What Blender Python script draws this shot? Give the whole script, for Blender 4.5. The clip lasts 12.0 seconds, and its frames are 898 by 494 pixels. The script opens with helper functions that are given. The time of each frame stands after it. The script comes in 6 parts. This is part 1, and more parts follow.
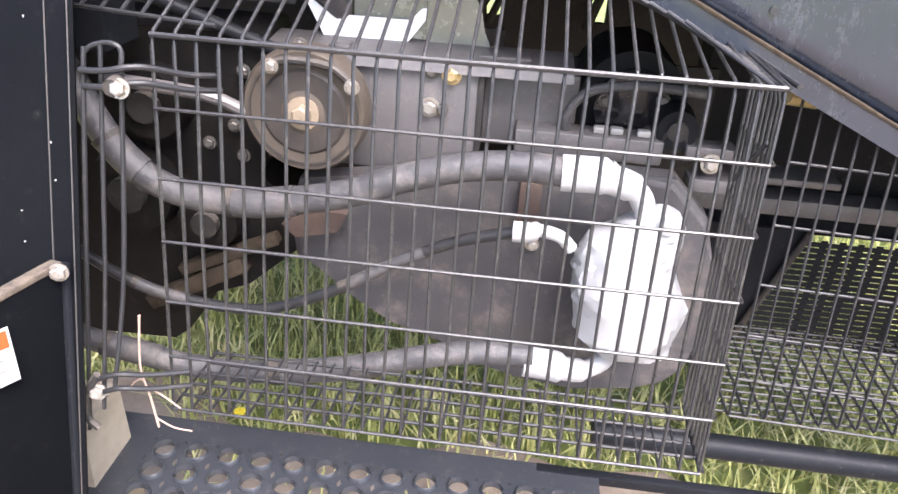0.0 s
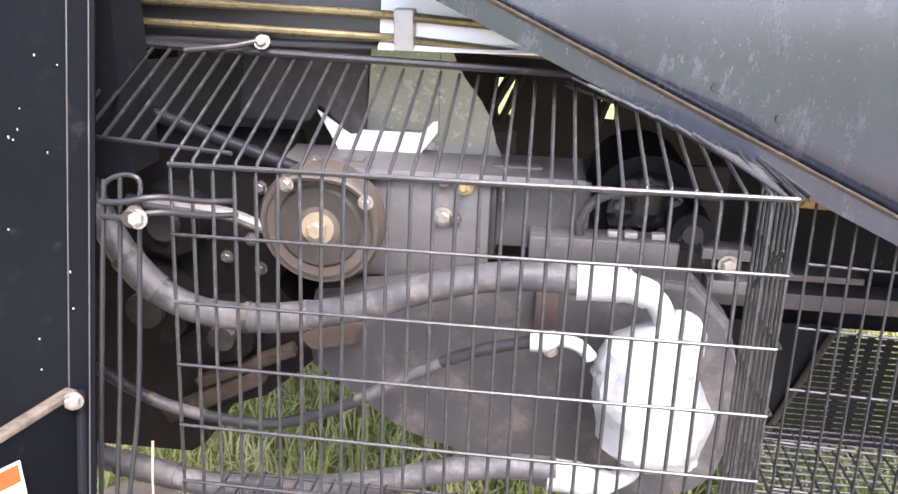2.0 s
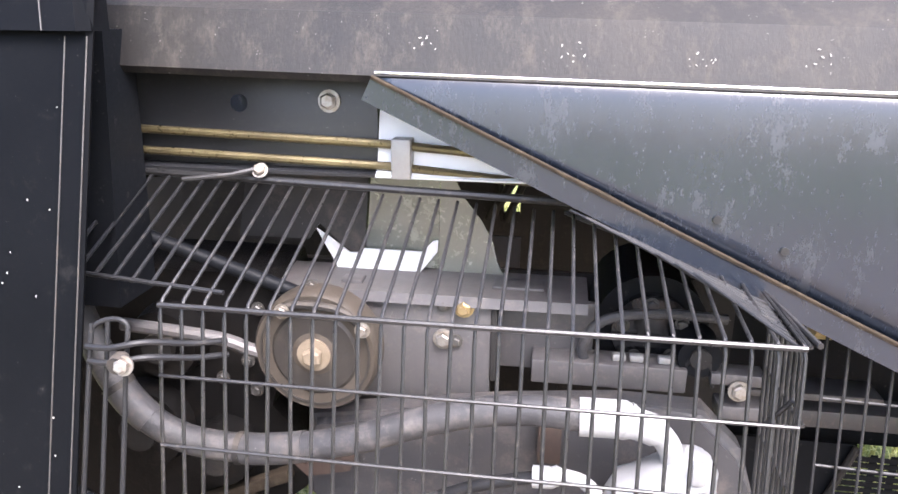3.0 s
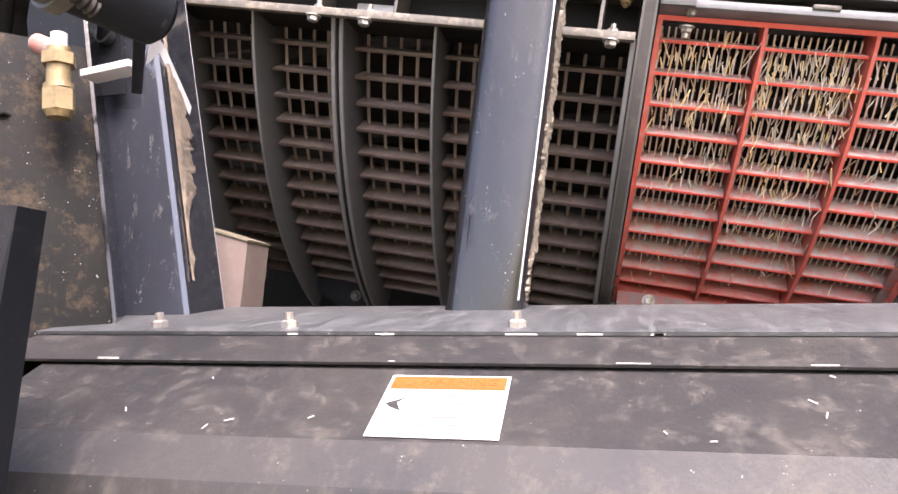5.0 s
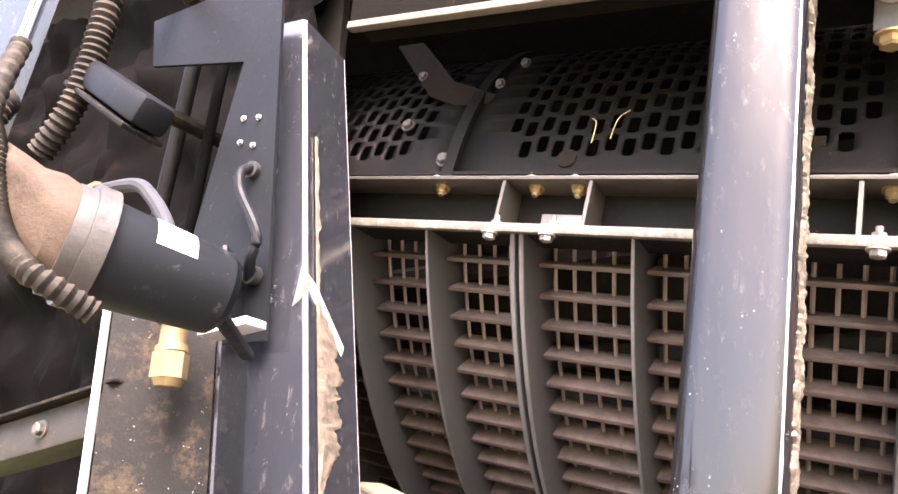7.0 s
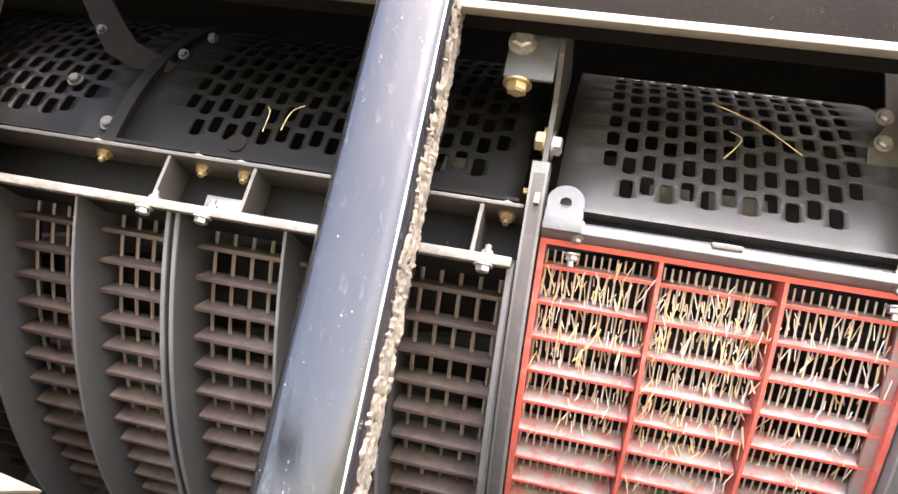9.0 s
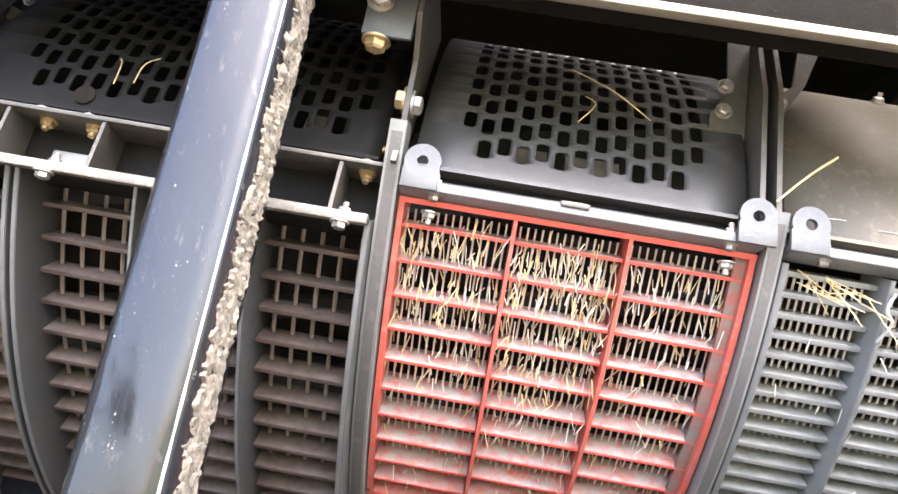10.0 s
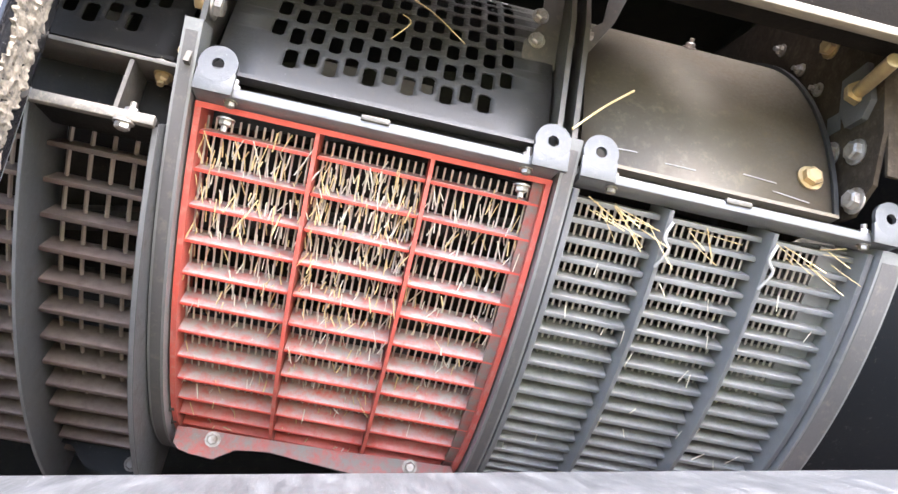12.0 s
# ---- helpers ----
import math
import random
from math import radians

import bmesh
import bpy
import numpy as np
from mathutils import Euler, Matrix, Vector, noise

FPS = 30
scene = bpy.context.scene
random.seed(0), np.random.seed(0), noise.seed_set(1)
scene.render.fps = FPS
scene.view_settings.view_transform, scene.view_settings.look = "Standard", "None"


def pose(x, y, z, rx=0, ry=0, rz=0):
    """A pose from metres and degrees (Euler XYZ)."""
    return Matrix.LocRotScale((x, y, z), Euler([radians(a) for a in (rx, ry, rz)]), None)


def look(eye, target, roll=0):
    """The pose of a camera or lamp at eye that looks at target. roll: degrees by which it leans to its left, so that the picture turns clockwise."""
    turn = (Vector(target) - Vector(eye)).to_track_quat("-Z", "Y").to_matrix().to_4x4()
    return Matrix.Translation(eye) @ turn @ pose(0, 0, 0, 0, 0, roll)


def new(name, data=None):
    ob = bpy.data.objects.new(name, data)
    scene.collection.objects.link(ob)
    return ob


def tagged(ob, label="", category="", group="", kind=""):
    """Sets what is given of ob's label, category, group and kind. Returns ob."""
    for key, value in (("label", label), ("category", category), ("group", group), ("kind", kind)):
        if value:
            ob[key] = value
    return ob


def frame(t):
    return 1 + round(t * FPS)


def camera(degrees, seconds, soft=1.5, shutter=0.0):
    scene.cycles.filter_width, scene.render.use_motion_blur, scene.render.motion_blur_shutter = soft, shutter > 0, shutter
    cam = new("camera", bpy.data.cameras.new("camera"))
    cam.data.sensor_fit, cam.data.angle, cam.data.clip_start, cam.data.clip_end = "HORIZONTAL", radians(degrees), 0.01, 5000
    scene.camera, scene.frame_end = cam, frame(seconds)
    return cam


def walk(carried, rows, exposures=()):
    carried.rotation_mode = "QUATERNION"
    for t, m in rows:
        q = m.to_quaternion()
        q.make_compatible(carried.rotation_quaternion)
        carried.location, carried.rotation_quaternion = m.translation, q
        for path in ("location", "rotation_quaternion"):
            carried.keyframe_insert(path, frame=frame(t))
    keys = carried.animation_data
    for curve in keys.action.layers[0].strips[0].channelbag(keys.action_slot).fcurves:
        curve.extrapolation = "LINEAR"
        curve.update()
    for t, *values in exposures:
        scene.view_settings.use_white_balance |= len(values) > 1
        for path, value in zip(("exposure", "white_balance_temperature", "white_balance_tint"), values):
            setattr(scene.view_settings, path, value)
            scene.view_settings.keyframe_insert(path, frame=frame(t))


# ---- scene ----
cam = camera(63.9, 12.0)
PATH = [
    (0, (-0.064, 0.215, 1.537), (-0.209, 1.955, 0.562), 3.7),
    (0.5, (-0.062, 0.221, 1.541), (-0.216, 1.972, 0.587), 2.9),
    (1, (-0.061, 0.222, 1.555), (-0.236, 1.994, 0.645), 2.1),
    (1.5, (-0.06, 0.225, 1.563), (-0.284, 2.035, 0.741), 1.2),
    (2, (-0.061, 0.235, 1.568), (-0.282, 2.066, 0.796), 1.2),
    (2.2, (-0.056, 0.239, 1.576), (-0.289, 2.077, 0.822), 1.1),
    (2.5, (-0.055, 0.255, 1.59), (-0.317, 2.106, 0.88), 0.4),
    (3, (-0.048, 0.282, 1.633), (-0.32, 2.17, 1.033), 0.6),
    (3.3, (-0.058, 0.294, 1.682), (-0.285, 2.216, 1.178), 0.9),
    (3.4, (-0.047, 0.297, 1.695), (-0.294, 2.229, 1.24), 0.5),
    (3.5, (-0.046, 0.305, 1.721), (-0.282, 2.248, 1.311), 1.0),
    (3.7, (-0.045, 0.309, 1.742), (-0.26, 2.277, 1.459), 0.7),
    (5.3, (-0.124, 0.663, 1.784), (-0.631, 2.58, 2.048), -1.7),
    (5.5, (-0.108, 0.711, 1.808), (-0.721, 2.59, 2.113), -1.1),
    (6, (-0.106, 0.764, 1.88), (-0.956, 2.517, 2.332), -0.1),
    (6.5, (-0.122, 0.788, 1.905), (-1.071, 2.43, 2.537), 3.2),
    (6.7, (-0.136, 0.795, 1.909), (-1.084, 2.423, 2.58), 2.8),
    (8.3, (-0.069, 0.805, 1.923), (-0.688, 2.61, 2.523), 1.9),
    (8.5, (-0.048, 0.803, 1.927), (-0.546, 2.645, 2.526), 2.7),
    (9, (-0.004, 0.8, 1.924), (-0.249, 2.681, 2.558), 1.2),
    (9.5, (0.029, 0.803, 1.916), (-0.083, 2.698, 2.547), 0.4),
    (10, (0.071, 0.811, 1.891), (0.075, 2.724, 2.474), -0.9),
    (10.5, (0.096, 0.815, 1.876), (0.197, 2.736, 2.422), -0.9),
    (11, (0.125, 0.815, 1.865), (0.298, 2.745, 2.361), -1.3),
    (11.5, (0.167, 0.818, 1.854), (0.397, 2.75, 2.317), -0.8),
    (12, (0.207, 0.822, 1.842), (0.508, 2.748, 2.288), -0.8),
]
walk(cam, [(t, look(eye, target, roll)) for t, eye, target, roll in PATH],
     exposures=[(0, 2.57, 6250, 17), (2.4, 2.66, 6250, 17), (3.5, 2.34, 6200, 17), (5.3, 3.0, 6900, 23), (6.5, 3.68, 7300, 25), (8.5, 3.75, 6800, 18), (10.5, 3.72, 6200, 14), (12, 3.65, 6100, 14)])

# ---- daylight ----
SUN_AZ, SUN_EL = 152.0, 56.0          # where the sun stands: compass degrees (0 = +y, clockwise), elevation
world = bpy.data.worlds.new("sky")
scene.world = world
world.use_nodes = True
wn = world.node_tree.nodes
sky = wn.new("ShaderNodeTexSky")
sky.sky_type, sky.sun_disc = "NISHITA", False
sky.dust_density, sky.air_density, sky.ozone_density = 4.0, 1.0, 1.0
sky.sun_elevation, sky.sun_rotation = radians(SUN_EL), radians(SUN_AZ)
wn["Background"].inputs["Strength"].default_value = 0.13
world.node_tree.links.new(sky.outputs["Color"], wn["Background"].inputs["Color"])
sun_data = bpy.data.lights.new("sun", "SUN")
sun_data.energy, sun_data.angle, sun_data.color = 1.9, radians(34), (1.0, 0.985, 1.0)
sun = new("sun", sun_data)
_a, _e = radians(SUN_AZ), radians(SUN_EL)
sun.matrix_world = look((0, 9, 9), (0 - math.sin(_a) * math.cos(_e), 9 - math.cos(_a) * math.cos(_e), 9 - math.sin(_e)))

# ---- materials ----
def surface(name, base, rough=0.5, metal=0.0, other=None, amount=0.5, size=6.0, dust=None, cover=0.3, dust_size=9.0, specks=0.0,
            speck_col=(0.6, 0.58, 0.53), bump=0.15, fine=180.0, vary=0.12, coat=0.0, streak=1.0, spec=0.5, up=0.0, up_col=(0.3, 0.25, 0.21), wave=0.0, streak_y=1.0):
    """A worn surface: base colour with a second tone in patches, fine grain, dust in patches and lying on upper faces, small pale chips."""
    m = bpy.data.materials.new(name)
    m.use_nodes = True
    nt = m.node_tree
    n, l = nt.nodes, nt.links
    p = n["Principled BSDF"]
    geo = n.new("ShaderNodeNewGeometry")
    mp = n.new("ShaderNodeMapping")
    mp.inputs["Scale"].default_value = (1, streak_y, streak)
    l.new(geo.outputs["Position"], mp.inputs["Vector"])

    def noise_tex(scale, detail, rough_n=0.6):
        t = n.new("ShaderNodeTexNoise")
        t.inputs["Scale"].default_value, t.inputs["Detail"].default_value, t.inputs["Roughness"].default_value = scale, detail, rough_n
        l.new(mp.outputs["Vector"], t.inputs["Vector"])
        return t.outputs["Fac"]

    def ramp(fac, lo, hi, top=1.0):
        r = n.new("ShaderNodeMapRange")
        r.inputs["From Min"].default_value, r.inputs["From Max"].default_value, r.inputs["To Max"].default_value = lo, hi, top
        l.new(fac, r.inputs["Value"])
        return r.outputs["Result"]

    def mix(fac, a, b):
        x = n.new("ShaderNodeMix")
        x.data_type = "RGBA"
        l.new(fac, x.inputs["Factor"])
        for sock, v in ((x.inputs["A"], a), (x.inputs["B"], b)):
            if isinstance(v, tuple):
                sock.default_value = (*v, 1)
            else:
                l.new(v, sock)
        return x.outputs["Result"]

    col = mix(ramp(noise_tex(size, 5), 0.5 - 0.22, 0.5 + 0.22, amount), base, other or tuple(c * 0.6 for c in base))
    grain = noise_tex(fine, 6, 0.7)
    col = mix(ramp(grain, 0.3, 0.75, vary), col, tuple(min(1, c * 1.8 + 0.006) for c in base))
    rgh = ramp(grain, 0.3, 0.7)
    rr = n.new("ShaderNodeMapRange")
    rr.inputs["To Min"].default_value, rr.inputs["To Max"].default_value = max(0.03, rough - 0.08), min(1, rough + 0.1)
    l.new(rgh, rr.inputs["Value"])
    rough_out = rr.outputs["Result"]
    if dust:
        d = ramp(noise_tex(dust_size, 10, 0.8), 0.66 - 0.3 * cover - 0.06, 0.66 - 0.3 * cover + 0.14, min(1.0, 0.35 + cover))
        col = mix(d, col, dust)
        mr = n.new("ShaderNodeMix")
        l.new(d, mr.inputs["Factor"])
        l.new(rough_out, mr.inputs["A"])
        mr.inputs["B"].default_value = 0.9
        rough_out = mr.outputs["Result"]
    if up:
        sep = n.new("ShaderNodeSeparateXYZ")
        l.new(geo.outputs["True Normal"], sep.inputs["Vector"])
        lie = ramp(sep.outputs["Z"], 0.25, 0.6)
        mu = n.new("ShaderNodeMath")
        mu.operation = "MULTIPLY"
        l.new(lie, mu.inputs[0])
        l.new(ramp(noise_tex(45, 9, 0.75), 0.28, 0.56, up), mu.inputs[1])
        col = mix(mu.outputs["Value"], col, up_col)
    if specks:
        v = n.new("ShaderNodeTexVoronoi")
        v.inputs["Scale"].default_value = 260
        v.inputs["Randomness"].default_value = 1
        l.new(geo.outputs["Position"], v.inputs["Vector"])
        gate = ramp(noise_tex(90, 4), 0.6, 0.7)
        near = n.new("ShaderNodeMapRange")
        near.inputs["From Min"].default_value, near.inputs["From Max"].default_value = 0.16 + 0.1 * specks, 0.1 + 0.1 * specks
        l.new(v.outputs["Distance"], near.inputs["Value"])
        mm = n.new("ShaderNodeMath")
        mm.operation = "MULTIPLY"
        l.new(near.outputs["Result"], mm.inputs[0])
        l.new(gate, mm.inputs[1])
        m2 = n.new("ShaderNodeMath")
        m2.operation = "MULTIPLY"
        l.new(mm.outputs["Value"], m2.inputs[0])
        m2.inputs[1].default_value = min(1, specks * 0.7)
        col = mix(m2.outputs["Value"], col, speck_col)
    l.new(col, p.inputs["Base Color"])
    l.new(rough_out, p.inputs["Roughness"])
    p.inputs["Metallic"].default_value = metal
    p.inputs["Specular IOR Level"].default_value = spec
    p.inputs["Coat Weight"].default_value = coat
    p.inputs["Coat Roughness"].default_value = 0.08
    if bump:
        b = n.new("ShaderNodeBump")
        b.inputs["Strength"].default_value, b.inputs["Distance"].default_value = bump, 0.002
        l.new(grain, b.inputs["Height"])
        if wave:
            b2 = n.new("ShaderNodeBump")
            b2.inputs["Strength"].default_value, b2.inputs["Distance"].default_value = wave, 0.01
            l.new(noise_tex(9, 2), b2.inputs["Height"])
            l.new(b2.outputs["Normal"], b.inputs["Normal"])
        l.new(b.outputs["Normal"], p.inputs["Normal"])
    return m


GREYDUST = (0.3, 0.28, 0.25)
BLACK = surface("black_paint", (0.007, 0.008, 0.01), 0.45, 0, (0.012, 0.0125, 0.014), 0.6, 5, GREYDUST, 0.02, 70, 0.25, bump=0.1, spec=0.1)
GLOSS = surface("glossy_black_paint", (0.0075, 0.008, 0.0095), 0.1, 0, (0.015, 0.0142, 0.0145), 0.8, 9, (0.12, 0.108, 0.094), 0.08, 80, 0.8, bump=0.03, spec=0.46, wave=0.45, streak=0.35)
DIRTLINE = surface("brown_dirt", (0.045, 0.034, 0.024), 0.9, 0, (0.02, 0.016, 0.012), 0.9, 40, (0.1, 0.08, 0.055), 0.3, 60, bump=0.6, spec=0.1)
SHIELD = surface("dusty_shield_paint", (0.034, 0.035, 0.039), 0.45, 0, (0.058, 0.053, 0.051), 0.9, 5, (0.17, 0.142, 0.122), 0.36, 13, 0.5, bump=0.35, spec=0.35)
LEDGE = surface("dusty_ledge_paint", (0.105, 0.094, 0.079), 0.6, 0, (0.066, 0.06, 0.052), 0.9, 30, (0.3, 0.255, 0.2), 0.45, 55, 0.6, bump=0.4)
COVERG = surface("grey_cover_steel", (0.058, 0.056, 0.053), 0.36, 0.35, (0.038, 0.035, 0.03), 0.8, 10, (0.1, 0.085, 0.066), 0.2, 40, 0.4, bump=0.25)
RIBM = surface("dark_rib_steel", (0.074, 0.076, 0.079), 0.4, 0.2, (0.085, 0.08, 0.073), 0.8, 11, (0.15, 0.13, 0.105), 0.25, 35, 0.4, bump=0.3, spec=0.4)
PILLAR = surface("side_pillar_paint", (0.003, 0.0034, 0.0043), 0.42, 0, (0.0055, 0.006, 0.007), 0.7, 7, (0.04, 0.038, 0.036), 0.08, 40, 0.12, bump=0.12, spec=0.045)
SHEET = surface("blue_black_sheet", (0.0105, 0.0145, 0.0225), 0.2, 0.0, (0.021, 0.0255, 0.035), 0.9, 5, (0.055, 0.058, 0.064), 0.2, 24, 0.3, bump=0.03, spec=0.85, wave=0.16, streak=0.45)
RECESSM = surface("dull_recess_paint", (0.027, 0.028, 0.031), 0.36, 0.1, (0.02, 0.02, 0.0215), 0.8, 6, (0.09, 0.083, 0.076), 0.16, 40, 0.3, bump=0.15, spec=0.6)
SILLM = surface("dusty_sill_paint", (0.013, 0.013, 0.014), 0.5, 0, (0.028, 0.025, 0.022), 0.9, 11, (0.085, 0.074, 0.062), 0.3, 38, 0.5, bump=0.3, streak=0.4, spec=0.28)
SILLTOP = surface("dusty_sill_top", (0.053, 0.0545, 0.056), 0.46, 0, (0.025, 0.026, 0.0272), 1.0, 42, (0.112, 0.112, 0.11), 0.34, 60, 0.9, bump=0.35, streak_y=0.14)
DARK = surface("dirty_black_metal", (0.019, 0.0185, 0.018), 0.6, 0, (0.032, 0.028, 0.025), 0.8, 10, (0.11, 0.09, 0.07), 0.24, 30, 0.4, bump=0.3, spec=0.3, up=0.5, up_col=(0.14, 0.118, 0.096))
CAST = surface("grey_cast_iron", (0.09, 0.083, 0.072), 0.42, 0.3, (0.058, 0.051, 0.042), 0.8, 12, (0.22, 0.18, 0.135), 0.25, 40, 0.4, bump=0.35, up=0.5)
DARKCAST = surface("shaded_cover_steel", (0.010, 0.0093, 0.0083), 0.55, 0.0, (0.006, 0.0052, 0.0044), 0.8, 14, (0.034, 0.027, 0.019), 0.2, 45, 0.3, bump=0.35, spec=0.12)
COVER = surface("brownish_cover_steel", (0.135, 0.117, 0.09), 0.44, 0.4, (0.105, 0.084, 0.058), 0.9, 8, (0.3, 0.25, 0.18), 0.25, 40, 0.4, bump=0.25)
ARM = surface("grey_arm_paint", (0.15, 0.15, 0.152), 0.42, 0.2, (0.1, 0.1, 0.102), 0.8, 18, (0.24, 0.24, 0.21), 0.2, 50, 0.5, bump=0.3)
RAILM = surface("pale_grey_rail", (0.195, 0.195, 0.193), 0.42, 0.2, (0.14, 0.14, 0.138), 0.8, 18, (0.36, 0.35, 0.32), 0.2, 50, 0.5, bump=0.3)
GRATE = surface("rusty_grate_steel", (0.06, 0.05, 0.046), 0.5, 0.2, (0.125, 0.076, 0.058), 0.9, 9, (0.19, 0.147, 0.12), 0.25, 40, 0.2, bump=0.4, up=0.85, up_col=(0.205, 0.16, 0.138))
WIRE_B = surface("rusty_grate_wire", (0.3, 0.245, 0.21), 0.45, 0.2, (0.17, 0.127, 0.105), 0.8, 20, bump=0.2)
SHADEBLACK = surface("shaded_black_metal", (0.01, 0.0095, 0.009), 0.9, 0, (0.02, 0.015, 0.011), 0.9, 14, (0.08, 0.055, 0.035), 0.15, 40, bump=0.5, spec=0.15)
MUDBROWN = surface("brown_dry_mud", (0.15, 0.115, 0.082), 0.95, 0, (0.075, 0.058, 0.042), 0.95, 60, (0.022, 0.019, 0.016), 0.48, 45, bump=1.0, fine=140)
WIRE_G = surface("worn_grate_wire", (0.58, 0.54, 0.5), 0.45, 0.2, (0.4, 0.34, 0.29), 0.8, 20, bump=0.2)
GREYC = surface("grey_concave_steel", (0.235, 0.235, 0.237), 0.42, 0.3, (0.15, 0.15, 0.15), 0.8, 14, (0.32, 0.3, 0.26), 0.25, 50, 0.4, bump=0.3, up=0.7, up_col=(0.42, 0.4, 0.36))
RED = surface("red_paint", (0.6, 0.07, 0.045), 0.42, 0, (0.47, 0.07, 0.05), 0.6, 14, (0.36, 0.26, 0.22), 0.2, 60, 0.3, (0.6, 0.5, 0.42), bump=0.25, up=0.97, up_col=(0.42, 0.375, 0.345))
REDRIB = surface("worn_red_paint", (0.52, 0.085, 0.06), 0.45, 0, (0.4, 0.1, 0.078), 0.8, 12, (0.4, 0.29, 0.25), 0.34, 40, 0.3, (0.6, 0.5, 0.42), bump=0.3)
REDDUST = surface("dusty_red_paint", (0.33, 0.055, 0.038), 0.6, 0, (0.16, 0.08, 0.067), 0.9, 16, (0.17, 0.15, 0.135), 0.7, 30, 0.3, bump=0.35)
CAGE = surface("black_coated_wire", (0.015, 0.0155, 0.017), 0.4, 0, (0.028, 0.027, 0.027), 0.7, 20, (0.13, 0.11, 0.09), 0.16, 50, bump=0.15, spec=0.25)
# the same coated wire, coloured paler where it catches light
CAGELIT = surface("lit_wire", (0.027, 0.0262, 0.0265), 0.32, 0.1, (0.015, 0.015, 0.0155), 0.9, 25, (0.19, 0.165, 0.14), 0.18, 60, bump=0.2)
HOSE = surface("grey_rubber_hose", (0.034, 0.034, 0.037), 0.45, 0, (0.082, 0.078, 0.076), 0.9, 12, (0.2, 0.178, 0.16), 0.34, 30, 0.6, bump=0.45, spec=0.35)
SLEEVE = surface("rubbed_hose_sleeve", (0.062, 0.06, 0.061), 0.45, 0, (0.042, 0.041, 0.042), 0.9, 12, (0.15, 0.128, 0.11), 0.34, 30, 0.6, bump=0.4, spec=0.35)
STEPM = surface("worn_black_step_paint", (0.022, 0.025, 0.03), 0.36, 0, (0.03, 0.032, 0.036), 0.7, 8, (0.14, 0.125, 0.105), 0.18, 40, 0.5, bump=0.2, spec=0.4)
EAR = surface("dull_grey_ear_paint", (0.072, 0.073, 0.074), 0.45, 0.15, (0.054, 0.054, 0.055), 0.8, 18, (0.16, 0.16, 0.14), 0.2, 50, 0.5, bump=0.3)
DARKBOLT = surface("oily_dark_bolt", (0.1, 0.095, 0.088), 0.45, 0.4, (0.06, 0.054, 0.048), 0.8, 60, (0.18, 0.14, 0.1), 0.3, 60, bump=0.3)
DIRT = surface("dirt_splashed_paint", (0.004, 0.0039, 0.0038), 0.6, 0, (0.01, 0.0085, 0.007), 0.8, 12, (0.085, 0.06, 0.036), 0.3, 30, 0.8, bump=0.4, spec=0.12)
WHITE = surface("white_wrapping", (0.36, 0.36, 0.357), 0.45, 0, (0.29, 0.29, 0.287), 0.7, 22, (0.25, 0.23, 0.2), 0.14, 50, bump=0.5, fine=60, vary=0.1, wave=0.6)
ZINC = surface("zinc_bolt", (0.42, 0.4, 0.37), 0.36, 0.75, (0.2, 0.17, 0.14), 0.9, 60, (0.26, 0.2, 0.14), 0.35, 60, bump=0.4)
YZINC = surface("yellow_zinc_bolt", (0.5, 0.38, 0.2), 0.38, 0.7, (0.3, 0.22, 0.12), 0.7, 60, bump=0.3)
BRASS = surface("dirty_brass", (0.24, 0.175, 0.085), 0.42, 0.5, (0.12, 0.085, 0.042), 0.9, 50, (0.15, 0.11, 0.066), 0.35, 50, bump=0.4)
ROD = surface("brass_coloured_pipe", (0.2, 0.165, 0.085), 0.3, 0.6, (0.085, 0.066, 0.036), 0.9, 20, (0.1, 0.08, 0.05), 0.35, 30, bump=0.2)
PULLEY = surface("dusty_pulley", (0.052, 0.044, 0.035), 0.5, 0.1, (0.07, 0.054, 0.04), 0.9, 14, (0.11, 0.088, 0.066), 0.3, 40, bump=0.3)
WEB = surface("dark_pulley_web", (0.026, 0.023, 0.021), 0.5, 0.1, (0.04, 0.034, 0.028), 0.9, 22, (0.09, 0.074, 0.058), 0.25, 45, bump=0.3)
NEARBLACK = surface("near_black_casting", (0.0045, 0.0043, 0.0044), 0.5, 0, (0.008, 0.0068, 0.006), 0.9, 10, (0.05, 0.037, 0.027), 0.2, 26, bump=0.5, spec=0.16)
PLATE = surface("dull_grey_plate", (0.1, 0.095, 0.095), 0.45, 0.2, (0.085, 0.08, 0.079), 0.8, 8, (0.26, 0.215, 0.185), 0.25, 40, 0.4, bump=0.3, up=0.6, up_col=(0.17, 0.155, 0.147))
MUD = surface("dry_mud", (0.27, 0.225, 0.165), 0.95, 0, (0.12, 0.1, 0.075), 0.95, 150, (0.025, 0.022, 0.018), 0.58, 90, bump=1.0, fine=220)
SHADEDIRT = surface("shaded_brown_dirt", (0.0018, 0.0014, 0.0012), 0.9, 0, (0.001, 0.0009, 0.0008), 0.9, 16, (0.034, 0.02, 0.011), 0.12, 15, bump=0.8, spec=0.06)
CREAM = surface("pale_dusty_lip", (0.16, 0.133, 0.088), 0.55, 0.1, (0.08, 0.072, 0.06), 0.8, 14, (0.2, 0.185, 0.155), 0.3, 50, bump=0.3)
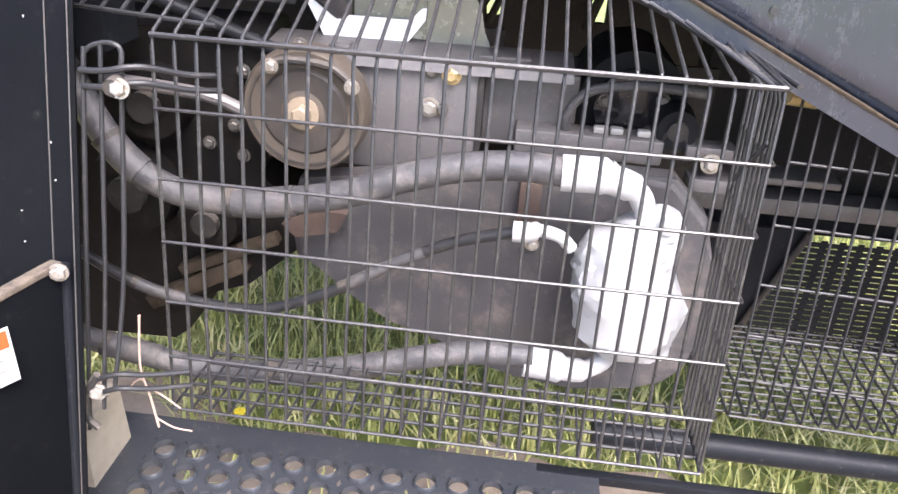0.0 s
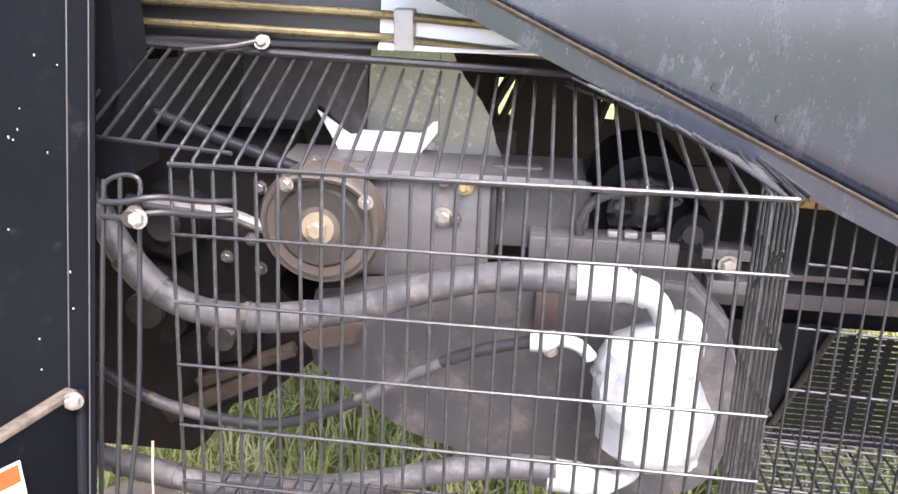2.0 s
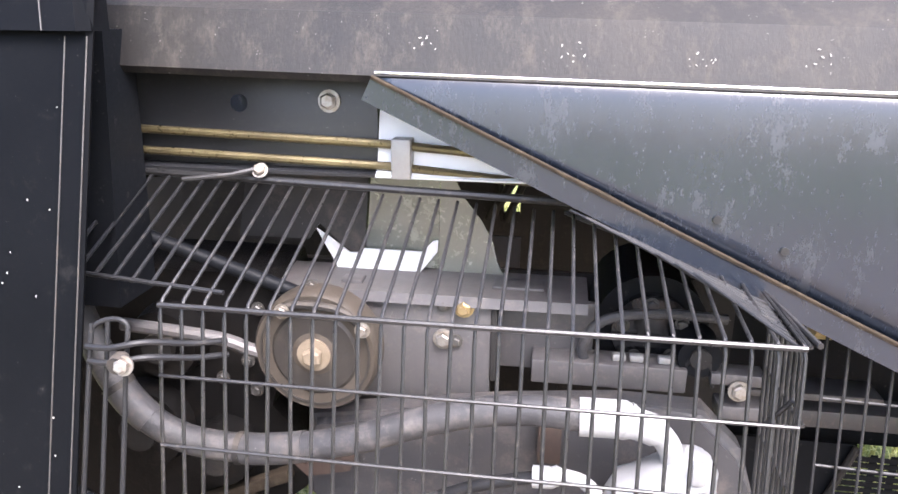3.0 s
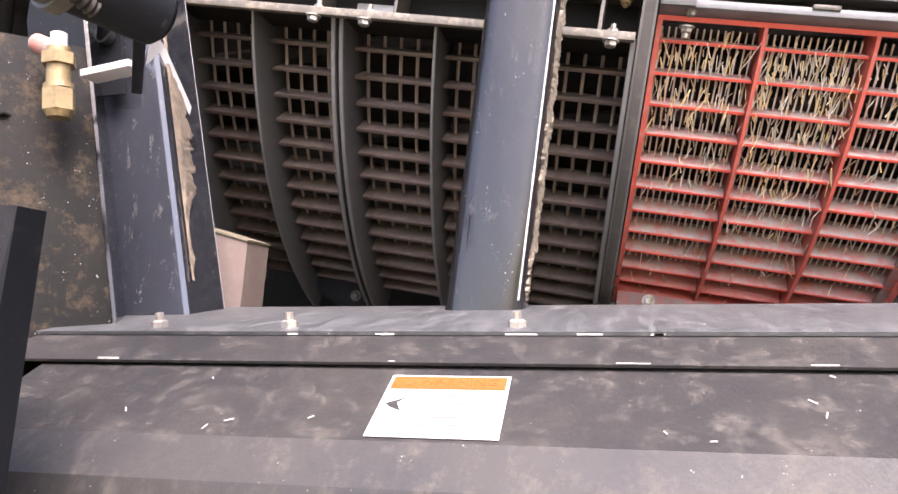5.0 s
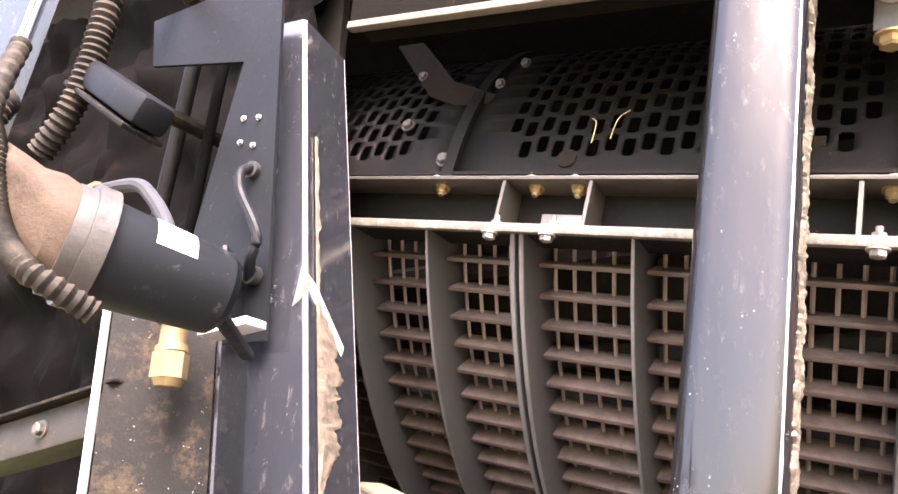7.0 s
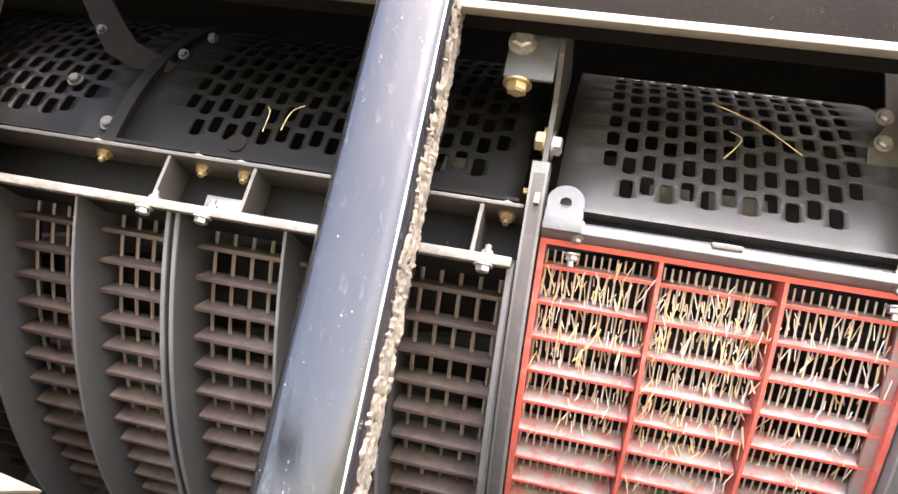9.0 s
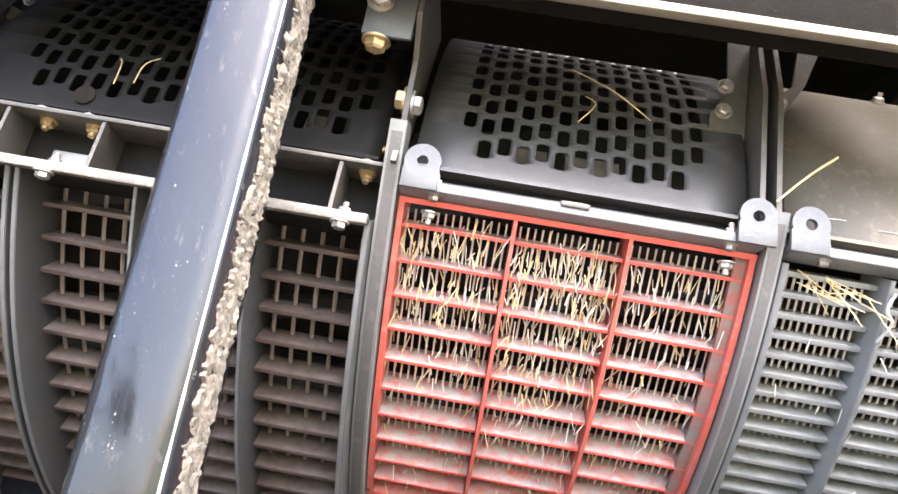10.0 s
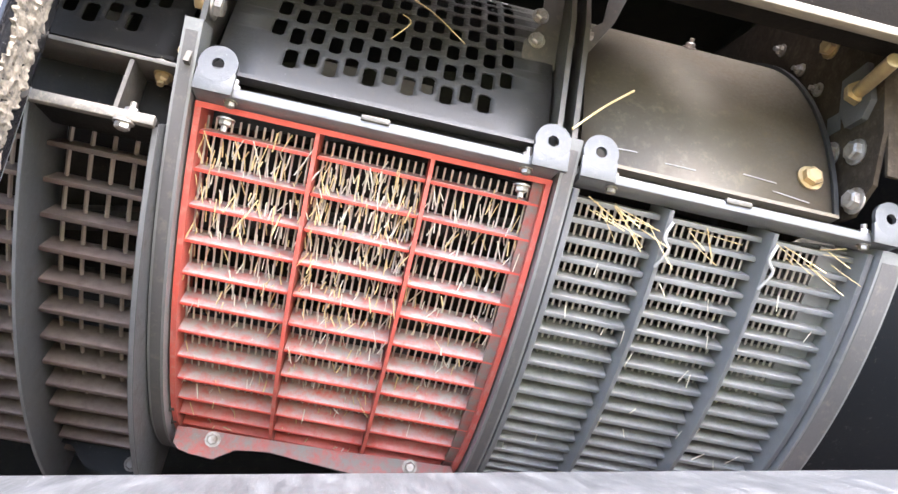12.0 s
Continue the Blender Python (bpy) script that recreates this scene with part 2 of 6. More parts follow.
TOPB = surface("dusty_top_beam", (0.006, 0.0052, 0.0042), 0.6, 0.0, (0.01, 0.0082, 0.0063), 0.8, 9, (0.032, 0.025, 0.017), 0.2, 40, 0.3, bump=0.3, spec=0.03)
PINKDUST = surface("dusty_pink_primer", (0.125, 0.092, 0.081), 0.8, 0, (0.085, 0.06, 0.05), 0.8, 14, (0.18, 0.145, 0.125), 0.25, 50, bump=0.3)
STRAW = surface("straw", (0.7, 0.53, 0.29), 0.7, 0, (0.5, 0.35, 0.14), 0.8, 60, bump=0.2)
STRAWPALE = surface("bleached_straw", (0.68, 0.62, 0.52), 0.7, 0, (0.5, 0.44, 0.34), 0.8, 60, bump=0.2)
TWIG = surface("dry_twig", (0.36, 0.26, 0.2), 0.8, 0, (0.24, 0.16, 0.12), 0.8, 60, bump=0.4)
FARGLOSS = surface("glossy_grey_sheet", (0.27, 0.28, 0.26), 0.2, 0.4, (0.2, 0.21, 0.165), 0.8, 12, (0.4, 0.41, 0.34), 0.2, 20, bump=0.03, spec=0.8, wave=0.2)
# flat white in place of sky mirrored by glossy sheets
SKYWHITE = surface("mirrored_sky_white", (0.85, 0.86, 0.88), 0.4, 0, (0.8, 0.81, 0.84), 0.5, 9, bump=0.1)
GREYDUSTM = surface("pale_scratch", (0.42, 0.4, 0.37), 0.8, bump=0)
RUSTY = surface("rusty_steel", (0.075, 0.046, 0.034), 0.8, 0, (0.04, 0.028, 0.022), 0.9, 25, (0.13, 0.1, 0.08), 0.25, 45, bump=0.5)
PILL = surface("glossy_pillar_paint", (0.022, 0.0235, 0.029), 0.16, 0, (0.012, 0.013, 0.017), 0.9, 4, (0.14, 0.125, 0.105), 0.12, 70, 0.8, bump=0.03, spec=0.9, coat=0.6, wave=0.5, streak=0.3)
HUB = surface("tan_hub_bolt", (0.26, 0.21, 0.15), 0.6, 0.1, (0.16, 0.12, 0.08), 0.8, 60, bump=0.4)
BLUEPIPE = surface("pale_blue_grey_hose", (0.035, 0.038, 0.046), 0.7, 0, (0.024, 0.024, 0.027), 0.8, 20, (0.07, 0.058, 0.044), 0.25, 40, bump=0.3, spec=0.15)
DIRTYHOSE = surface("dirty_corrugated_hose", (0.006, 0.0055, 0.005), 0.65, 0, (0.016, 0.013, 0.01), 0.8, 20, (0.06, 0.047, 0.033), 0.4, 40, bump=0.5, up=0.6, up_col=(0.06, 0.047, 0.033), spec=0.15)
LABEL = surface("white_decal", (0.36, 0.355, 0.35), 0.4, 0, (0.31, 0.3, 0.295), 0.5, 20, (0.24, 0.21, 0.18), 0.12, 40, bump=0.05)
ORANGE = surface("orange_decal", (0.36, 0.06, 0.012), 0.4, 0, (0.3, 0.05, 0.012), 0.5, 20, bump=0.05)
INK = surface("black_ink", (0.02, 0.02, 0.02), 0.5, bump=0)
INKRED = surface("brown_ink", (0.25, 0.06, 0.01), 0.5, bump=0)
FLESHPIPE = surface("dusty_cast_boss", (0.055, 0.037, 0.025), 0.7, 0, (0.026, 0.017, 0.011), 0.9, 30, (0.1, 0.075, 0.055), 0.3, 45, bump=0.6, spec=0.2)
GREYCAP = surface("grey_end_cap", (0.36, 0.355, 0.345), 0.4, 0.3, (0.26, 0.25, 0.23), 0.7, 20, (0.36, 0.29, 0.21), 0.25, 50, bump=0.3)
RING = surface("dirty_grey_ring", (0.055, 0.053, 0.051), 0.42, 0.1, (0.032, 0.027, 0.022), 0.8, 25, (0.09, 0.066, 0.045), 0.3, 40, 0.3, bump=0.4)
GLINT = surface("glint_metal", (0.78, 0.79, 0.8), 0.2, 0.9, (0.66, 0.67, 0.68), 0.6, 12, bump=0.1, wave=0.3)
SOIL = surface("bare_soil", (0.24, 0.195, 0.15), 0.95, 0, (0.14, 0.1, 0.07), 0.9, 8, (0.3, 0.25, 0.18), 0.3, 14, bump=1.0, fine=70)
BLADE = surface("grass_blades", (0.22, 0.245, 0.06), 0.5, 0, (0.41, 0.39, 0.13), 0.95, 7, (0.7, 0.61, 0.38), 0.38, 7, bump=0.0)
FIELD = surface("meadow", (0.11, 0.15, 0.035), 0.9, 0, (0.17, 0.19, 0.06), 0.9, 2.5, (0.25, 0.2, 0.1), 0.2, 4, bump=0.6, fine=40)
CONCRETE = surface("worn_concrete_block", (0.3, 0.26, 0.2), 0.95, 0, (0.2, 0.17, 0.13), 0.9, 20, bump=0.8, fine=90)
YELLOW = surface("yellow_petals", (0.8, 0.6, 0.02), 0.6, bump=0)
TERRA = surface("terracotta_block", (0.36, 0.17, 0.09), 0.9, 0, (0.25, 0.12, 0.07), 0.8, 18, bump=0.5)

# ---- building helpers ----
WM = {}
SLOPE = radians(11.0)                         # the rotor drops to the front (+x) by this
MR = Matrix(((math.cos(SLOPE), 0, math.sin(SLOPE), 0), (0, 1, 0, 0), (-math.sin(SLOPE), 0, math.cos(SLOPE), 0), (0, 0, 0, 1)))
CY, CW = 2.24, 2.20                           # the rotor's axis in its own frame (u along it, y inwards, w up)
MA = MR @ Matrix.Translation((0, CY, CW))     # the frame on the axis
MS = Matrix.Translation((-0.2, 0, 1.75)) @ Matrix.Rotation(radians(1.1), 4, "Y") @ Matrix.Translation((0.2, 0, -1.75))  # the sill drops a little
I4 = Matrix.Identity(4)


def ang(a):
    return Matrix.Rotation(-radians(a), 4, "X")


SW_A, SW_R, SW_N = -55.5, 0.44, 0.952           # the concaves' sweep tightens below this angle, to this radius; its nominal radius


def sweep(a):
    """The turn to angle a along the concaves' sweep; what lies at (u, -radius, 0) comes to its place there."""
    if a >= SW_A:
        return ang(a)
    d, a1 = SW_N - SW_R, radians(SW_A)
    return Matrix.Translation((0, -d * math.cos(a1), d * math.sin(a1))) @ ang(SW_A + (a - SW_A) * SW_N / SW_R) @ Matrix.Translation((0, d, 0))


def thing(name, base, label, category, group="", kind="", m=None):
    ob = new(name)
    ob.empty_display_size = 0.05
    w = m if m is not None else Matrix.Translation(base)
    ob.matrix_basis = w
    WM[ob] = w
    return tagged(ob, label, category, group, kind)


def finish(bm, name, material, smooth=35):
    me = bpy.data.meshes.new(name)
    bmesh.ops.recalc_face_normals(bm, faces=bm.faces)
    bm.to_mesh(me)
    bm.free()
    me.materials.append(material)
    if smooth:
        me.polygons.foreach_set("use_smooth", [True] * len(me.polygons))
        me.set_sharp_from_angle(angle=radians(smooth))
    return me


def part(name, bm, material, parent, label="", m=I4, smooth=35):
    """One mesh under a thing or a part; bm is in the frame m of the world."""
    bm.transform(WM[parent].inverted() @ m)
    ob = new(name, finish(bm, name, material, smooth))
    ob.parent = parent
    WM[ob] = WM[parent]
    return tagged(ob, label)


def put(name, mesh, parent, m, label=""):
    """A part on a shared mesh, at the world pose m."""
    ob = new(name, mesh)
    ob.parent = parent
    ob.matrix_basis = WM[parent].inverted() @ m
    WM[ob] = m
    return tagged(ob, label)


def solo(name, bm, material, label, category, group="", kind="", m=I4, smooth=35):
    """A thing that is one mesh, its origin at the middle of its foot."""
    bm.transform(m)
    lo = Vector([min(v.co[i] for v in bm.verts) for i in range(3)])
    hi = Vector([max(v.co[i] for v in bm.verts) for i in range(3)])
    base = Vector(((lo.x + hi.x) / 2, (lo.y + hi.y) / 2, lo.z))
    bm.transform(Matrix.Translation(-base))
    ob = new(name, finish(bm, name, material, smooth))
    ob.location = base
    WM[ob] = Matrix.Translation(base)
    return tagged(ob, label, category, group, kind)


def box(bm, lo, hi, m=I4, bevel=0.0):
    r = bmesh.ops.create_cube(bm, size=1.0)
    s = [h - l for l, h in zip(lo, hi)]
    c = [(h + l) / 2 for l, h in zip(lo, hi)]
    bmesh.ops.transform(bm, matrix=m @ Matrix.Translation(c) @ Matrix.Diagonal((*s, 1)), verts=r["verts"])
    if bevel:
        es = {e for v in r["verts"] for e in v.link_edges}
        bmesh.ops.bevel(bm, geom=list(es), offset=bevel, segments=2, affect="EDGES", profile=0.5)
    return bm


def prism(bm, prof, x0, x1, axis="x"):
    """A closed outline pulled along an axis: (y, z) along x, (x, z) along y or (x, y) along z."""
    def at(a, b, k):
        return (k, a, b) if axis == "x" else ((a, k, b) if axis == "y" else (a, b, k))
    f = [bm.verts.new(at(a, b, x0)) for a, b in prof]
    g = [bm.verts.new(at(a, b, x1)) for a, b in prof]
    n = len(prof)
    bm.faces.new(f)
    bm.faces.new(g[::-1])
    for i in range(n):
        bm.faces.new((f[i], f[(i + 1) % n], g[(i + 1) % n], g[i]))
    return bm


def bent(prof, th):
    """The closed outline of a bent sheet: an open line with thickness to its right-hand side."""
    out = []
    n = len(prof)
    for i, (a, b) in enumerate(prof):
        dirs = []
        if i:
            dirs.append((a - prof[i - 1][0], b - prof[i - 1][1]))
        if i < n - 1:
            dirs.append((prof[i + 1][0] - a, prof[i + 1][1] - b))
        nx = ny = 0
        for dx, dy in dirs:
            q = math.hypot(dx, dy)
            nx, ny = nx + dy / q, ny - dx / q
        q = math.hypot(nx, ny)
        out.append((a + nx / q * th, b + ny / q * th))
    return list(prof) + out[::-1]


def rod(bm, p, q, r, seg=8, r2=None, cap=True):
    p, q = Vector(p), Vector(q)
    d = q - p
    m = Matrix.Translation((p + q) / 2) @ d.to_track_quat("Z", "Y").to_matrix().to_4x4()
    bmesh.ops.create_cone(bm, cap_ends=cap, segments=seg, radius1=r, radius2=r if r2 is None else r2, depth=d.length, matrix=m)
    return bm


def tube(bm, pts, r, seg=8, closed=False, radii=None):
    """A round tube through points, joined at its bends."""
    pts = [Vector(p) for p in pts]
    rings = []
    n = len(pts)
    up = Vector((0.13, 0.31, 0.94))
    for i, p in enumerate(pts):
        a = pts[i - 1] if i or closed else p
        b = pts[(i + 1) % n] if i < n - 1 or closed else p
        d = (b - a).normalized()
        s = d.cross(up)
        if s.length < 0.2:
            s = d.cross(Vector((1, 0, 0)))
        s.normalize()
        t = s.cross(d)
        rr = radii[i] if radii else r
        rings.append([bm.verts.new(p + (s * math.cos(k * 2 * math.pi / seg) + t * math.sin(k * 2 * math.pi / seg)) * rr) for k in range(seg)])
    for i in range(n if closed else n - 1):
        a, b = rings[i], rings[(i + 1) % n]
        for k in range(seg):
            bm.faces.new((a[k], a[(k + 1) % seg], b[(k + 1) % seg], b[k]))
    if not closed:
        bm.faces.new(rings[0][::-1])
        bm.faces.new(rings[-1])
    return bm


def smooth_path(pts, per=6):
    pts = [Vector(p) for p in pts]
    out = []
    for i in range(len(pts) - 1):
        p0, p1, p2, p3 = pts[max(i - 1, 0)], pts[i], pts[i + 1], pts[min(i + 2, len(pts) - 1)]
        for k in range(per):
            t = k / per
            out.append(0.5 * ((2 * p1) + (p2 - p0) * t + (2 * p0 - 5 * p1 + 4 * p2 - p3) * t * t + (3 * p1 - p0 - 3 * p2 + p3) * t ** 3))
    return out + [pts[-1]]


def arc_plate(bm, u0, u1, r0, r1, a0, a1, steps=24, turn=ang):
    """A curved plate round the axis: from u0 to u1, radius r0 to r1, angle a0 to a1."""
    rows = []
    for i in range(steps + 1):
        m = turn(a0 + (a1 - a0) * i / steps)
        rows.append([bm.verts.new(m @ Vector((u, -r, 0))) for u, r in ((u0, r0), (u1, r0), (u1, r1), (u0, r1))])
    for p, q in zip(rows, rows[1:]):
        for k in range(4):
            bm.faces.new((p[k], p[(k + 1) % 4], q[(k + 1) % 4], q[k]))
    bm.faces.new(rows[0])
    bm.faces.new(rows[-1][::-1])
    return bm


def hex_mesh(name, r, h, material, washer=True, stud=0.0):
    bm = bmesh.new()
    if washer:
        rod(bm, (0, 0, 0), (0, 0, h * 0.22), r * 1.35, 14)
    rod(bm, (0, 0, h * 0.2), (0, 0, h * 0.85), r, 6)
    rod(bm, (0, 0, h * 0.85), (0, 0, h), r * 0.96, 6, r * 0.72)
    if stud:
        rod(bm, (0, 0, h), (0, 0, h + stud), r * 0.5, 8)
    return finish(bm, name, material, 30)


def facing(p, d, turn=0.0):
    return Matrix.Translation(p) @ Vector(d).to_track_quat("Z", "Y").to_matrix().to_4x4() @ Matrix.Rotation(turn, 4, "Z")


BOLT_S = hex_mesh("small_bolt", 0.0075, 0.009, ZINC)
BOLT_M = hex_mesh("bolt", 0.0105, 0.012, ZINC)
BOLT_N = hex_mesh("bolt_with_stud", 0.0095, 0.011, ZINC, True, 0.008)
BOLT_Y = hex_mesh("yellow_bolt", 0.0105, 0.013, YZINC, True, 0.006)
BOLT_L = hex_mesh("large_bolt", 0.016, 0.016, ZINC)
BOLT_YL = hex_mesh("large_yellow_bolt", 0.016, 0.017, YZINC)
BOLT_D = hex_mesh("dark_bolt", 0.0105, 0.012, DARKBOLT)
BOLT_DS = hex_mesh("small_dark_bolt", 0.0075, 0.009, DARKBOLT)

# ---- ground, far side, machine shell ----
bm = bmesh.new()
steps_g = [-400, -60, -15, -5, -3, -2, -1, 0, 1, 2, 3, 5, 15, 60, 400]
gv = {}
for i, gx in enumerate(steps_g):
    for j, gy in enumerate(steps_g):
        gv[i, j] = bm.verts.new((gx, gy + 2, 0.02 * noise.noise((gx * 0.7, gy * 0.7, 0)) if abs(gx) < 6 and abs(gy) < 6 else 0))
for i in range(len(steps_g) - 1):
    for j in range(len(steps_g) - 1):
        bm.faces.new((gv[i, j], gv[i + 1, j], gv[i + 1, j + 1], gv[i, j + 1]))
ground = new("ground", finish(bm, "ground", FIELD))
tagged(ground, "grassy meadow ground with dry patches", "ground", kind="structure")

bm = bmesh.new()                                  # bare soil beside the step
ring = [bm.verts.new(p) for p in ((-7, 0.6, 0.034), (-7, -7, 0.034), (7, -7, 0.034), (7, 0.5, 0.034), (3, 0.75, 0.034), (1.1, 1.2, 0.034), (0.7, 1.6, 0.034), (0.45, 1.74, 0.034), (0.2, 1.70, 0.034), (-0.05, 1.78, 0.034), (-0.3, 1.68, 0.034), (-0.55, 1.73, 0.034), (-0.75, 1.66, 0.034), (-0.85, 1.78, 0.034), (-0.95, 1.88, 0.034), (-1.2, 1.9, 0.034), (-1.5, 1.6, 0.034), (-2.2, 1.1, 0.034), (-4, 0.9, 0.034))]
bm.faces.new(ring)
soil = new("soil_patch", finish(bm, "soil_patch", SOIL))
tagged(soil, "bare dry pale soil beside the machine", "soil", kind="structure")

rng = np.random.default_rng(4)
verts, faces = [], []
for k in range(46000):
    y = 1.15 + 6.0 * rng.random() ** 1.7
    x = rng.uniform(-2.4, 3.0)
    if ((x + 1.25) / 0.42) ** 2 + ((y - 1.35) / 0.5) ** 2 < 1:
        continue
    edge_g = 1.70 + 0.10 * noise.noise((x * 5, 2.0, 1.0)) - (0.0 if x < 0.45 else 1.3 * (x - 0.45))
    if y < edge_g and rng.random() > 0.10 + 0.25 * max(0.0, noise.noise((x * 6, y * 6, 8.0))):
        continue
    clump = noise.noise((x * 2.2, y * 2.2, 3.0))
    h = rng.uniform(0.06, 0.19) * (1 + 0.7 * clump)
    th, lean, w = rng.uniform(0, 6.283), rng.uniform(0.1, 1.1) * h, rng.uniform(0.0018, 0.0045)
    dx, dy = math.cos(th), math.sin(th)
    b = len(verts)
    for f, ww in ((0, 1.0), (0.45, 0.9), (0.8, 0.6)):
        ox, oy = dx * lean * f ** 2, dy * lean * f ** 2
        verts += [(x + ox - dy * w * ww, y + oy + dx * w * ww, h * f * (1 - 0.25 * f)), (x + ox + dy * w * ww, y + oy - dx * w * ww, h * f * (1 - 0.25 * f))]
    verts.append((x + dx * lean, y + dy * lean, h * 0.78))
    faces += [(b, b + 1, b + 3, b + 2), (b + 2, b + 3, b + 5, b + 4), (b + 4, b + 5, b + 6)]
gm = bpy.data.meshes.new("grass")
gm.from_pydata(verts, [], faces)
gm.materials.append(BLADE)
grass = tagged(new("grass", gm), "long green grass with some dry yellow blades", "grass", kind="stuff")


def slab(name, lo, hi, material, label, category="wall", bevel=0.0):
    return solo(name, box(bmesh.new(), lo, hi, I4, bevel), material, label, category, kind="structure")


# added sheets all round and below, so daylight comes in only at the front
slab("wall_far_side", (-3.2, 3.7, 1.15), (3.0, 3.74, 3.3), DARK, "added far side sheet that keeps light out of the machine", "machine wall")
slab("closing_floor", (-3.2, 1.70, 1.50), (1.75, 3.7, 1.53), DARK, "dark sheet added under the rotor to stop light from below", "pan")
slab("wall_rear", (-3.24, 1.75, 1.0), (-3.2, 3.74, 3.3), DARK, "added dark bulkhead that keeps light out of the machine", "machine wall")
slab("wall_front", (1.75, 1.66, 1.0), (1.79, 3.74, 3.3), DARK, "added dark bulkhead that keeps light out of the machine", "machine wall")
slab("closing_roof", (-3.24, 1.5, 3.3), (1.79, 3.74, 3.34), DARK, "added roof sheet that keeps light out of the machine", "machine roof")

# ---- threshing rotor housing ----
MC = MR @ Matrix.Translation((0, 2.70, 2.62))       # the centre of the concaves' sweep
MB = MR @ Matrix.Translation((0, 2.7351, 2.5527))   # the centre of the separator grates' rounder sweep


def bar_mesh(name, length, depth, thick, r, material):
    bm = bmesh.new()
    box(bm, (0, -r, -thick / 2), (length, -r + depth, thick / 2), I4, min(thick * 0.3, 0.0015))
    return finish(bm, name, material)


def wire_mesh(name, r, rad, a0, a1, material, turn, n=22):
    bm = bmesh.new()
    pts = [turn(a0 + (a1 - a0) * i / n) @ Vector((0, -r, 0)) for i in range(n + 1)]
    tube(bm, pts, rad, 5)
    return finish(bm, name, material)


def concave(name, u_edges, first, step, rows, nwire, rad_wire, material, wire_mat, label, r_bar=0.952, depth=0.035, thick=0.007,
            r_rib=0.963, rib_in=0.886, a_top=-23.6, a_bot=-68.0, rib=0.006, rib_mat=None, worn=True, wire_at=0.72, mc=MC, turn=sweep):
    """A curved grate: two side rims, dividing ribs, cross bars between them and round wires behind the bars."""
    t = thing(name, (0, 0, 0), label, "concave grate", "concave grates round the rotor", m=mc @ ang(first) @ Matrix.Translation(((u_edges[0] + u_edges[-1]) / 2, -r_bar, 0)))
    n = len(u_edges) - 1
    for i, u in enumerate(u_edges):
        edge = i in (0, n)
        w = 0.009 if edge else rib
        u0 = u if i == 0 else (u - w if i == n else u - w / 2)
        pr = part("side_rim" if edge else "rib", arc_plate(bmesh.new(), u0, u0 + w, rib_in, r_rib, a_top, a_bot, 36, turn), rib_mat or material, t, m=mc)
        if worn:
            part("worn_edge", arc_plate(bmesh.new(), u0 + w * 0.15, u0 + w * 0.85, r_rib + 0.0001, r_rib + 0.0014, a_top, a_bot, 36, turn), ARM, pr, "edge worn to bare metal", m=mc)
    for i in range(n):
        a, b = u_edges[i] + 0.004, u_edges[i + 1] - 0.004
        bar = bar_mesh("bar", b - a, depth, thick, r_bar, material)
        for k in range(rows):
            put("bar", bar, t, mc @ Matrix.Translation((a, 0, 0)) @ turn(first - step * k))
        wm = wire_mesh("wire", r_bar - depth * wire_at, rad_wire, a_top - 1, a_bot + 3, wire_mat, turn)
        for k in range(nwire):
            put("wire", wm, t, mc @ Matrix.Translation((a + (b - a) * (k + 0.6) / (nwire + 0.2), 0, 0)))
    return t


red = concave("red_concave", (-0.434, -0.257, -0.0855, 0.096), -26.0, 3.4, 13, 14, 0.0018, RED, WIRE_G,
              "red painted curved steel concave with straw caught in its wires", depth=0.046, thick=0.006, worn=False, rib_mat=REDRIB)
part("top_flange", arc_plate(bmesh.new(), -0.434, 0.096, 0.915, 0.965, -23.9, -23.4, 2), RED, red, m=MC)
part("side_flange", arc_plate(bmesh.new(), 0.07, 0.0868, 0.944, 0.952, -24, -67, 30, sweep), REDDUST, red, m=MC)
# upright foot plate with a bolted lug at each end and an arch between them
FOOT = MR @ Matrix.Translation((0, 2.232, -0.006))
bm = bmesh.new()
prism(bm, [(-0.424, 1.782), (-0.424, 1.752), (-0.412, 1.742), (-0.391, 1.7375), (-0.35, 1.735), (-0.335, 1.744), (-0.315, 1.757), (-0.255, 1.764), (-0.19, 1.758), (-0.105, 1.7525),
           (-0.045, 1.745), (-0.03, 1.74), (0.05, 1.74), (0.09, 1.75), (0.09, 1.796), (-0.15, 1.787)], 0, 0.006, "y")
part("foot_plate", bm, REDDUST, red, "dusty red foot plate", m=FOOT)
for u, w in ((-0.357, 1.769), (0.0075, 1.7815)):
    put("bolt", BOLT_M, red, FOOT @ facing((u, -0.0005, w), (0, -1, 0)))
for u in (-0.385, 0.05):
    put("bolt", BOLT_N, red, MA @ ang(1.5) @ facing((u, -0.43, 0.006), (0, 0.15, -1)))

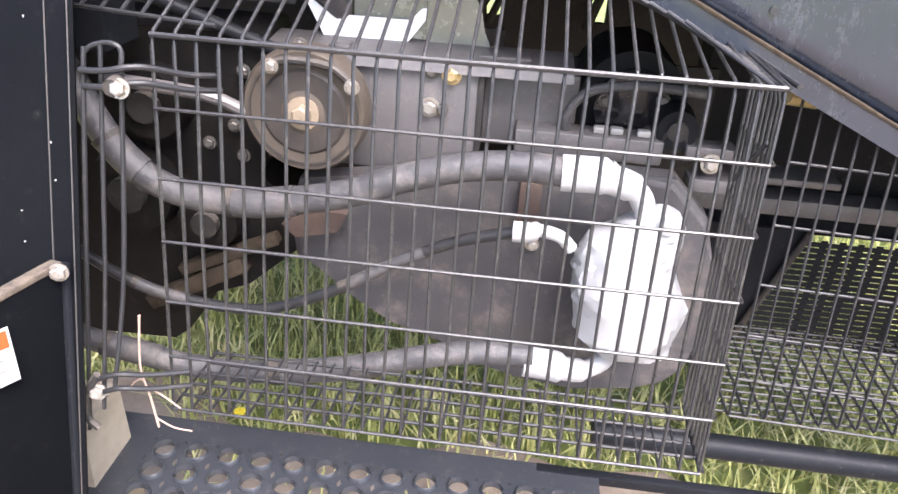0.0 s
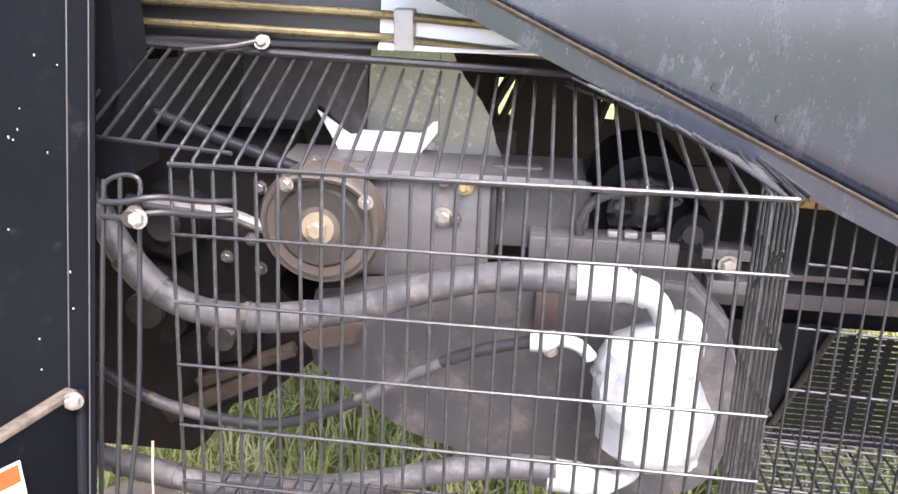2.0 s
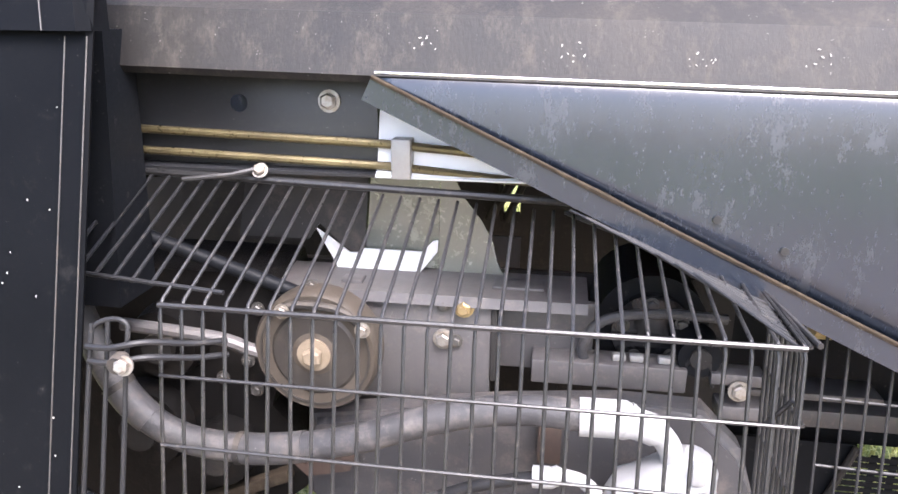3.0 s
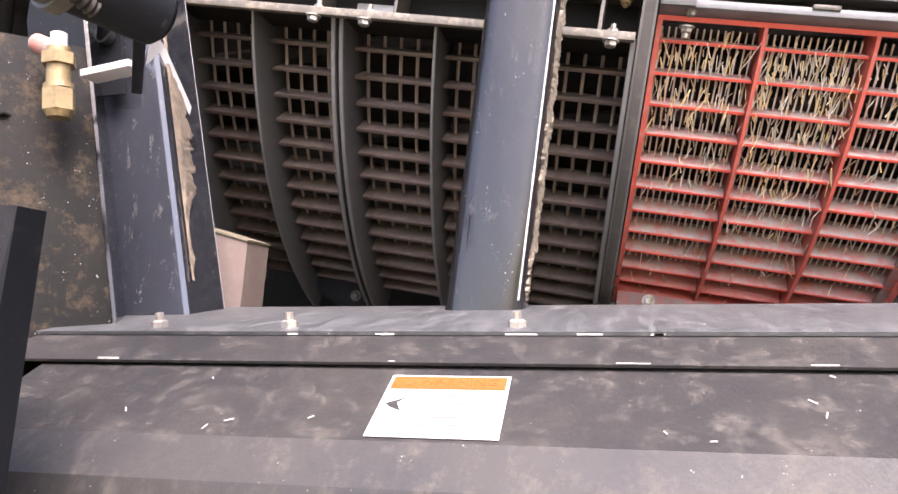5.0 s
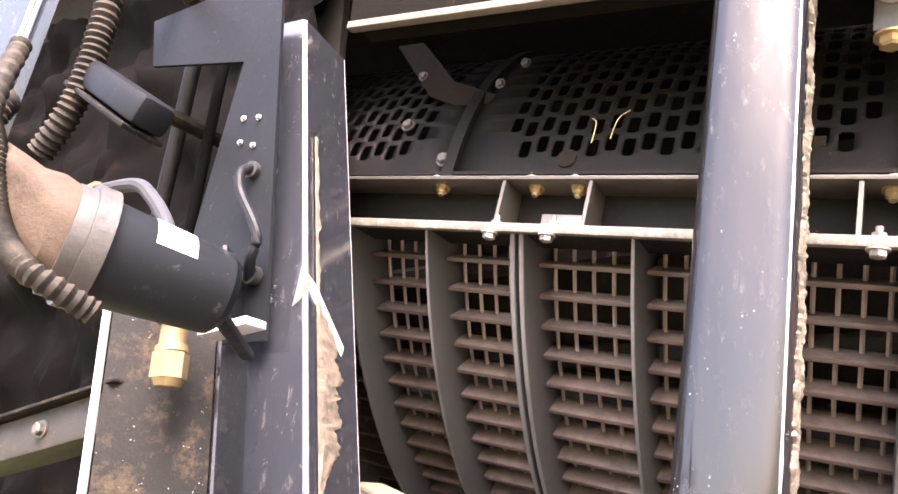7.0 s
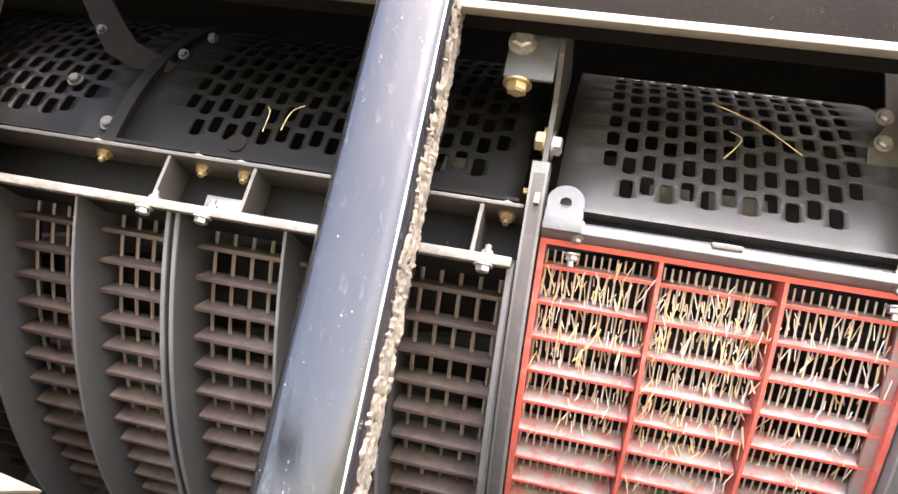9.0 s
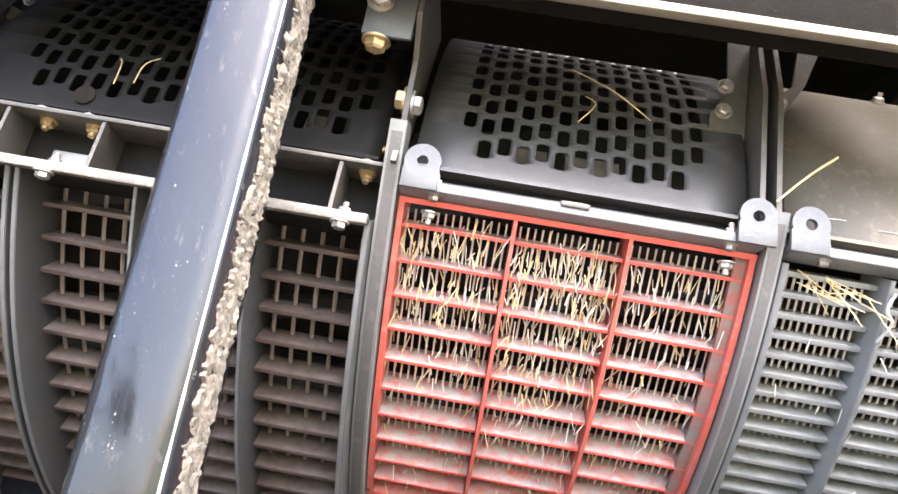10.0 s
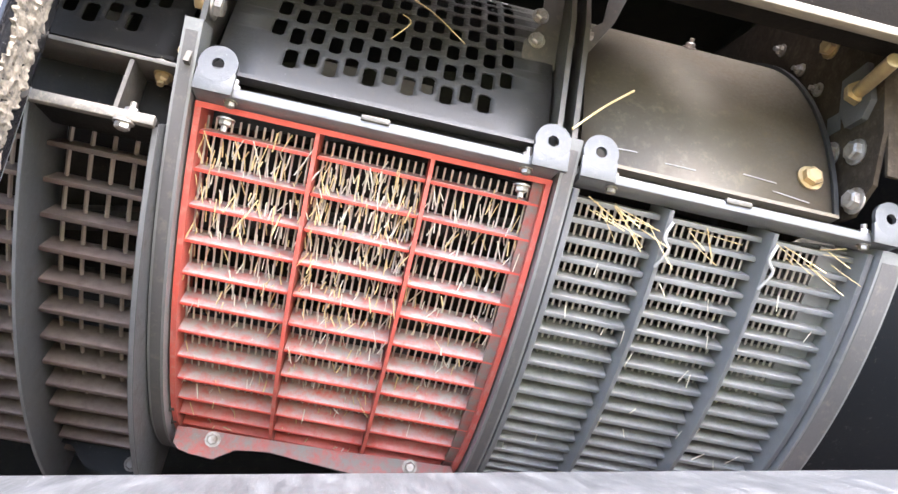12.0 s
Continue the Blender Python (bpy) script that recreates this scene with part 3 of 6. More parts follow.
grey = concave("grey_concave", (0.125, 0.28, 0.449, 0.61), -24.6, 1.9, 22, 13, 0.0022, GREYC, WIRE_G,
               "bare grey steel concave with closely set bars and straw on top", r_bar=0.957, depth=0.04, thick=0.0085, r_rib=0.985, rib_in=0.9, rib=0.007)
bm = bmesh.new()
arc_plate(bm, 0.555, 0.608, 0.93, 0.935, -24, -67, 30, sweep)
part("side_plate", bm, GREYC, grey, m=MC)
for u in (0.28, 0.449):                             # bent wire ends at the tops of the ribs
    bm = bmesh.new()
    tube(bm, smooth_path([(u + du, -rr * math.cos(radians(a)), rr * math.sin(radians(a))) for du, rr, a in ((0.004, 0.99, -24.6), (-0.004, 0.993, -26.0), (0.006, 0.995, -26.9), (0.003, 0.993, -27.8), (-0.004, 0.988, -28.8))], 4), 0.0026, 7)
    part("wire_hook", bm, GREYCAP, grey, "bent wire end", m=MC)
black1 = concave("black_grate", (-1.002, -0.8155, -0.638, -0.464), -21.98, 3.27, 14, 5, 0.0036, GRATE, WIRE_B,
                 "rusty black steel separator grate with wide openings", r_bar=0.9522, depth=0.046, thick=0.0078, r_rib=1.012, rib_in=0.885, a_top=-21.5, a_bot=-69.0, rib_mat=RIBM, mc=MB, turn=ang)
black2 = concave("black_grate", (-1.53, -1.35, -1.179, -1.009), -21.98, 3.27, 14, 5, 0.0036, GRATE, WIRE_B,
                 "rusty black steel separator grate with wide openings", r_bar=0.9522, depth=0.046, thick=0.0078, r_rib=1.012, rib_in=0.885, a_top=-21.5, a_bot=-69.0, rib_mat=RIBM, mc=MB, turn=ang)
for t, b, dw in ((black1, -0.466, -0.03), (black2, -1.03, -0.06)):      # bolted foot lug at one end
    foot2 = MR @ Matrix.Translation((0, 2.275 - dw, dw))
    bm = bmesh.new()
    prism(bm, [(b - 0.2, 1.755), (b - 0.2, 1.738), (b - 0.15, 1.735), (b - 0.115, 1.70), (b - 0.03, 1.685), (b, 1.69), (b, 1.755)], 0, 0.006, "y")
    part("foot_lug", bm, BLACK, t, m=foot2)
    put("bolt", BOLT_D, t, foot2 @ facing((b - 0.035, -0.0005, 1.72), (0, -1, 0)))
# the rotor itself behind the grates, with raised rasp bars; the drum's black is painted shade
rotor = thing("threshing_rotor", (0, 0, 0), "steel threshing rotor with raised rasp bars inside the grates, drum blackened for shade", "rotor", m=MA)
part("drum", rod(bmesh.new(), (-2.2, 0, 0), (1.0, 0, 0), 0.17, 40), SHADEBLACK, rotor, m=MA)
for k in range(6):
    bm = bmesh.new()
    pts = []
    for i in range(22):
        u = -1.9 + i * 0.13
        a = radians(k * 60 + u * 55)
        pts.append((u, -0.195 * math.cos(a), 0.195 * math.sin(a)))
    tube(bm, pts, 0.022, 6)
    part("rasp_bar", bm, DARK, rotor, m=MA)


for u0, u1 in ((-0.283, -0.222), (-0.192, -0.105), (-0.62, -0.58)):      # dusty guide vanes behind the slotted covers
    bm = arc_plate(bmesh.new(), u0, u1, 0.39, 0.394, 16, 27, 12)
    part("guide_vane", bm, COVER, rotor, "dusty brown guide vane", m=MA)


# ---- covers above the grates ----

MV = MR @ Matrix.Translation((0, 2.3148, 2.2425))        # the axis of the covers' sweep


def cover(name, u0, u1, a0, a1, label, holes=None, r=0.5, material=CAST):
    """A sheet curved over the rotor; holes: (first u, last u, first angle, last angle) of a staggered field of slots."""
    bm = bmesh.new()
    us = [u0]
    cols = []
    if holes:
        h0, h1, b0, b1 = holes
        n = int((h1 - h0) / 0.0296)
        for i in range(n):
            a = h0 + i * (h1 - h0) / n
            us += [a, a + 0.0195]
            cols.append((a, i))
    us.append(u1)
    step = 0.4
    na = int((a1 - a0) / step)
    cache = {}

    def vert(u, j):
        key = (round(u, 5), j)
        if key not in cache:
            a = radians(a0 + (a1 - a0) * j / na)
            cache[key] = bm.verts.new((u, -r * math.cos(a), r * math.sin(a)))
        return cache[key]
    starts = {round(a, 5): i for a, i in cols}

    def is_hole(i, j):
        k = (j + (3 if i % 2 else 0)) // 13 * 13 - (3 if i % 2 else 0)          # the slot's first row
        mid = a0 + step * (k + 5.0)
        return holes[2] + (4.5 if i in (0, len(cols) - 1) else 0) < mid < holes[3] and j - k < 10
    for p, q in zip(us, us[1:]):
        i = starts.get(round(p, 5))
        for j in range(na):
            if i is not None and is_hole(i, j):
                c = 0.005
                if not is_hole(i, j - 1):                                       # rounded lower end
                    bm.faces.new((vert(p, j), vert(p + c, j), vert(p, j + 1)))
                    bm.faces.new((vert(q - c, j), vert(q, j), vert(q, j + 1)))
                elif not is_hole(i, j + 1):                                     # rounded upper end
                    bm.faces.new((vert(p, j), vert(p + c, j + 1), vert(p, j + 1)))
                    bm.faces.new((vert(q, j), vert(q, j + 1), vert(q - c, j + 1)))
                continue
            bm.faces.new((vert(p, j), vert(q, j), vert(q, j + 1), vert(p, j + 1)))
    t = thing(name, (0, 0, 0), label, "rotor cover", "covers over the rotor", m=MV @ ang(a0) @ Matrix.Translation(((u0 + u1) / 2, -r, 0)))
    sheet = part("sheet", bm, material, t, m=MV)
    so = sheet.modifiers.new("thickness", "SOLIDIFY")
    so.thickness = 0.004
    part("lower_flange", box(bmesh.new(), (u0, -0.012, -0.004), (u1, 0.012, 0.002), MV @ ang(a0) @ Matrix.Translation((0, -r, 0))), material, t)
    return t


cover("perforated_cover", -0.425, 0.078, 5, 95, "grey steel rotor cover with a field of slots", (-0.362, 0.024, 9.5, 74), material=COVERG)
cov2 = cover("plain_cover", 0.132, 0.553, 4, 95, "plain brownish steel rotor cover", None, 0.502, material=COVER)
# the two left covers are coloured darker for the shade they lie in
cov3 = cover("perforated_cover", -1.165, -0.475, 5, 95, "steel rotor cover with a field of slots, coloured darker for shade", (-1.075, -0.50, 9.5, 74), material=DARKCAST)
cover("perforated_cover", -1.75, -1.18, 5, 95, "steel rotor cover with a field of slots, coloured darker for shade", (-1.6, -1.24, 9.5, 74), material=NEARBLACK)
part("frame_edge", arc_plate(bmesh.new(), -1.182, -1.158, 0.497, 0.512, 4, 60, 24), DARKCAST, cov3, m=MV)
# a round hole, drawn as a black disc for the dark inside it
part("plug", rod(bmesh.new(), (-0.953, -0.5035, 0), (-0.953, -0.48, 0), 0.017, 18), SHADEBLACK, cov3, "dark disc in place of a round hole", m=MV @ ang(8.5))
part("seal", arc_plate(bmesh.new(), 0.549, 0.557, 0.503, 0.509, 4, 75, 24), INK, cov2, "black rubber seal", m=MV)
put("bolt", BOLT_N, cov2, MV @ ang(52) @ facing((0.37, -0.503, 0), (0, -1, 0)))
put("washer_bolt", BOLT_YL, cov2, MV @ ang(11) @ facing((0.512, -0.503, 0), (0, -1, 0)), "large washer bolt")
for k, (u, a) in enumerate(((0.2, 8.0), (0.29, 7.2), (0.42, 8.6), (0.47, 6.4))):       # bright rubbed scratches near the lower edge
    part("scratch", box(bmesh.new(), (-0.022, -0.0012, -0.0007), (0.022 + 0.006 * k, 0.0, 0.0007), MV @ ang(a) @ Matrix.Translation((u, -0.5025, 0)) @ Matrix.Rotation(0.05 * (k - 1), 4, "Y")), GREYDUSTM, cov2)
bm = bmesh.new()
prism(bm, [(-1.395, 2.60), (-1.33, 2.60), (-1.235, 2.505), (-1.135, 2.468), (-1.165, 2.43), (-1.285, 2.475)], 1.86, 1.88, "y")
part("frame_arm", bm, SHADEBLACK, cov3, "dark slanting frame arm", m=MR)
for u, a in ((-1.19, 8.5), (-1.30, 18)):
    put("bolt", BOLT_D, cov3, MV @ ang(a) @ facing((u, -0.503, 0), (0, -1, 0)))
for u, w in ((-1.31, 2.52), (-1.13, 2.49), (-1.085, 2.53)):
    put("bolt", BOLT_DS, cov3, MR @ facing((u, 1.859, w), (0, -1, 0)))

# ---- hanger bars and arms ----
def lug(bm, u, w, r, th, y0, hole=0.0085):
    """A flat ear with a round top, in the plane across y, with a hole."""
    n = 20
    rim = [(u + r * math.cos(k * 2 * math.pi / n), w + r * math.sin(k * 2 * math.pi / n)) for k in range(n)]
    inn = [(u + hole * math.cos(k * 2 * math.pi / n), w + hole * math.sin(k * 2 * math.pi / n)) for k in range(n)]
    rings = [[bm.verts.new((a, y, b)) for a, b in src] for y in (y0, y0 + th) for src in (rim, inn)]
    for k in range(n):
        j = (k + 1) % n
        bm.faces.new((rings[0][k], rings[0][j], rings[1][j], rings[1][k]))
        bm.faces.new((rings[2][k], rings[2][j], rings[3][j], rings[3][k]))
        bm.faces.new((rings[0][k], rings[0][j], rings[2][j], rings[2][k]))
        bm.faces.new((rings[1][k], rings[1][j], rings[3][j], rings[3][k]))
    return bm


def hanger(name, u0, u1, label, left_ear, right_ear):
    t = thing(name, (0, 0, 0), label, "hanger bar", "hanger bars over the concaves", m=MR @ Matrix.Translation(((u0 + u1) / 2, 1.80, 2.243)))
    part("bar", box(bmesh.new(), (u0, 1.778, 2.238), (u1, 1.825, 2.252), MR, 0.002), ARM, t)
    part("upstand", box(bmesh.new(), (u0, 1.822, 2.2521), (u1, 1.828, 2.272), MR, 0.001), ARM, t)
    for u in left_ear + right_ear:
        bm = lug(bmesh.new(), u, 2.278, 0.027, 0.008, 1.768)
        box(bm, (u - 0.027, 1.7682, 2.236), (u + 0.027, 1.7758, 2.268), I4, 0.001)
        part("ear", bm, EAR, t, m=MR)
    for u in (u0 + 0.052, u1 - 0.045):
        put("bolt", BOLT_N, t, MR @ facing((u, 1.795, 2.252), (0, 0, 1)))
        put("nut", BOLT_S, t, MR @ facing((u, 1.795, 2.238), (0, 0, -1)))
    bm = box(bmesh.new(), ((u0 + u1) / 2 - 0.03, 1.774, 2.2475), ((u0 + u1) / 2 + 0.012, 1.79, 2.256), MR, 0.002)
    part("latch", bm, CAST, t)
    return t


hanger("hanger_bar", -0.434, 0.094, "grey steel hanger bar with drilled ears above the red concave", [-0.405], [0.077])
hanger("hanger_bar", 0.128, 0.635, "grey steel hanger bar with drilled ears above the grey concave", [0.15], [0.615])


def arm(u0, u1, r0, r1, a0, a1, label):
    t = thing("curved_rail", (0, 0, 0), label, "curved rail", "curved rails beside the concaves", m=MC @ ang(a0) @ Matrix.Translation((u0, -r1, 0)))
    bm = arc_plate(bmesh.new(), u0, u1, r0, r1, a0, a1, 40, sweep)
    bmesh.ops.bevel(bm, geom=[e for e in bm.edges if e.is_manifold and e.calc_face_angle() > 0.8], offset=0.0025, segments=2, affect="EDGES")
    strap = part("strap", bm, RAILM, t, m=MC)
    part("worn_edge", arc_plate(bmesh.new(), u0 + 0.004, u1 - 0.004, r1 + 0.0002, r1 + 0.0011, a0 - 1, a1 + 1, 40, sweep), PLATE, strap, "outer edge rubbed bright", m=MC)
    part("foot_pad", box(bmesh.new(), (u0 - 0.012, -r1 + 0.002, -0.02), (u1 + 0.012, -r0, 0.004), MC @ sweep(a1), 0.003), RAILM, t)
    for k in range(3):
        put("bolt", BOLT_DS, t, MC @ sweep(a1 + 4 + 3 * k) @ facing((u1, -(r0 + r1) / 2, 0), (1, 0, 0)))
    return t


arm_a = arm(-0.462, -0.437, 0.93, 0.985, -17, -68, "thick grey curved steel rail beside the red concave")
arm(0.099, 0.122, 0.93, 0.985, -19.5, -68, "thick grey curved steel rail between two concaves")
arm(0.612, 0.652, 0.93, 1.0, -23, -68, "thick grey curved steel rail at the end of the grey concave")
bm = bmesh.new()
arc_plate(bm, -0.4635, -0.4625, 0.93, 0.975, -24, -68, 36, sweep)
part("seal_strip", bm, INK, arm_a, "black rubber strip", m=MC)

# upright bracket plates between the covers
for u, label in ((-0.447, "tall grey bracket plate with bolted lugs between two rotor covers"), (0.1, "pair of thin upright bracket plates between two rotor covers")):
    t = thing("bracket_plate", (0, 0, 0), label, "bracket", m=MR @ Matrix.Translation((u, 1.8, 2.28)))
    if u < 0:
        bm = bmesh.new()
        prism(bm, [(1.765, 2.27), (1.83, 2.27), (1.99, 2.62), (1.72, 2.62), (1.72, 2.49), (1.775, 2.44), (1.785, 2.33)], u - 0.004, u + 0.004)
        part("plate", bm, CAST, t, m=MR)
        bm = box(bmesh.new(), (u - 0.078, 1.715, 2.438), (u - 0.0042, 1.723, 2.545), I4, 0.003)
        part("lug", bm, EAR, t, m=MR)
        put("bolt", BOLT_L, t, MR @ facing((u - 0.058, 1.714, 2.495), (0, -1, 0)))
        put("bolt", BOLT_YL, t, MR @ facing((u - 0.056, 1.73, 2.438), (0, 0, -1)))
        put("bolt", BOLT_YL, t, MR @ facing((u - 0.005, 1.80, 2.385), (-1, 0, 0)))
        put("bolt", BOLT_L, t, MR @ facing((u + 0.005, 1.80, 2.38), (1, 0, 0)))
        put("bolt", BOLT_Y, t, MR @ facing((u - 0.005, 1.80, 2.30), (-1, 0, 0)))
    else:
        for k, du in enumerate((-0.012, 0.012)):
            bm = bmesh.new()
            prism(bm, [(1.785, 2.27), (1.82, 2.27), (1.93, 2.62), (1.84, 2.62), (1.80, 2.5)], u + du - 0.004, u + du + 0.004)
            part("plate", bm, CAST, t, m=MR)
        put("bolt", BOLT_S, t, MR @ facing((u + 0.017, 1.815, 2.49), (1, 0, 0)))
        bm = bmesh.new()
        prism(bm, [(-0.075, 2.44), (-0.018, 2.44), (-0.018, 2.62), (-0.055, 2.62), (-0.05, 2.52), (-0.075, 2.48)], 1.86, 1.866, "y")
        part("gusset", bm, CAST, t, m=MR @ Matrix.Translation((u, 0, 0)))
        bm = bmesh.new()
        prism(bm, [(-0.012, 2.49), (0.05, 2.545), (0.062, 2.66), (0.105, 2.66), (0.07, 2.55), (0.03, 2.48)], 1.852, 1.858, "y")
        part("fork", bm, CAST, t, m=MR @ Matrix.Translation((u, 0, 0)))
        for w in (2.53, 2.485):
            put("bolt", BOLT_M, t, MR @ facing((u - 0.055, 1.858, w), (0, -1, 0)))

# channel beam over the black grates
beam = thing("channel_beam", (0, 0, 0), "dark steel channel beam with dividers and bolts above the black grates", "beam", m=MR @ Matrix.Translation((-0.9, 1.83, 2.18)))
part("ledge", box(bmesh.new(), (-1.75, 1.772, 2.171), (-0.466, 1.786, 2.186), MR, 0.002), LEDGE, beam, "dusty lower ledge")
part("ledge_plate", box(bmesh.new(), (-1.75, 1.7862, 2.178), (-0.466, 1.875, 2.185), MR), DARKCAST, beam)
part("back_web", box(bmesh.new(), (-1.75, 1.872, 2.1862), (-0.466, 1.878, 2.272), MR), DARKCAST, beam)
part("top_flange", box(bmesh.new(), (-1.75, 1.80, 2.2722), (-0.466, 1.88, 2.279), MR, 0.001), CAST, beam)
for u in (-1.05, -0.898, -0.528, -1.45):
    bm = bmesh.new()
    prism(bm, [(1.795, 2.187), (1.87, 2.187), (1.87, 2.271), (1.803, 2.271)], u - 0.003, u + 0.003)
    part("divider", bm, CAST, beam, m=MR)
for u in (-1.004, -0.928, -0.492, -1.19):
    put("bolt", BOLT_Y, beam, MR @ facing((u, 1.835, 2.272), (0, -0.25, -1)))
    put("bolt_head", BOLT_S, beam, MR @ facing((u, 1.812, 2.279), (0, 0, 1)))
for u in (-1.045, -0.945, -0.505):
    put("bolt", BOLT_N, beam, MR @ facing((u, 1.795, 2.186), (0, 0, 1)))
    put("nut", BOLT_M, beam, MR @ facing((u, 1.778, 2.170), (0, 0, -1)))
bm = box(bmesh.new(), (-1.0, 1.862, 2.19), (-0.91, 1.871, 2.235), MR, 0.003)
part("bright_plate", bm, GREYCAP, beam, "bright worn steel plate")

# end bulkhead on the right with bolts
endp = thing("end_bulkhead", (0, 0, 0), "dark steel end bulkhead with rows of bolts beside the rotor cover", "bulkhead", m=MR @ Matrix.Translation((0.70, 2.0, 1.7)))
bm = bmesh.new()
prism(bm, [(1.80, 2.282), (1.755, 2.32), (1.735, 2.40), (1.735, 2.75), (2.9, 2.95), (2.9, 2.282)], 0.572, 0.58)
part("plate", bm, DIRTLINE, endp, m=MR)
part("front_flange", box(bmesh.new(), (0.5802, 1.735, 2.33), (0.72, 1.741, 2.75), MR), DIRTLINE, endp)
for y, w, me in ((2.021, 2.696, BOLT_N), (1.866, 2.617, BOLT_YL), (1.954, 2.617, BOLT_N), (1.898, 2.549, BOLT_N), (1.855, 2.407, BOLT_L), (1.792, 2.388, BOLT_L), (1.792, 2.305, BOLT_L)):
    put("bolt", me, endp, MR @ facing((0.5715, y, w), (-1, -0.1, 0)))
bm = bmesh.new()
prism(bm, [(1.75, 2.46), (1.77, 2.435), (1.81, 2.435), (1.825, 2.47), (1.82, 2.525), (1.76, 2.53)], 0.561, 0.5715)
part("bearing_plate", bm, EAR, endp, "rounded grey bearing plate", m=MR)
part("shaft", rod(bmesh.new(), (0.561, 1.79, 2.483), (0.535, 1.67, 2.478), 0.011, 14), YZINC, endp, "brassy stub shaft", m=MR)
part("shaft_nut", rod(bmesh.new(), (0.560, 1.787, 2.483), (0.556, 1.772, 2.4825), 0.019, 6), YZINC, endp, "brassy nut", m=MR)
part("pale_patch", box(bmesh.new(), (0.5705, 1.835, 2.445), (0.5718, 1.868, 2.478), MR), EAR, endp)
# dark curved guard behind the last arm
bm = bmesh.new()
arc_plate(bm, 0.68, 1.5, 0.90, 0.955, -21, -67, 36, sweep)
guard_c = thing("curved_guard", (0, 0, 0), "glossy black curved guard sheet beside the last arm", "guard", m=MC @ ang(-45) @ Matrix.Translation((0.9, -0.955, 0)))
part("sheet", bm, BLACK, guard_c, m=MC)
part("rim", arc_plate(bmesh.new(), 0.676, 0.6798, 0.90, 0.962, -21, -67, 36, sweep), RIBM, guard_c, "grey worn rim", m=MC)

# ---- frame round the service bay ----
topbeam = thing("top_beam", (0, 1.63, 2.5), "dark dusty top beam of the bay opening", "beam", m=MR @ Matrix.Translation((-0.2, 1.63, 2.476)))
bm = bmesh.new()
prism(bm, bent([(1.70, 2.502), (1.630, 2.500), (1.610, 2.60), (1.605, 2.75)], 0.004), -1.32, 1.6)
part("sheet", bm, TOPB, topbeam, m=MR)
bm = box(bmesh.new(), (-1.32, 1.624, 2.483), (1.6, 1.642, 2.4965), MR, 0.002)
part("lip", bm, CREAM, topbeam, "dusty straw-coloured lower lip")
part("upper_sheet", box(bmesh.new(), (-1.5, 1.60, 2.7501), (1.7, 1.61, 3.1), MR), TOPB, topbeam)

# sill: sloping top, folded lip, lower sheet and lower edge
sill = thing("bay_sill", (0.3, 1.3, 1.57), "dark dusty bent sheet-metal sill below the bay opening", "sill", m=MS @ Matrix.Translation((0.3, 1.3, 1.57)))
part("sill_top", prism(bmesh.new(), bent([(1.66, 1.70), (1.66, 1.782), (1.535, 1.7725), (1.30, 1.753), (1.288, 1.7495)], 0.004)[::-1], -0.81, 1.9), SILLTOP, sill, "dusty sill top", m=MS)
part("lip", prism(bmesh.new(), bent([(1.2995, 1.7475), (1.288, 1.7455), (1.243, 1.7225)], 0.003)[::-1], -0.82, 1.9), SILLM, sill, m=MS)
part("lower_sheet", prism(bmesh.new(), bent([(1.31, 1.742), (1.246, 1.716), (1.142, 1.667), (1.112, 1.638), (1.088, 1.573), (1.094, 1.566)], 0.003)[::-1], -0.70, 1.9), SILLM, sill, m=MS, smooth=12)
for x in (-0.601, -0.445, -0.2, 0.215, 0.62):
    put("bolt", BOLT_N if x != 0.215 else BOLT_M, sill, MS @ facing((x, 1.306, 1.7545), (0, -0.12, 1), x * 9))
rs_c = np.random.default_rng(12)
for x in (-0.19, -0.03, 0.105, 0.22):             # paint scuffed off round hidden bolts
    bm = bmesh.new()
    for k in range(7):
        a, rr = rs_c.uniform(0, 6.28), rs_c.choice([0.006, 0.011, 0.014])
        c = Vector((rr * math.cos(a), 0.8 * rr * math.sin(a), 0))
        box(bm, (-0.0016, -0.0005, 0), (0.0016, 0.0005, 0.0004), Matrix.Translation(c) @ Matrix.Rotation(a + 1.57 + rs_c.normal(0, 0.4), 4, "Z") @ Matrix.Scale(rs_c.uniform(0.5, 1.1), 4))
    part("scuff", bm, GREYDUSTM, sill, "paint scuffed to bare metal", m=MS @ facing((x, 1.0955, 1.606), (0, -0.93, 0.36)))
for k in range(44):                                       # scattered pale scratches
    x, s = rs_c.uniform(-0.62, 0.75), rs_c.random()
    y, z = (1.2445 - 0.1045 * s, 1.7165 - 0.0495 * s) if k % 2 else (1.3 - 0.2 * 0, 1.7575)
    if k % 2 == 0:
        y, z = 1.30 + 0.2 * s, 1.7532 + 0.0168 * s
    c = MS @ Vector((x, y, z + 0.0045 if k % 2 else z + 0.0012))
    bm = box(bmesh.new(), (-0.0035 * rs_c.uniform(0.3, 1.4), -0.0005, 0), (0.0035, 0.0005, 0.0004), Matrix.Rotation(rs_c.uniform(0, 3.14), 4, "Z"))
    part("scratch", bm, GREYDUSTM, sill, m=Matrix.Translation(c) @ Matrix.Rotation(math.atan2(0.0495, 0.1045) if k % 2 else 0.084, 4, "X"))


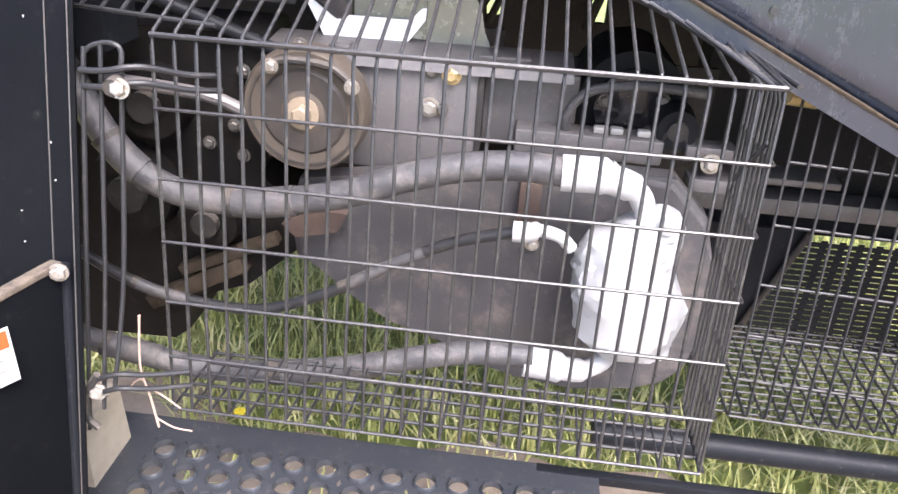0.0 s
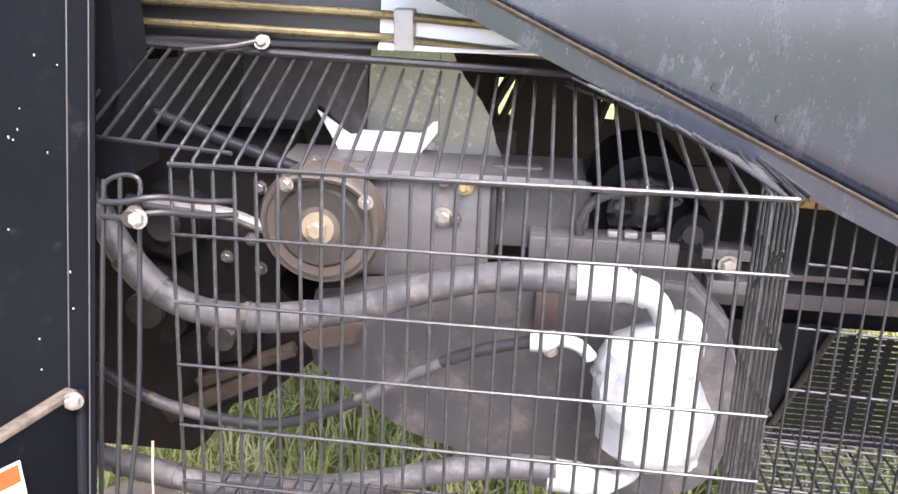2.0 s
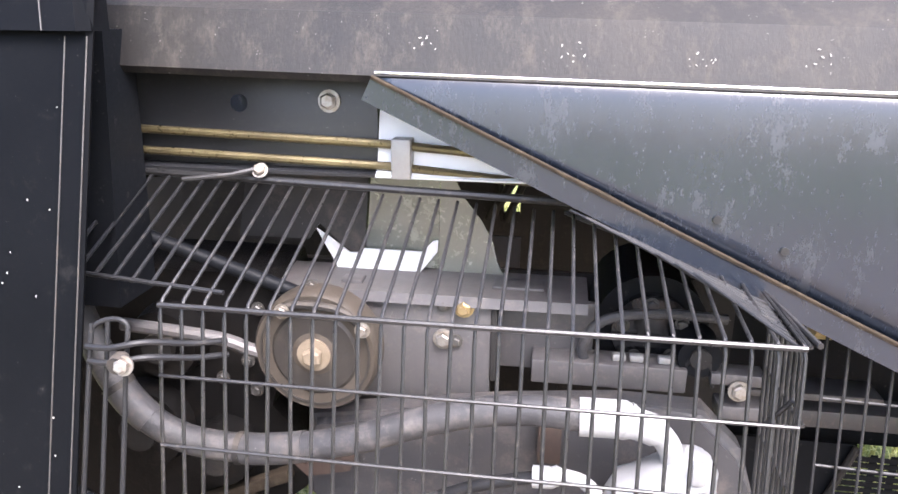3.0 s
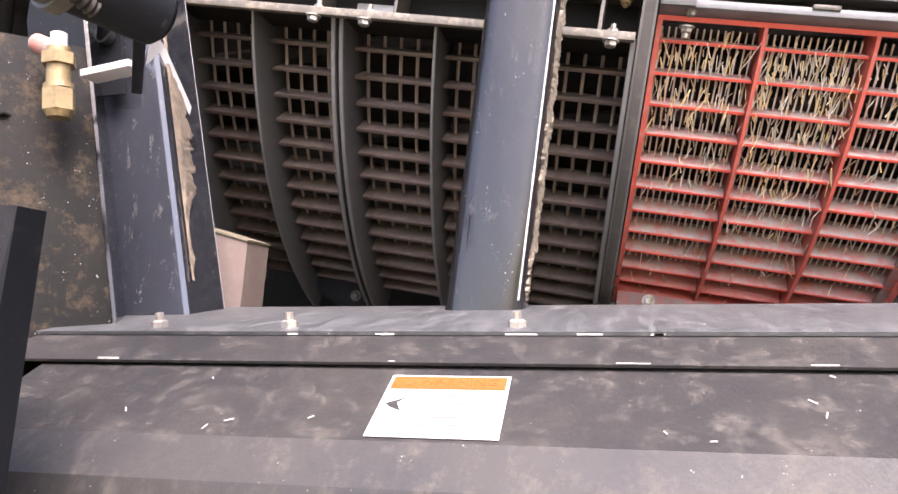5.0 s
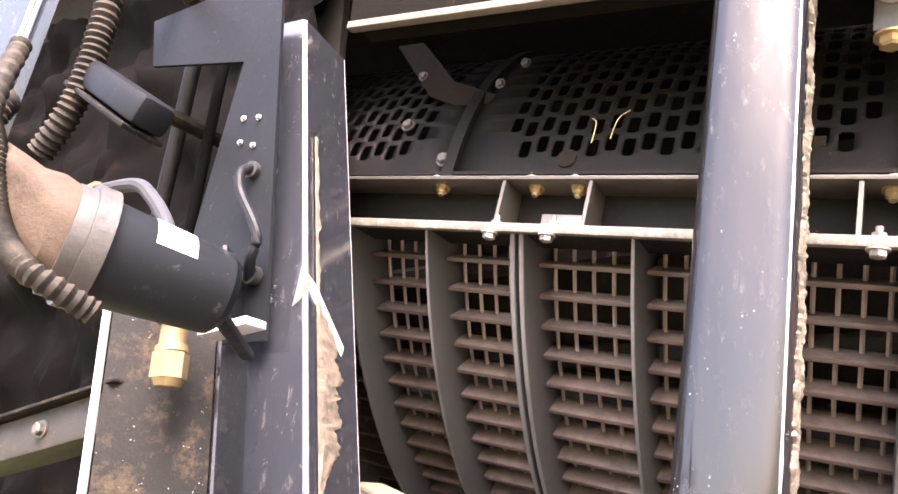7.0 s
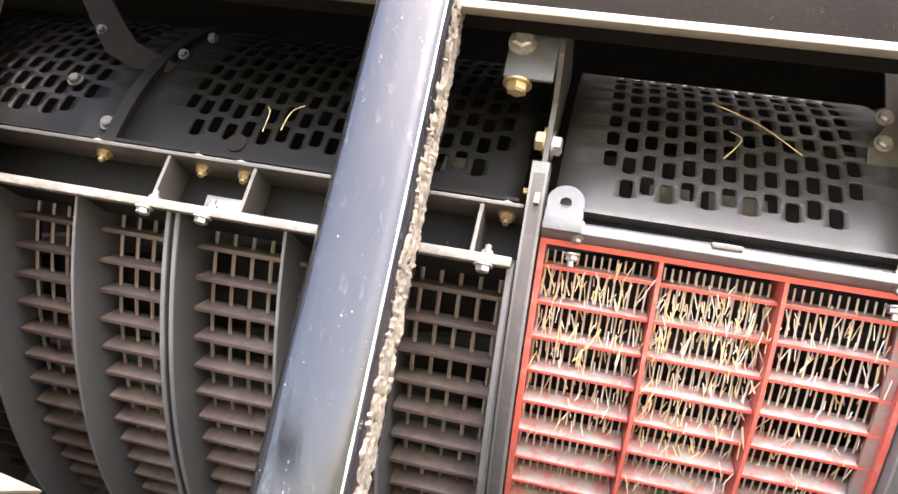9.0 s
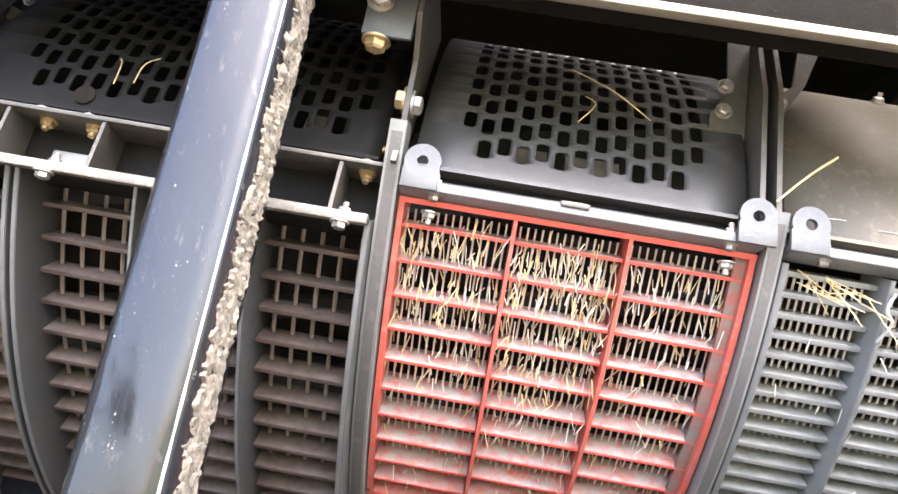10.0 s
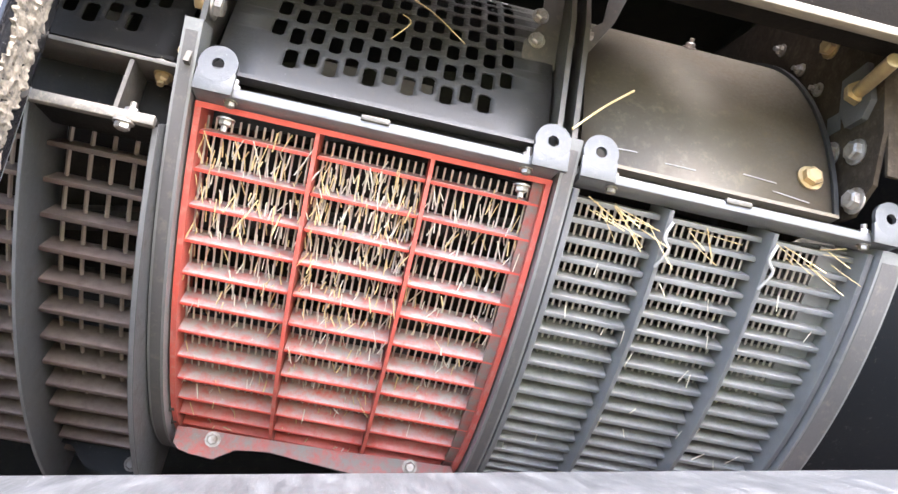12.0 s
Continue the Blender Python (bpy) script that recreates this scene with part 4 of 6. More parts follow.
rs_e = np.random.default_rng(21)
for k in range(26):                                       # bare chips along the folded lip
    x, ln = rs_e.uniform(-0.78, 0.9), rs_e.uniform(0.006, 0.035)
    y, z = ((1.2885, 1.7505), (1.2442, 1.7262))[k % 2]
    bm = box(bmesh.new(), (x, y - 0.0011, z - 0.0006), (x + ln, y + 0.0006, z + rs_e.uniform(0.0002, 0.0014)), I4)
    part("chip", bm, GREYDUSTM, sill, "paint chipped to bare metal", m=MS)


def decal(name, m, w, h, label, band=0.25, text=True):
    """A warning label in the plane of m: x across, y up, facing z; its middle at the origin."""
    t = thing(name, (0, 0, 0), label, "warning label", m=m)
    part("backing", box(bmesh.new(), (-w / 2, -h / 2, 0), (w / 2, h / 2, 0.0006)), LABEL, t, m=m)
    part("band", box(bmesh.new(), (-w / 2 + 0.003, h / 2 - h * band, 0.0007), (w / 2 - 0.003, h / 2 - 0.003, 0.0011)), ORANGE, t, "orange warning band", m=m)
    if text:
        cu = bpy.data.curves.new("word", "FONT")
        cu.body, cu.size, cu.align_x, cu.align_y = "WARNING", h * band * 0.62, "CENTER", "CENTER"
        cu.extrude = 0.0002
        tx = new("word", cu)
        tx.parent = t
        tx.matrix_basis = Matrix.Translation((w * 0.08, h / 2 - h * band * 0.52, 0.0013))
        tx.data.materials.append(INKRED)
        bm = bmesh.new()
        rod(bm, (0, 0, 0), (0, 0, 0.0004), h * band * 0.34, 3)
        part("triangle", bm, INKRED, t, m=m @ Matrix.Translation((-w * 0.33, h / 2 - h * band * 0.56, 0.0011)) @ Matrix.Rotation(radians(90), 4, "Z"))
    body = h * (1 - band)
    part("rule", box(bmesh.new(), (-w * 0.20, -h / 2 + 0.004, 0.0007), (-w * 0.193, h / 2 - h * band - 0.003, 0.001)), INK, t, m=m)
    bm = bmesh.new()
    prism(bm, [(-w * 0.45, -0.0), (-w * 0.3, body * 0.14), (-w * 0.36, body * 0.02), (-w * 0.3, -body * 0.16), (-w * 0.4, -body * 0.08)], 0.0007, 0.0011, "z")
    part("pictogram", bm, INK, t, m=m)
    for k in range(5):
        y = h / 2 - h * band - body * (0.17 + 0.15 * k)
        part("text_bar", box(bmesh.new(), (-w * 0.15, y, 0.0007), (w * (0.40 if k % 2 else 0.32), y + body * 0.035, 0.001)), PLATE, t, m=m)
    return t


sl = math.atan2(1.716 - 1.667, 1.246 - 1.142)
decal("warning_label", MS @ Matrix.Translation((-0.252, 1.189, 1.667 + 0.047 * math.tan(sl))) @ Matrix.Rotation(sl, 4, "X") @ Matrix.Translation((0, 0, 0.0042)), 0.11, 0.097,
      "white and orange warning label on the dark sill sheet")

# right-hand lower panel with its slanting edge
panel = thing("side_panel", (0.6, 1.08, 0.6), "blue-black sheet-metal panel with a slanting folded edge", "panel")
slope_e = (1.295 - 1.572) / (0.343 + 0.248)
bm = bmesh.new()
nx_p, nz_p = 24, 14                       # the face bows out a little below its rounded top edge
grid_p = []
for i in range(nx_p + 1):
    x = -0.248 + 2.148 * (i / nx_p) ** 1.5
    zt, zb = 1.576 - 0.041 * (x + 0.248) / 2.148, 1.572 + slope_e * (x + 0.248)
    grid_p.append([])
    for j in range(nz_p + 1):
        d = (zt - zb) * (j / nz_p) ** 2
        grid_p[-1].append(bm.verts.new((x, 1.0905 - 0.0045 * (1 - math.exp(-d / 0.004)) - 0.014 * (1 - math.exp(-d / 0.09)), zt - d)))
for p, q in zip(grid_p, grid_p[1:]):
    for k in range(nz_p):
        bm.faces.new((p[k], p[k + 1], q[k + 1], q[k]))
face_p = part("face", bm, SHEET, panel)
so_p = face_p.modifiers.new("thickness", "SOLIDIFY")
so_p.thickness, so_p.offset = 0.002, -1
# a bright metal line stands in for sky mirrored in the rounded edge
bm = bmesh.new()
tube(bm, [(-0.25, 1.0868, 1.5765), (0.8, 1.0868, 1.5565), (1.9, 1.0868, 1.5355)], 0.0019, 8)
part("rolled_edge", bm, GLINT, panel, "bright metal line for the sky glint on the bend")
bm = bmesh.new()
e0, e1 = Vector((-0.252, 1.082, 1.566)), Vector((1.9, 1.082, 1.566 + slope_e * 2.152))
dn = Vector((slope_e, 0, -1)).normalized()
for lo, hi, y0, y1 in ((-0.010, 0.019, 1.064, 1.0715), (0.0155, 0.019, 1.0716, 1.12)):
    vs = [bm.verts.new(v) for y in (y0, y1) for v in ((e0 + dn * lo).xz, (e0 + dn * hi).xz, (e1 + dn * hi).xz, (e1 + dn * lo).xz) for v in [(v[0], y, v[1])]]
    for f in ((0, 1, 2, 3), (7, 6, 5, 4), (0, 4, 5, 1), (1, 5, 6, 2), (2, 6, 7, 3), (3, 7, 4, 0)):
        bm.faces.new([vs[k] for k in f])
part("folded_edge", bm, SHEET, panel)
bm = bmesh.new()
n_e = 60
tube(bm, [e0 - dn * 0.0085 + (e1 - e0) * k / n_e + Vector((0, -0.0175, 0)) for k in range(n_e + 1)], 0.003, 6, radii=[0.0028 + 0.0012 * noise.noise((k * 0.8, 1, 5)) for k in range(n_e + 1)])
part("dirt_line", bm, DIRTLINE, panel, "brown dirt along the fold")
for x, z in ((0.133, 1.429), (0.207, 1.397)):
    part("hole", rod(bmesh.new(), (x, 1.0722 - 0.012 * (x - 0.133), z), (x, 1.08, z), 0.0046, 14), INK, panel)

# recess behind: back plate and two pipes with a clip
recess = thing("recess_plate", (-0.3, 1.15, 1.44), "dull dark grey recessed plate behind the pipes", "plate")
part("plate", prism(bmesh.new(), bent([(1.175, 1.62), (1.152, 1.53), (1.150, 1.452), (1.128, 1.448)], 0.004)[::-1], -0.70, -0.263), RECESSM, recess)
# white colour here replaces the sky's reflection in the plate
part("bright_plate", prism(bmesh.new(), bent([(1.185, 1.62), (1.1655, 1.55), (1.1415, 1.456), (1.128, 1.448)], 0.003)[::-1], -0.262, 0.14), SKYWHITE, recess, "plate painted white for the sky it mirrors")
put("bolt", BOLT_M, recess, facing((-0.323, 1.149, 1.537), (0, -1, 0.1)))
part("boss", rod(bmesh.new(), (-0.44, 1.152, 1.532), (-0.44, 1.146, 1.532), 0.011, 12), SHEET, recess)
part("rim_rod", rod(bmesh.new(), (-0.70, 1.128, 1.449), (0.10, 1.128, 1.424), 0.005, 8), CAGELIT, recess)
for z0, z1 in ((1.499, 1.4805), (1.472, 1.452)):
    pp = thing("pipe", (-0.3, 1.135, z0), "thin brass-coloured hydraulic pipe", "pipe", "pipes in the recess")
    bm = bmesh.new()
    tube(bm, [(-0.70, 1.137, z0 + 0.004), (-0.60, 1.135, z0), (-0.24, 1.135, z0 - 0.0105), (-0.10, 1.135, z1 - 0.002), (0.1, 1.14, z1 - 0.012)], 0.0054, 10)
    part("tube", bm, ROD, pp)
clip = thing("pipe_clip", (-0.23, 1.126, 1.45), "pale rectangular pipe clip", "clip")
part("block", box(bmesh.new(), (-0.241, 1.122, 1.448), (-0.217, 1.147, 1.497), I4, 0.002), GREYCAP, clip)
bm = bmesh.new()
tube(bm, [(-0.50, 1.10, 1.442), (-0.44, 1.112, 1.448), (-0.408, 1.126, 1.455)], 0.0035, 8)
solo("wire_end", bm, CAGELIT, "bent bare wire end tied at the cage rim", "wire")
t = thing("rim_bolt", (-0.407, 1.12, 1.45), "zinc bolt on the cage rim", "bolt")
put("head", BOLT_S, t, facing((-0.407, 1.122, 1.452), (0, -0.8, 0.6)))

# leaning tubular post in the opening
pd = Vector((0.145, 0.06, 0.985)).normalized()
post = thing("post", (-0.28, 1.58, 1.785), "dark painted leaning tubular post with dried mud on one side", "post")


def post_ring(z, w0=0.0, w1=0.109, d0=0.0, d1=0.125, r=0.024):
    k = (z - 1.785) / pd.z
    o = Vector((-0.327, 1.534, 1.785)) + pd * k
    out = []
    for cx, cy, a0 in ((w1 - r, d0 + r, -90), (w1 - r, d1 - r, 0), (w0 + r, d1 - r, 90), (w0 + r, d0 + r, 180)):
        for s in range(5):
            a = radians(a0 + s * 22.5)
            out.append(o + Vector((cx + r * math.cos(a), cy + r * math.sin(a), 0)))
    return out


bm = bmesh.new()
rings = [[bm.verts.new(p) for p in post_ring(z)] for z in (1.76, 1.9, 2.1, 2.3, 2.62)]
for a, b in zip(rings, rings[1:]):
    for k in range(len(a)):
        bm.faces.new((a[k], a[(k + 1) % len(a)], b[(k + 1) % len(b)], b[k]))
bm.faces.new(rings[0][::-1])
bm.faces.new(rings[-1])
part("tube", bm, GLOSS, post)
bm = bmesh.new()
for z0, z1 in ((1.888, 2.24),):
    c = []
    for z in (z0, z1):
        o = Vector((-0.327, 1.534, 1.785)) + pd * ((z - 1.785) / pd.z)
        for du, dv in ((0.083, 0.1255), (0.087, 0.1255), (0.087, 0.152), (0.083, 0.152)):
            c.append(bm.verts.new(o + Vector((du, dv, 0))))
    for f in ((0, 1, 2, 3), (7, 6, 5, 4), (0, 4, 5, 1), (1, 5, 6, 2), (2, 6, 7, 3), (3, 7, 4, 0)):
        bm.faces.new([c[k] for k in f])
part("rear_strip", bm, ARM, post)
bm = bmesh.new()                                    # a pale strip stands in for the front corner's highlight
o0, o1 = [Vector((-0.327, 1.534, 1.785)) + pd * ((z - 1.785) / pd.z) + Vector((0.1018, 0.0073, 0)) for z in (1.79, 2.62)]
tube(bm, [o0 + (o1 - o0) * k / 30 for k in range(31)], 0.002, 8, radii=[0.0016 + 0.0009 * noise.noise((k * 0.9, 3, 1)) for k in range(31)])
part("corner_glint", bm, GREYCAP, post, "pale strip for the corner's highlight")
# lumpy mud along the side
bm = bmesh.new()
rows_m = []
for i in range(260):
    z = 1.79 + i * 0.0032
    o = Vector((-0.327, 1.534, 1.785)) + pd * ((z - 1.785) / pd.z)
    a = 0.024 + 0.016 * noise.noise((0, 0, z * 15)) + 0.014 * noise.noise((0, 4, z * 60)) + 0.012 * noise.noise((0, 9, z * 170))
    b = (0.096 + 0.014 * noise.noise((3, 0, z * 14)) + 0.012 * noise.noise((3, 6, z * 120))) if z > 1.86 else 0.05 + 0.02 * noise.noise((3, 0, z * 14))
    rows_m.append([bm.verts.new(o + Vector((0.1082 + (0.0 if j in (0, 13) else 0.0008 + 0.0045 * max(0, 0.15 + noise.noise((j * 0.5, 1, z * 34))) + 0.0028 * abs(noise.noise((j * 1.1, 7, z * 110))) + 0.0018 * noise.noise((j * 2.3, 3, z * 240))), a + (b - a) * j / 13, 0))) for j in range(14)])
for p, q in zip(rows_m, rows_m[1:]):
    for j in range(13):
        bm.faces.new((p[j], p[j + 1], q[j + 1], q[j]))
part("mud", bm, MUD, post, "dried mud and chaff")

# left-hand frame of the opening
frame_l = thing("frame_pillar", (-0.75, 1.5, 1.79), "glossy black folded frame pillar with dried mud on its inner side", "pillar")


def pil(bm, prof_lo, prof_hi, z0, z1):
    a = [bm.verts.new((x, y, z0)) for x, y in prof_lo]
    b = [bm.verts.new((x, y, z1)) for x, y in prof_hi]
    n = len(a)
    for k in range(n):
        bm.faces.new((a[k], a[(k + 1) % n], b[(k + 1) % n], b[k]))
    bm.faces.new(a[::-1])
    bm.faces.new(b)
    return bm


LX, LY = -0.19, 0.07                                 # the pillar leans this much to each metre of height


def leaf(pts, z0, z1, th=0.005, lean=True):
    """A folded sheet standing along a line in plan, leaning with the pillar."""
    bm = bmesh.new()
    plan = bent(pts, th)
    k0, k1 = (z0 - 1.8, z1 - 1.8) if lean else (0, 0)
    return pil(bm, [(x + LX * k0, y + LY * k0) for x, y in plan], [(x + LX * k1, y + LY * k1) for x, y in plan], z0, z1)


part("front_flange", leaf([(-0.768, 1.476), (-0.6865, 1.4865), (-0.684, 1.4895), (-0.696, 1.605)], 1.78, 2.66), PILL, frame_l)
part("rear_edge", leaf([(-0.6935, 1.6055), (-0.6945, 1.608)], 1.78, 2.66, 0.003), ARM, frame_l, "edge worn to bare metal")
part("side_sheet", leaf([(-0.703, 1.356), (-0.774, 1.474)], 1.70, 2.2), GLOSS, frame_l)
part("seam", leaf([(-0.778, 1.468), (-0.770, 1.470), (-0.768, 1.475)], 1.79, 2.12, 0.003), GLOSS, frame_l)
part("dirty_sheet", leaf([(-0.775, 1.272), (-0.708, 1.345), (-0.704, 1.353)], 1.40, 2.13), DIRT, frame_l, "dirt-splashed black sheet")
part("bright_edge", leaf([(-0.782, 1.268), (-0.776, 1.270)], 1.86, 2.10, 0.006), GREYCAP, frame_l, "bright worn vertical edge strip")
bm = bmesh.new()
vs_m = []
for i in range(190):
    z = 1.83 + i * 0.0032
    k = (z - 1.78) / 0.86
    xa, ya = -0.6765 - 0.1634 * k, 1.50 + 0.060 * k
    thick_m = min(1.0, max(0.0, (z - 1.92) / 0.05), max(0.0, (2.17 - z) / 0.05))
    reach = 0.008 + 0.007 * noise.noise((0, 5, z * 40)) + thick_m * (0.045 + 0.035 * noise.noise((0, 5, z * 9)) + 0.02 * noise.noise((0, 5, z * 50)) + 0.014 * noise.noise((0, 8, z * 160)))
    vs_m.append([bm.verts.new((xa - 0.014 * j / 7 * (reach / 0.1) + (0.0012 if j in (0, 7) else 0.002 + 0.004 * abs(noise.noise((j * 0.7, 2, z * 30))) + 0.003 * abs(noise.noise((j * 1.4, 6, z * 120)))), ya + 0.004 + max(0.003, reach) * j / 7, z)) for j in range(8)])
for p, q in zip(vs_m, vs_m[1:]):
    for j in range(7):
        bm.faces.new((p[j], p[j + 1], q[j + 1], q[j]))
part("mud", bm, MUDBROWN, frame_l, "dried mud")
bm = bmesh.new()                                     # strap running down and back over the pillar's inner side, white for its glint
vs_s = [bm.verts.new(p) for p in ((-0.751, 1.497, 2.206), (-0.760, 1.497, 2.150), (-0.756, 1.513, 2.166), (-0.745, 1.590, 2.096), (-0.741, 1.590, 2.112), (-0.744, 1.52, 2.186))]
f_s = bm.faces.new(vs_s)
bmesh.ops.solidify(bm, geom=[f_s], thickness=0.004)
part("glint_strap", bm, LABEL, frame_l, "strap painted white for the sky glint on it")
# the ledge's white stands in for the glint on its bent metal
part("top_ledge", box(bmesh.new(), (-0.722, 1.315, 2.072), (-0.655, 1.345, 2.081), Matrix.Translation((-0.69, 1.33, 2.077)) @ Matrix.Rotation(radians(-6), 4, "Y") @ Matrix.Translation((0.69, -1.33, -2.077)), 0.001), LABEL, frame_l, "ledge painted white for the sky glint on it")
bx = thing("bracket_box", (-0.75, 1.74, 1.775), "dusty pinkish bracket box beside the frame pillar", "bracket")
bm = bmesh.new()
prism(bm, [(-0.79, 1.775), (-0.715, 1.775), (-0.70, 1.905), (-0.79, 1.935)], 1.70, 1.78, "y")
part("body", bm, PINKDUST, bx)
bm = bmesh.new()
prism(bm, [(-0.792, 1.9365), (-0.698, 1.9055), (-0.697, 1.909), (-0.792, 1.9405)], 1.697, 1.782, "y")
part("top_flange", bm, CREAM, bx, "pale top flange")
tri_p = thing("gusset_plate", (-0.95, 1.46, 2.1), "glossy dark triangular gusset plate with small rivets and a wire loop", "gusset")
bm = bmesh.new()
prism(bm, [(-0.925, 2.10), (-0.943, 2.228), (-0.936, 2.28), (-0.888, 2.546), (-1.107, 2.601), (-1.128, 2.70), (-0.83, 2.70), (-0.775, 2.10)], 1.470, 1.476, "y")
part("plate", bm, BLACK, tri_p)
for x, z in ((-0.868, 2.44), (-0.838, 2.435), (-0.868, 2.40), (-0.842, 2.39)):
    put("rivet", BOLT_S, tri_p, facing((x, 1.469, z), (0, -1, 0)) @ Matrix.Scale(0.5, 4))
bm = bmesh.new()
tube(bm, smooth_path([(-0.835, 1.468, 2.352), (-0.833, 1.445, 2.335), (-0.824, 1.44, 2.303), (-0.79, 1.44, 2.25), (-0.781, 1.44, 2.225), (-0.788, 1.44, 2.204), (-0.806, 1.46, 2.182)]), 0.0075, 10)
cab_g = part("cable", bm, BLACK, tri_p, "black cable")
for p in ((-0.834, 1.462, 2.348), (-0.802, 1.455, 2.187)):
    part("grommet", rod(bmesh.new(), p, Vector(p) + Vector((0, 0.012, 0)), 0.013, 14), INK, cab_g)

# canister with its bracket and brass drain fitting
can = thing("canister", (-0.5, 1.09, 2.01), "black cylindrical canister with a grey end ring and a white sticker", "canister")
c0, c1 = Vector((-0.516, 1.045, 2.047)), Vector((-0.487, 1.12, 2.037))
ax = (c1 - c0).normalized()
bm = bmesh.new()
rod(bm, c0, c1, 0.0325, 32, 0.0275)
rod(bm, c1, c1 + ax * 0.006, 0.0275, 32, 0.022)
part("body", bm, BLACK, can)
bm = bmesh.new()
rod(bm, c0 - ax * 0.008, c0 + ax * 0.004, 0.0375, 32)
rod(bm, c0 - ax * 0.017, c0 - ax * 0.008, 0.034, 32)
part("end_ring", bm, RING, can, "grey end ring")
bm = bmesh.new()
prof_b = [(0.017, 0.031), (0.026, 0.032), (0.036, 0.03), (0.047, 0.027), (0.058, 0.023), (0.07, 0.018), (0.075, 0.005)]
sx_b = ax.cross(Vector((0, 0, 1))).normalized()
sy_b = sx_b.cross(ax)
prev_b = None
for d_b, r_b in prof_b:                               # a lumpy casting caked with dust, bending away at its end
    ring_b = []
    for k in range(28):
        a = k * math.pi / 14
        q = c0 - ax * d_b + Vector((-1.7, 0.9, 1.6)) * (max(0, d_b - 0.022) ** 1.15)
        wob = 1 + 0.16 * noise.noise((math.cos(a) * 1.8, math.sin(a) * 1.8, d_b * 50)) + 0.08 * noise.noise((math.cos(a) * 6, math.sin(a) * 6, d_b * 140))
        ring_b.append(bm.verts.new(q + (sx_b * math.cos(a) + sy_b * math.sin(a)) * r_b * wob))
    if prev_b:
        for k in range(28):
            bm.faces.new((prev_b[k], prev_b[(k + 1) % 28], ring_b[(k + 1) % 28], ring_b[k]))
    prev_b = ring_b
bm.faces.new(prev_b)
part("boss", bm, FLESHPIPE, can, "dusty tan casting")
bm = bmesh.new()
box(bm, (-0.006, -0.10, -0.004), (0.006, 0.13, 0.004), Matrix.Translation((-0.56, 1.20, 2.04)) @ Matrix.Rotation(radians(36), 4, "Z"), 0.002)
part("bracket", bm, BLACK, can)
side = ax.cross(Vector((0, 0, 1))).normalized()
bm = bmesh.new()
grid = []
for i in range(7):
    a = radians(13 + i * 8.5)
    d = side * math.cos(a) + side.cross(ax) * math.sin(a)
    grid.append([bm.verts.new(c0 + ax * s + d * (0.0328 - s * 0.0625)) for s in (0.028, 0.054)])
for p, q in zip(grid, grid[1:]):
    bm.faces.new((p[0], p[1], q[1], q[0]))
part("sticker", bm, LABEL, can, "blank white sticker")
drain = thing("drain_fitting", (-0.735, 1.30, 2.0), "dirty brass drain fitting under the canister", "fitting")
bm = bmesh.new()
rod(bm, (-0.739, 1.30, 2.10), (-0.738, 1.30, 2.055), 0.0135, 16)
rod(bm, (-0.738, 1.30, 2.055), (-0.737, 1.30, 2.048), 0.0165, 20)
part("body", bm, BRASS, drain)
part("hex", rod(bmesh.new(), (-0.7385, 1.30, 2.092), (-0.738, 1.30, 2.078), 0.0195, 6), BRASS, drain)
part("plug", rod(bmesh.new(), (-0.775, 1.305, 2.112), (-0.745, 1.303, 2.098), 0.012, 12), REDDUST, drain, "faded red plug")
part("sealant", rod(bmesh.new(), (-0.7395, 1.30, 2.118), (-0.7385, 1.30, 2.092), 0.0095, 12), LABEL, drain, "white sealing tape")
bm = bmesh.new()
rod(bm, (-0.737, 1.30, 2.048), (-0.736, 1.30, 2.022), 0.0185, 6)
rod(bm, (-0.736, 1.30, 2.022), (-0.736, 1.30, 2.014), 0.0165, 18, 0.013)
part("nut", bm, BRASS, drain)

# ---- wire guard cage ----
CX0, CX1, CYT, CZT = -0.439, 0.189, 0.919, 1.353
CLEAN = radians(9.7)                                 # the front leans out this much at its foot
ROW_S = (0.0, 0.0745, 0.15, 0.222, 0.295, 0.365, 0.436)
cage = thing("wire_guard_cage", (-0.13, 0.9, 0.95), "black coated wire guard cage round hoses, most wires coloured paler as lit", "wire guard")


def front(x, s):
    """A point of the cage's front, s metres down from its top edge."""
    return Vector((x, CYT - s * math.sin(CLEAN), CZT - s * math.cos(CLEAN)))


def top_pt(x, t):
    """A point on the cage's top, t from 0 (front edge) to 1 (rim at the back)."""
    yb, zb = 1.128, 1.444 - 0.03 * max(0, (x + 0.6) / 0.6)
    if x > -0.03:
        k = (x + 0.03) / 0.215
        yb, zb = 1.128 - 0.055 * min(1, k * 2.5), 1.428 - 0.075 * k
    return Vector((x, CYT + (yb - CYT) * t, CZT + (zb - CZT) * t))


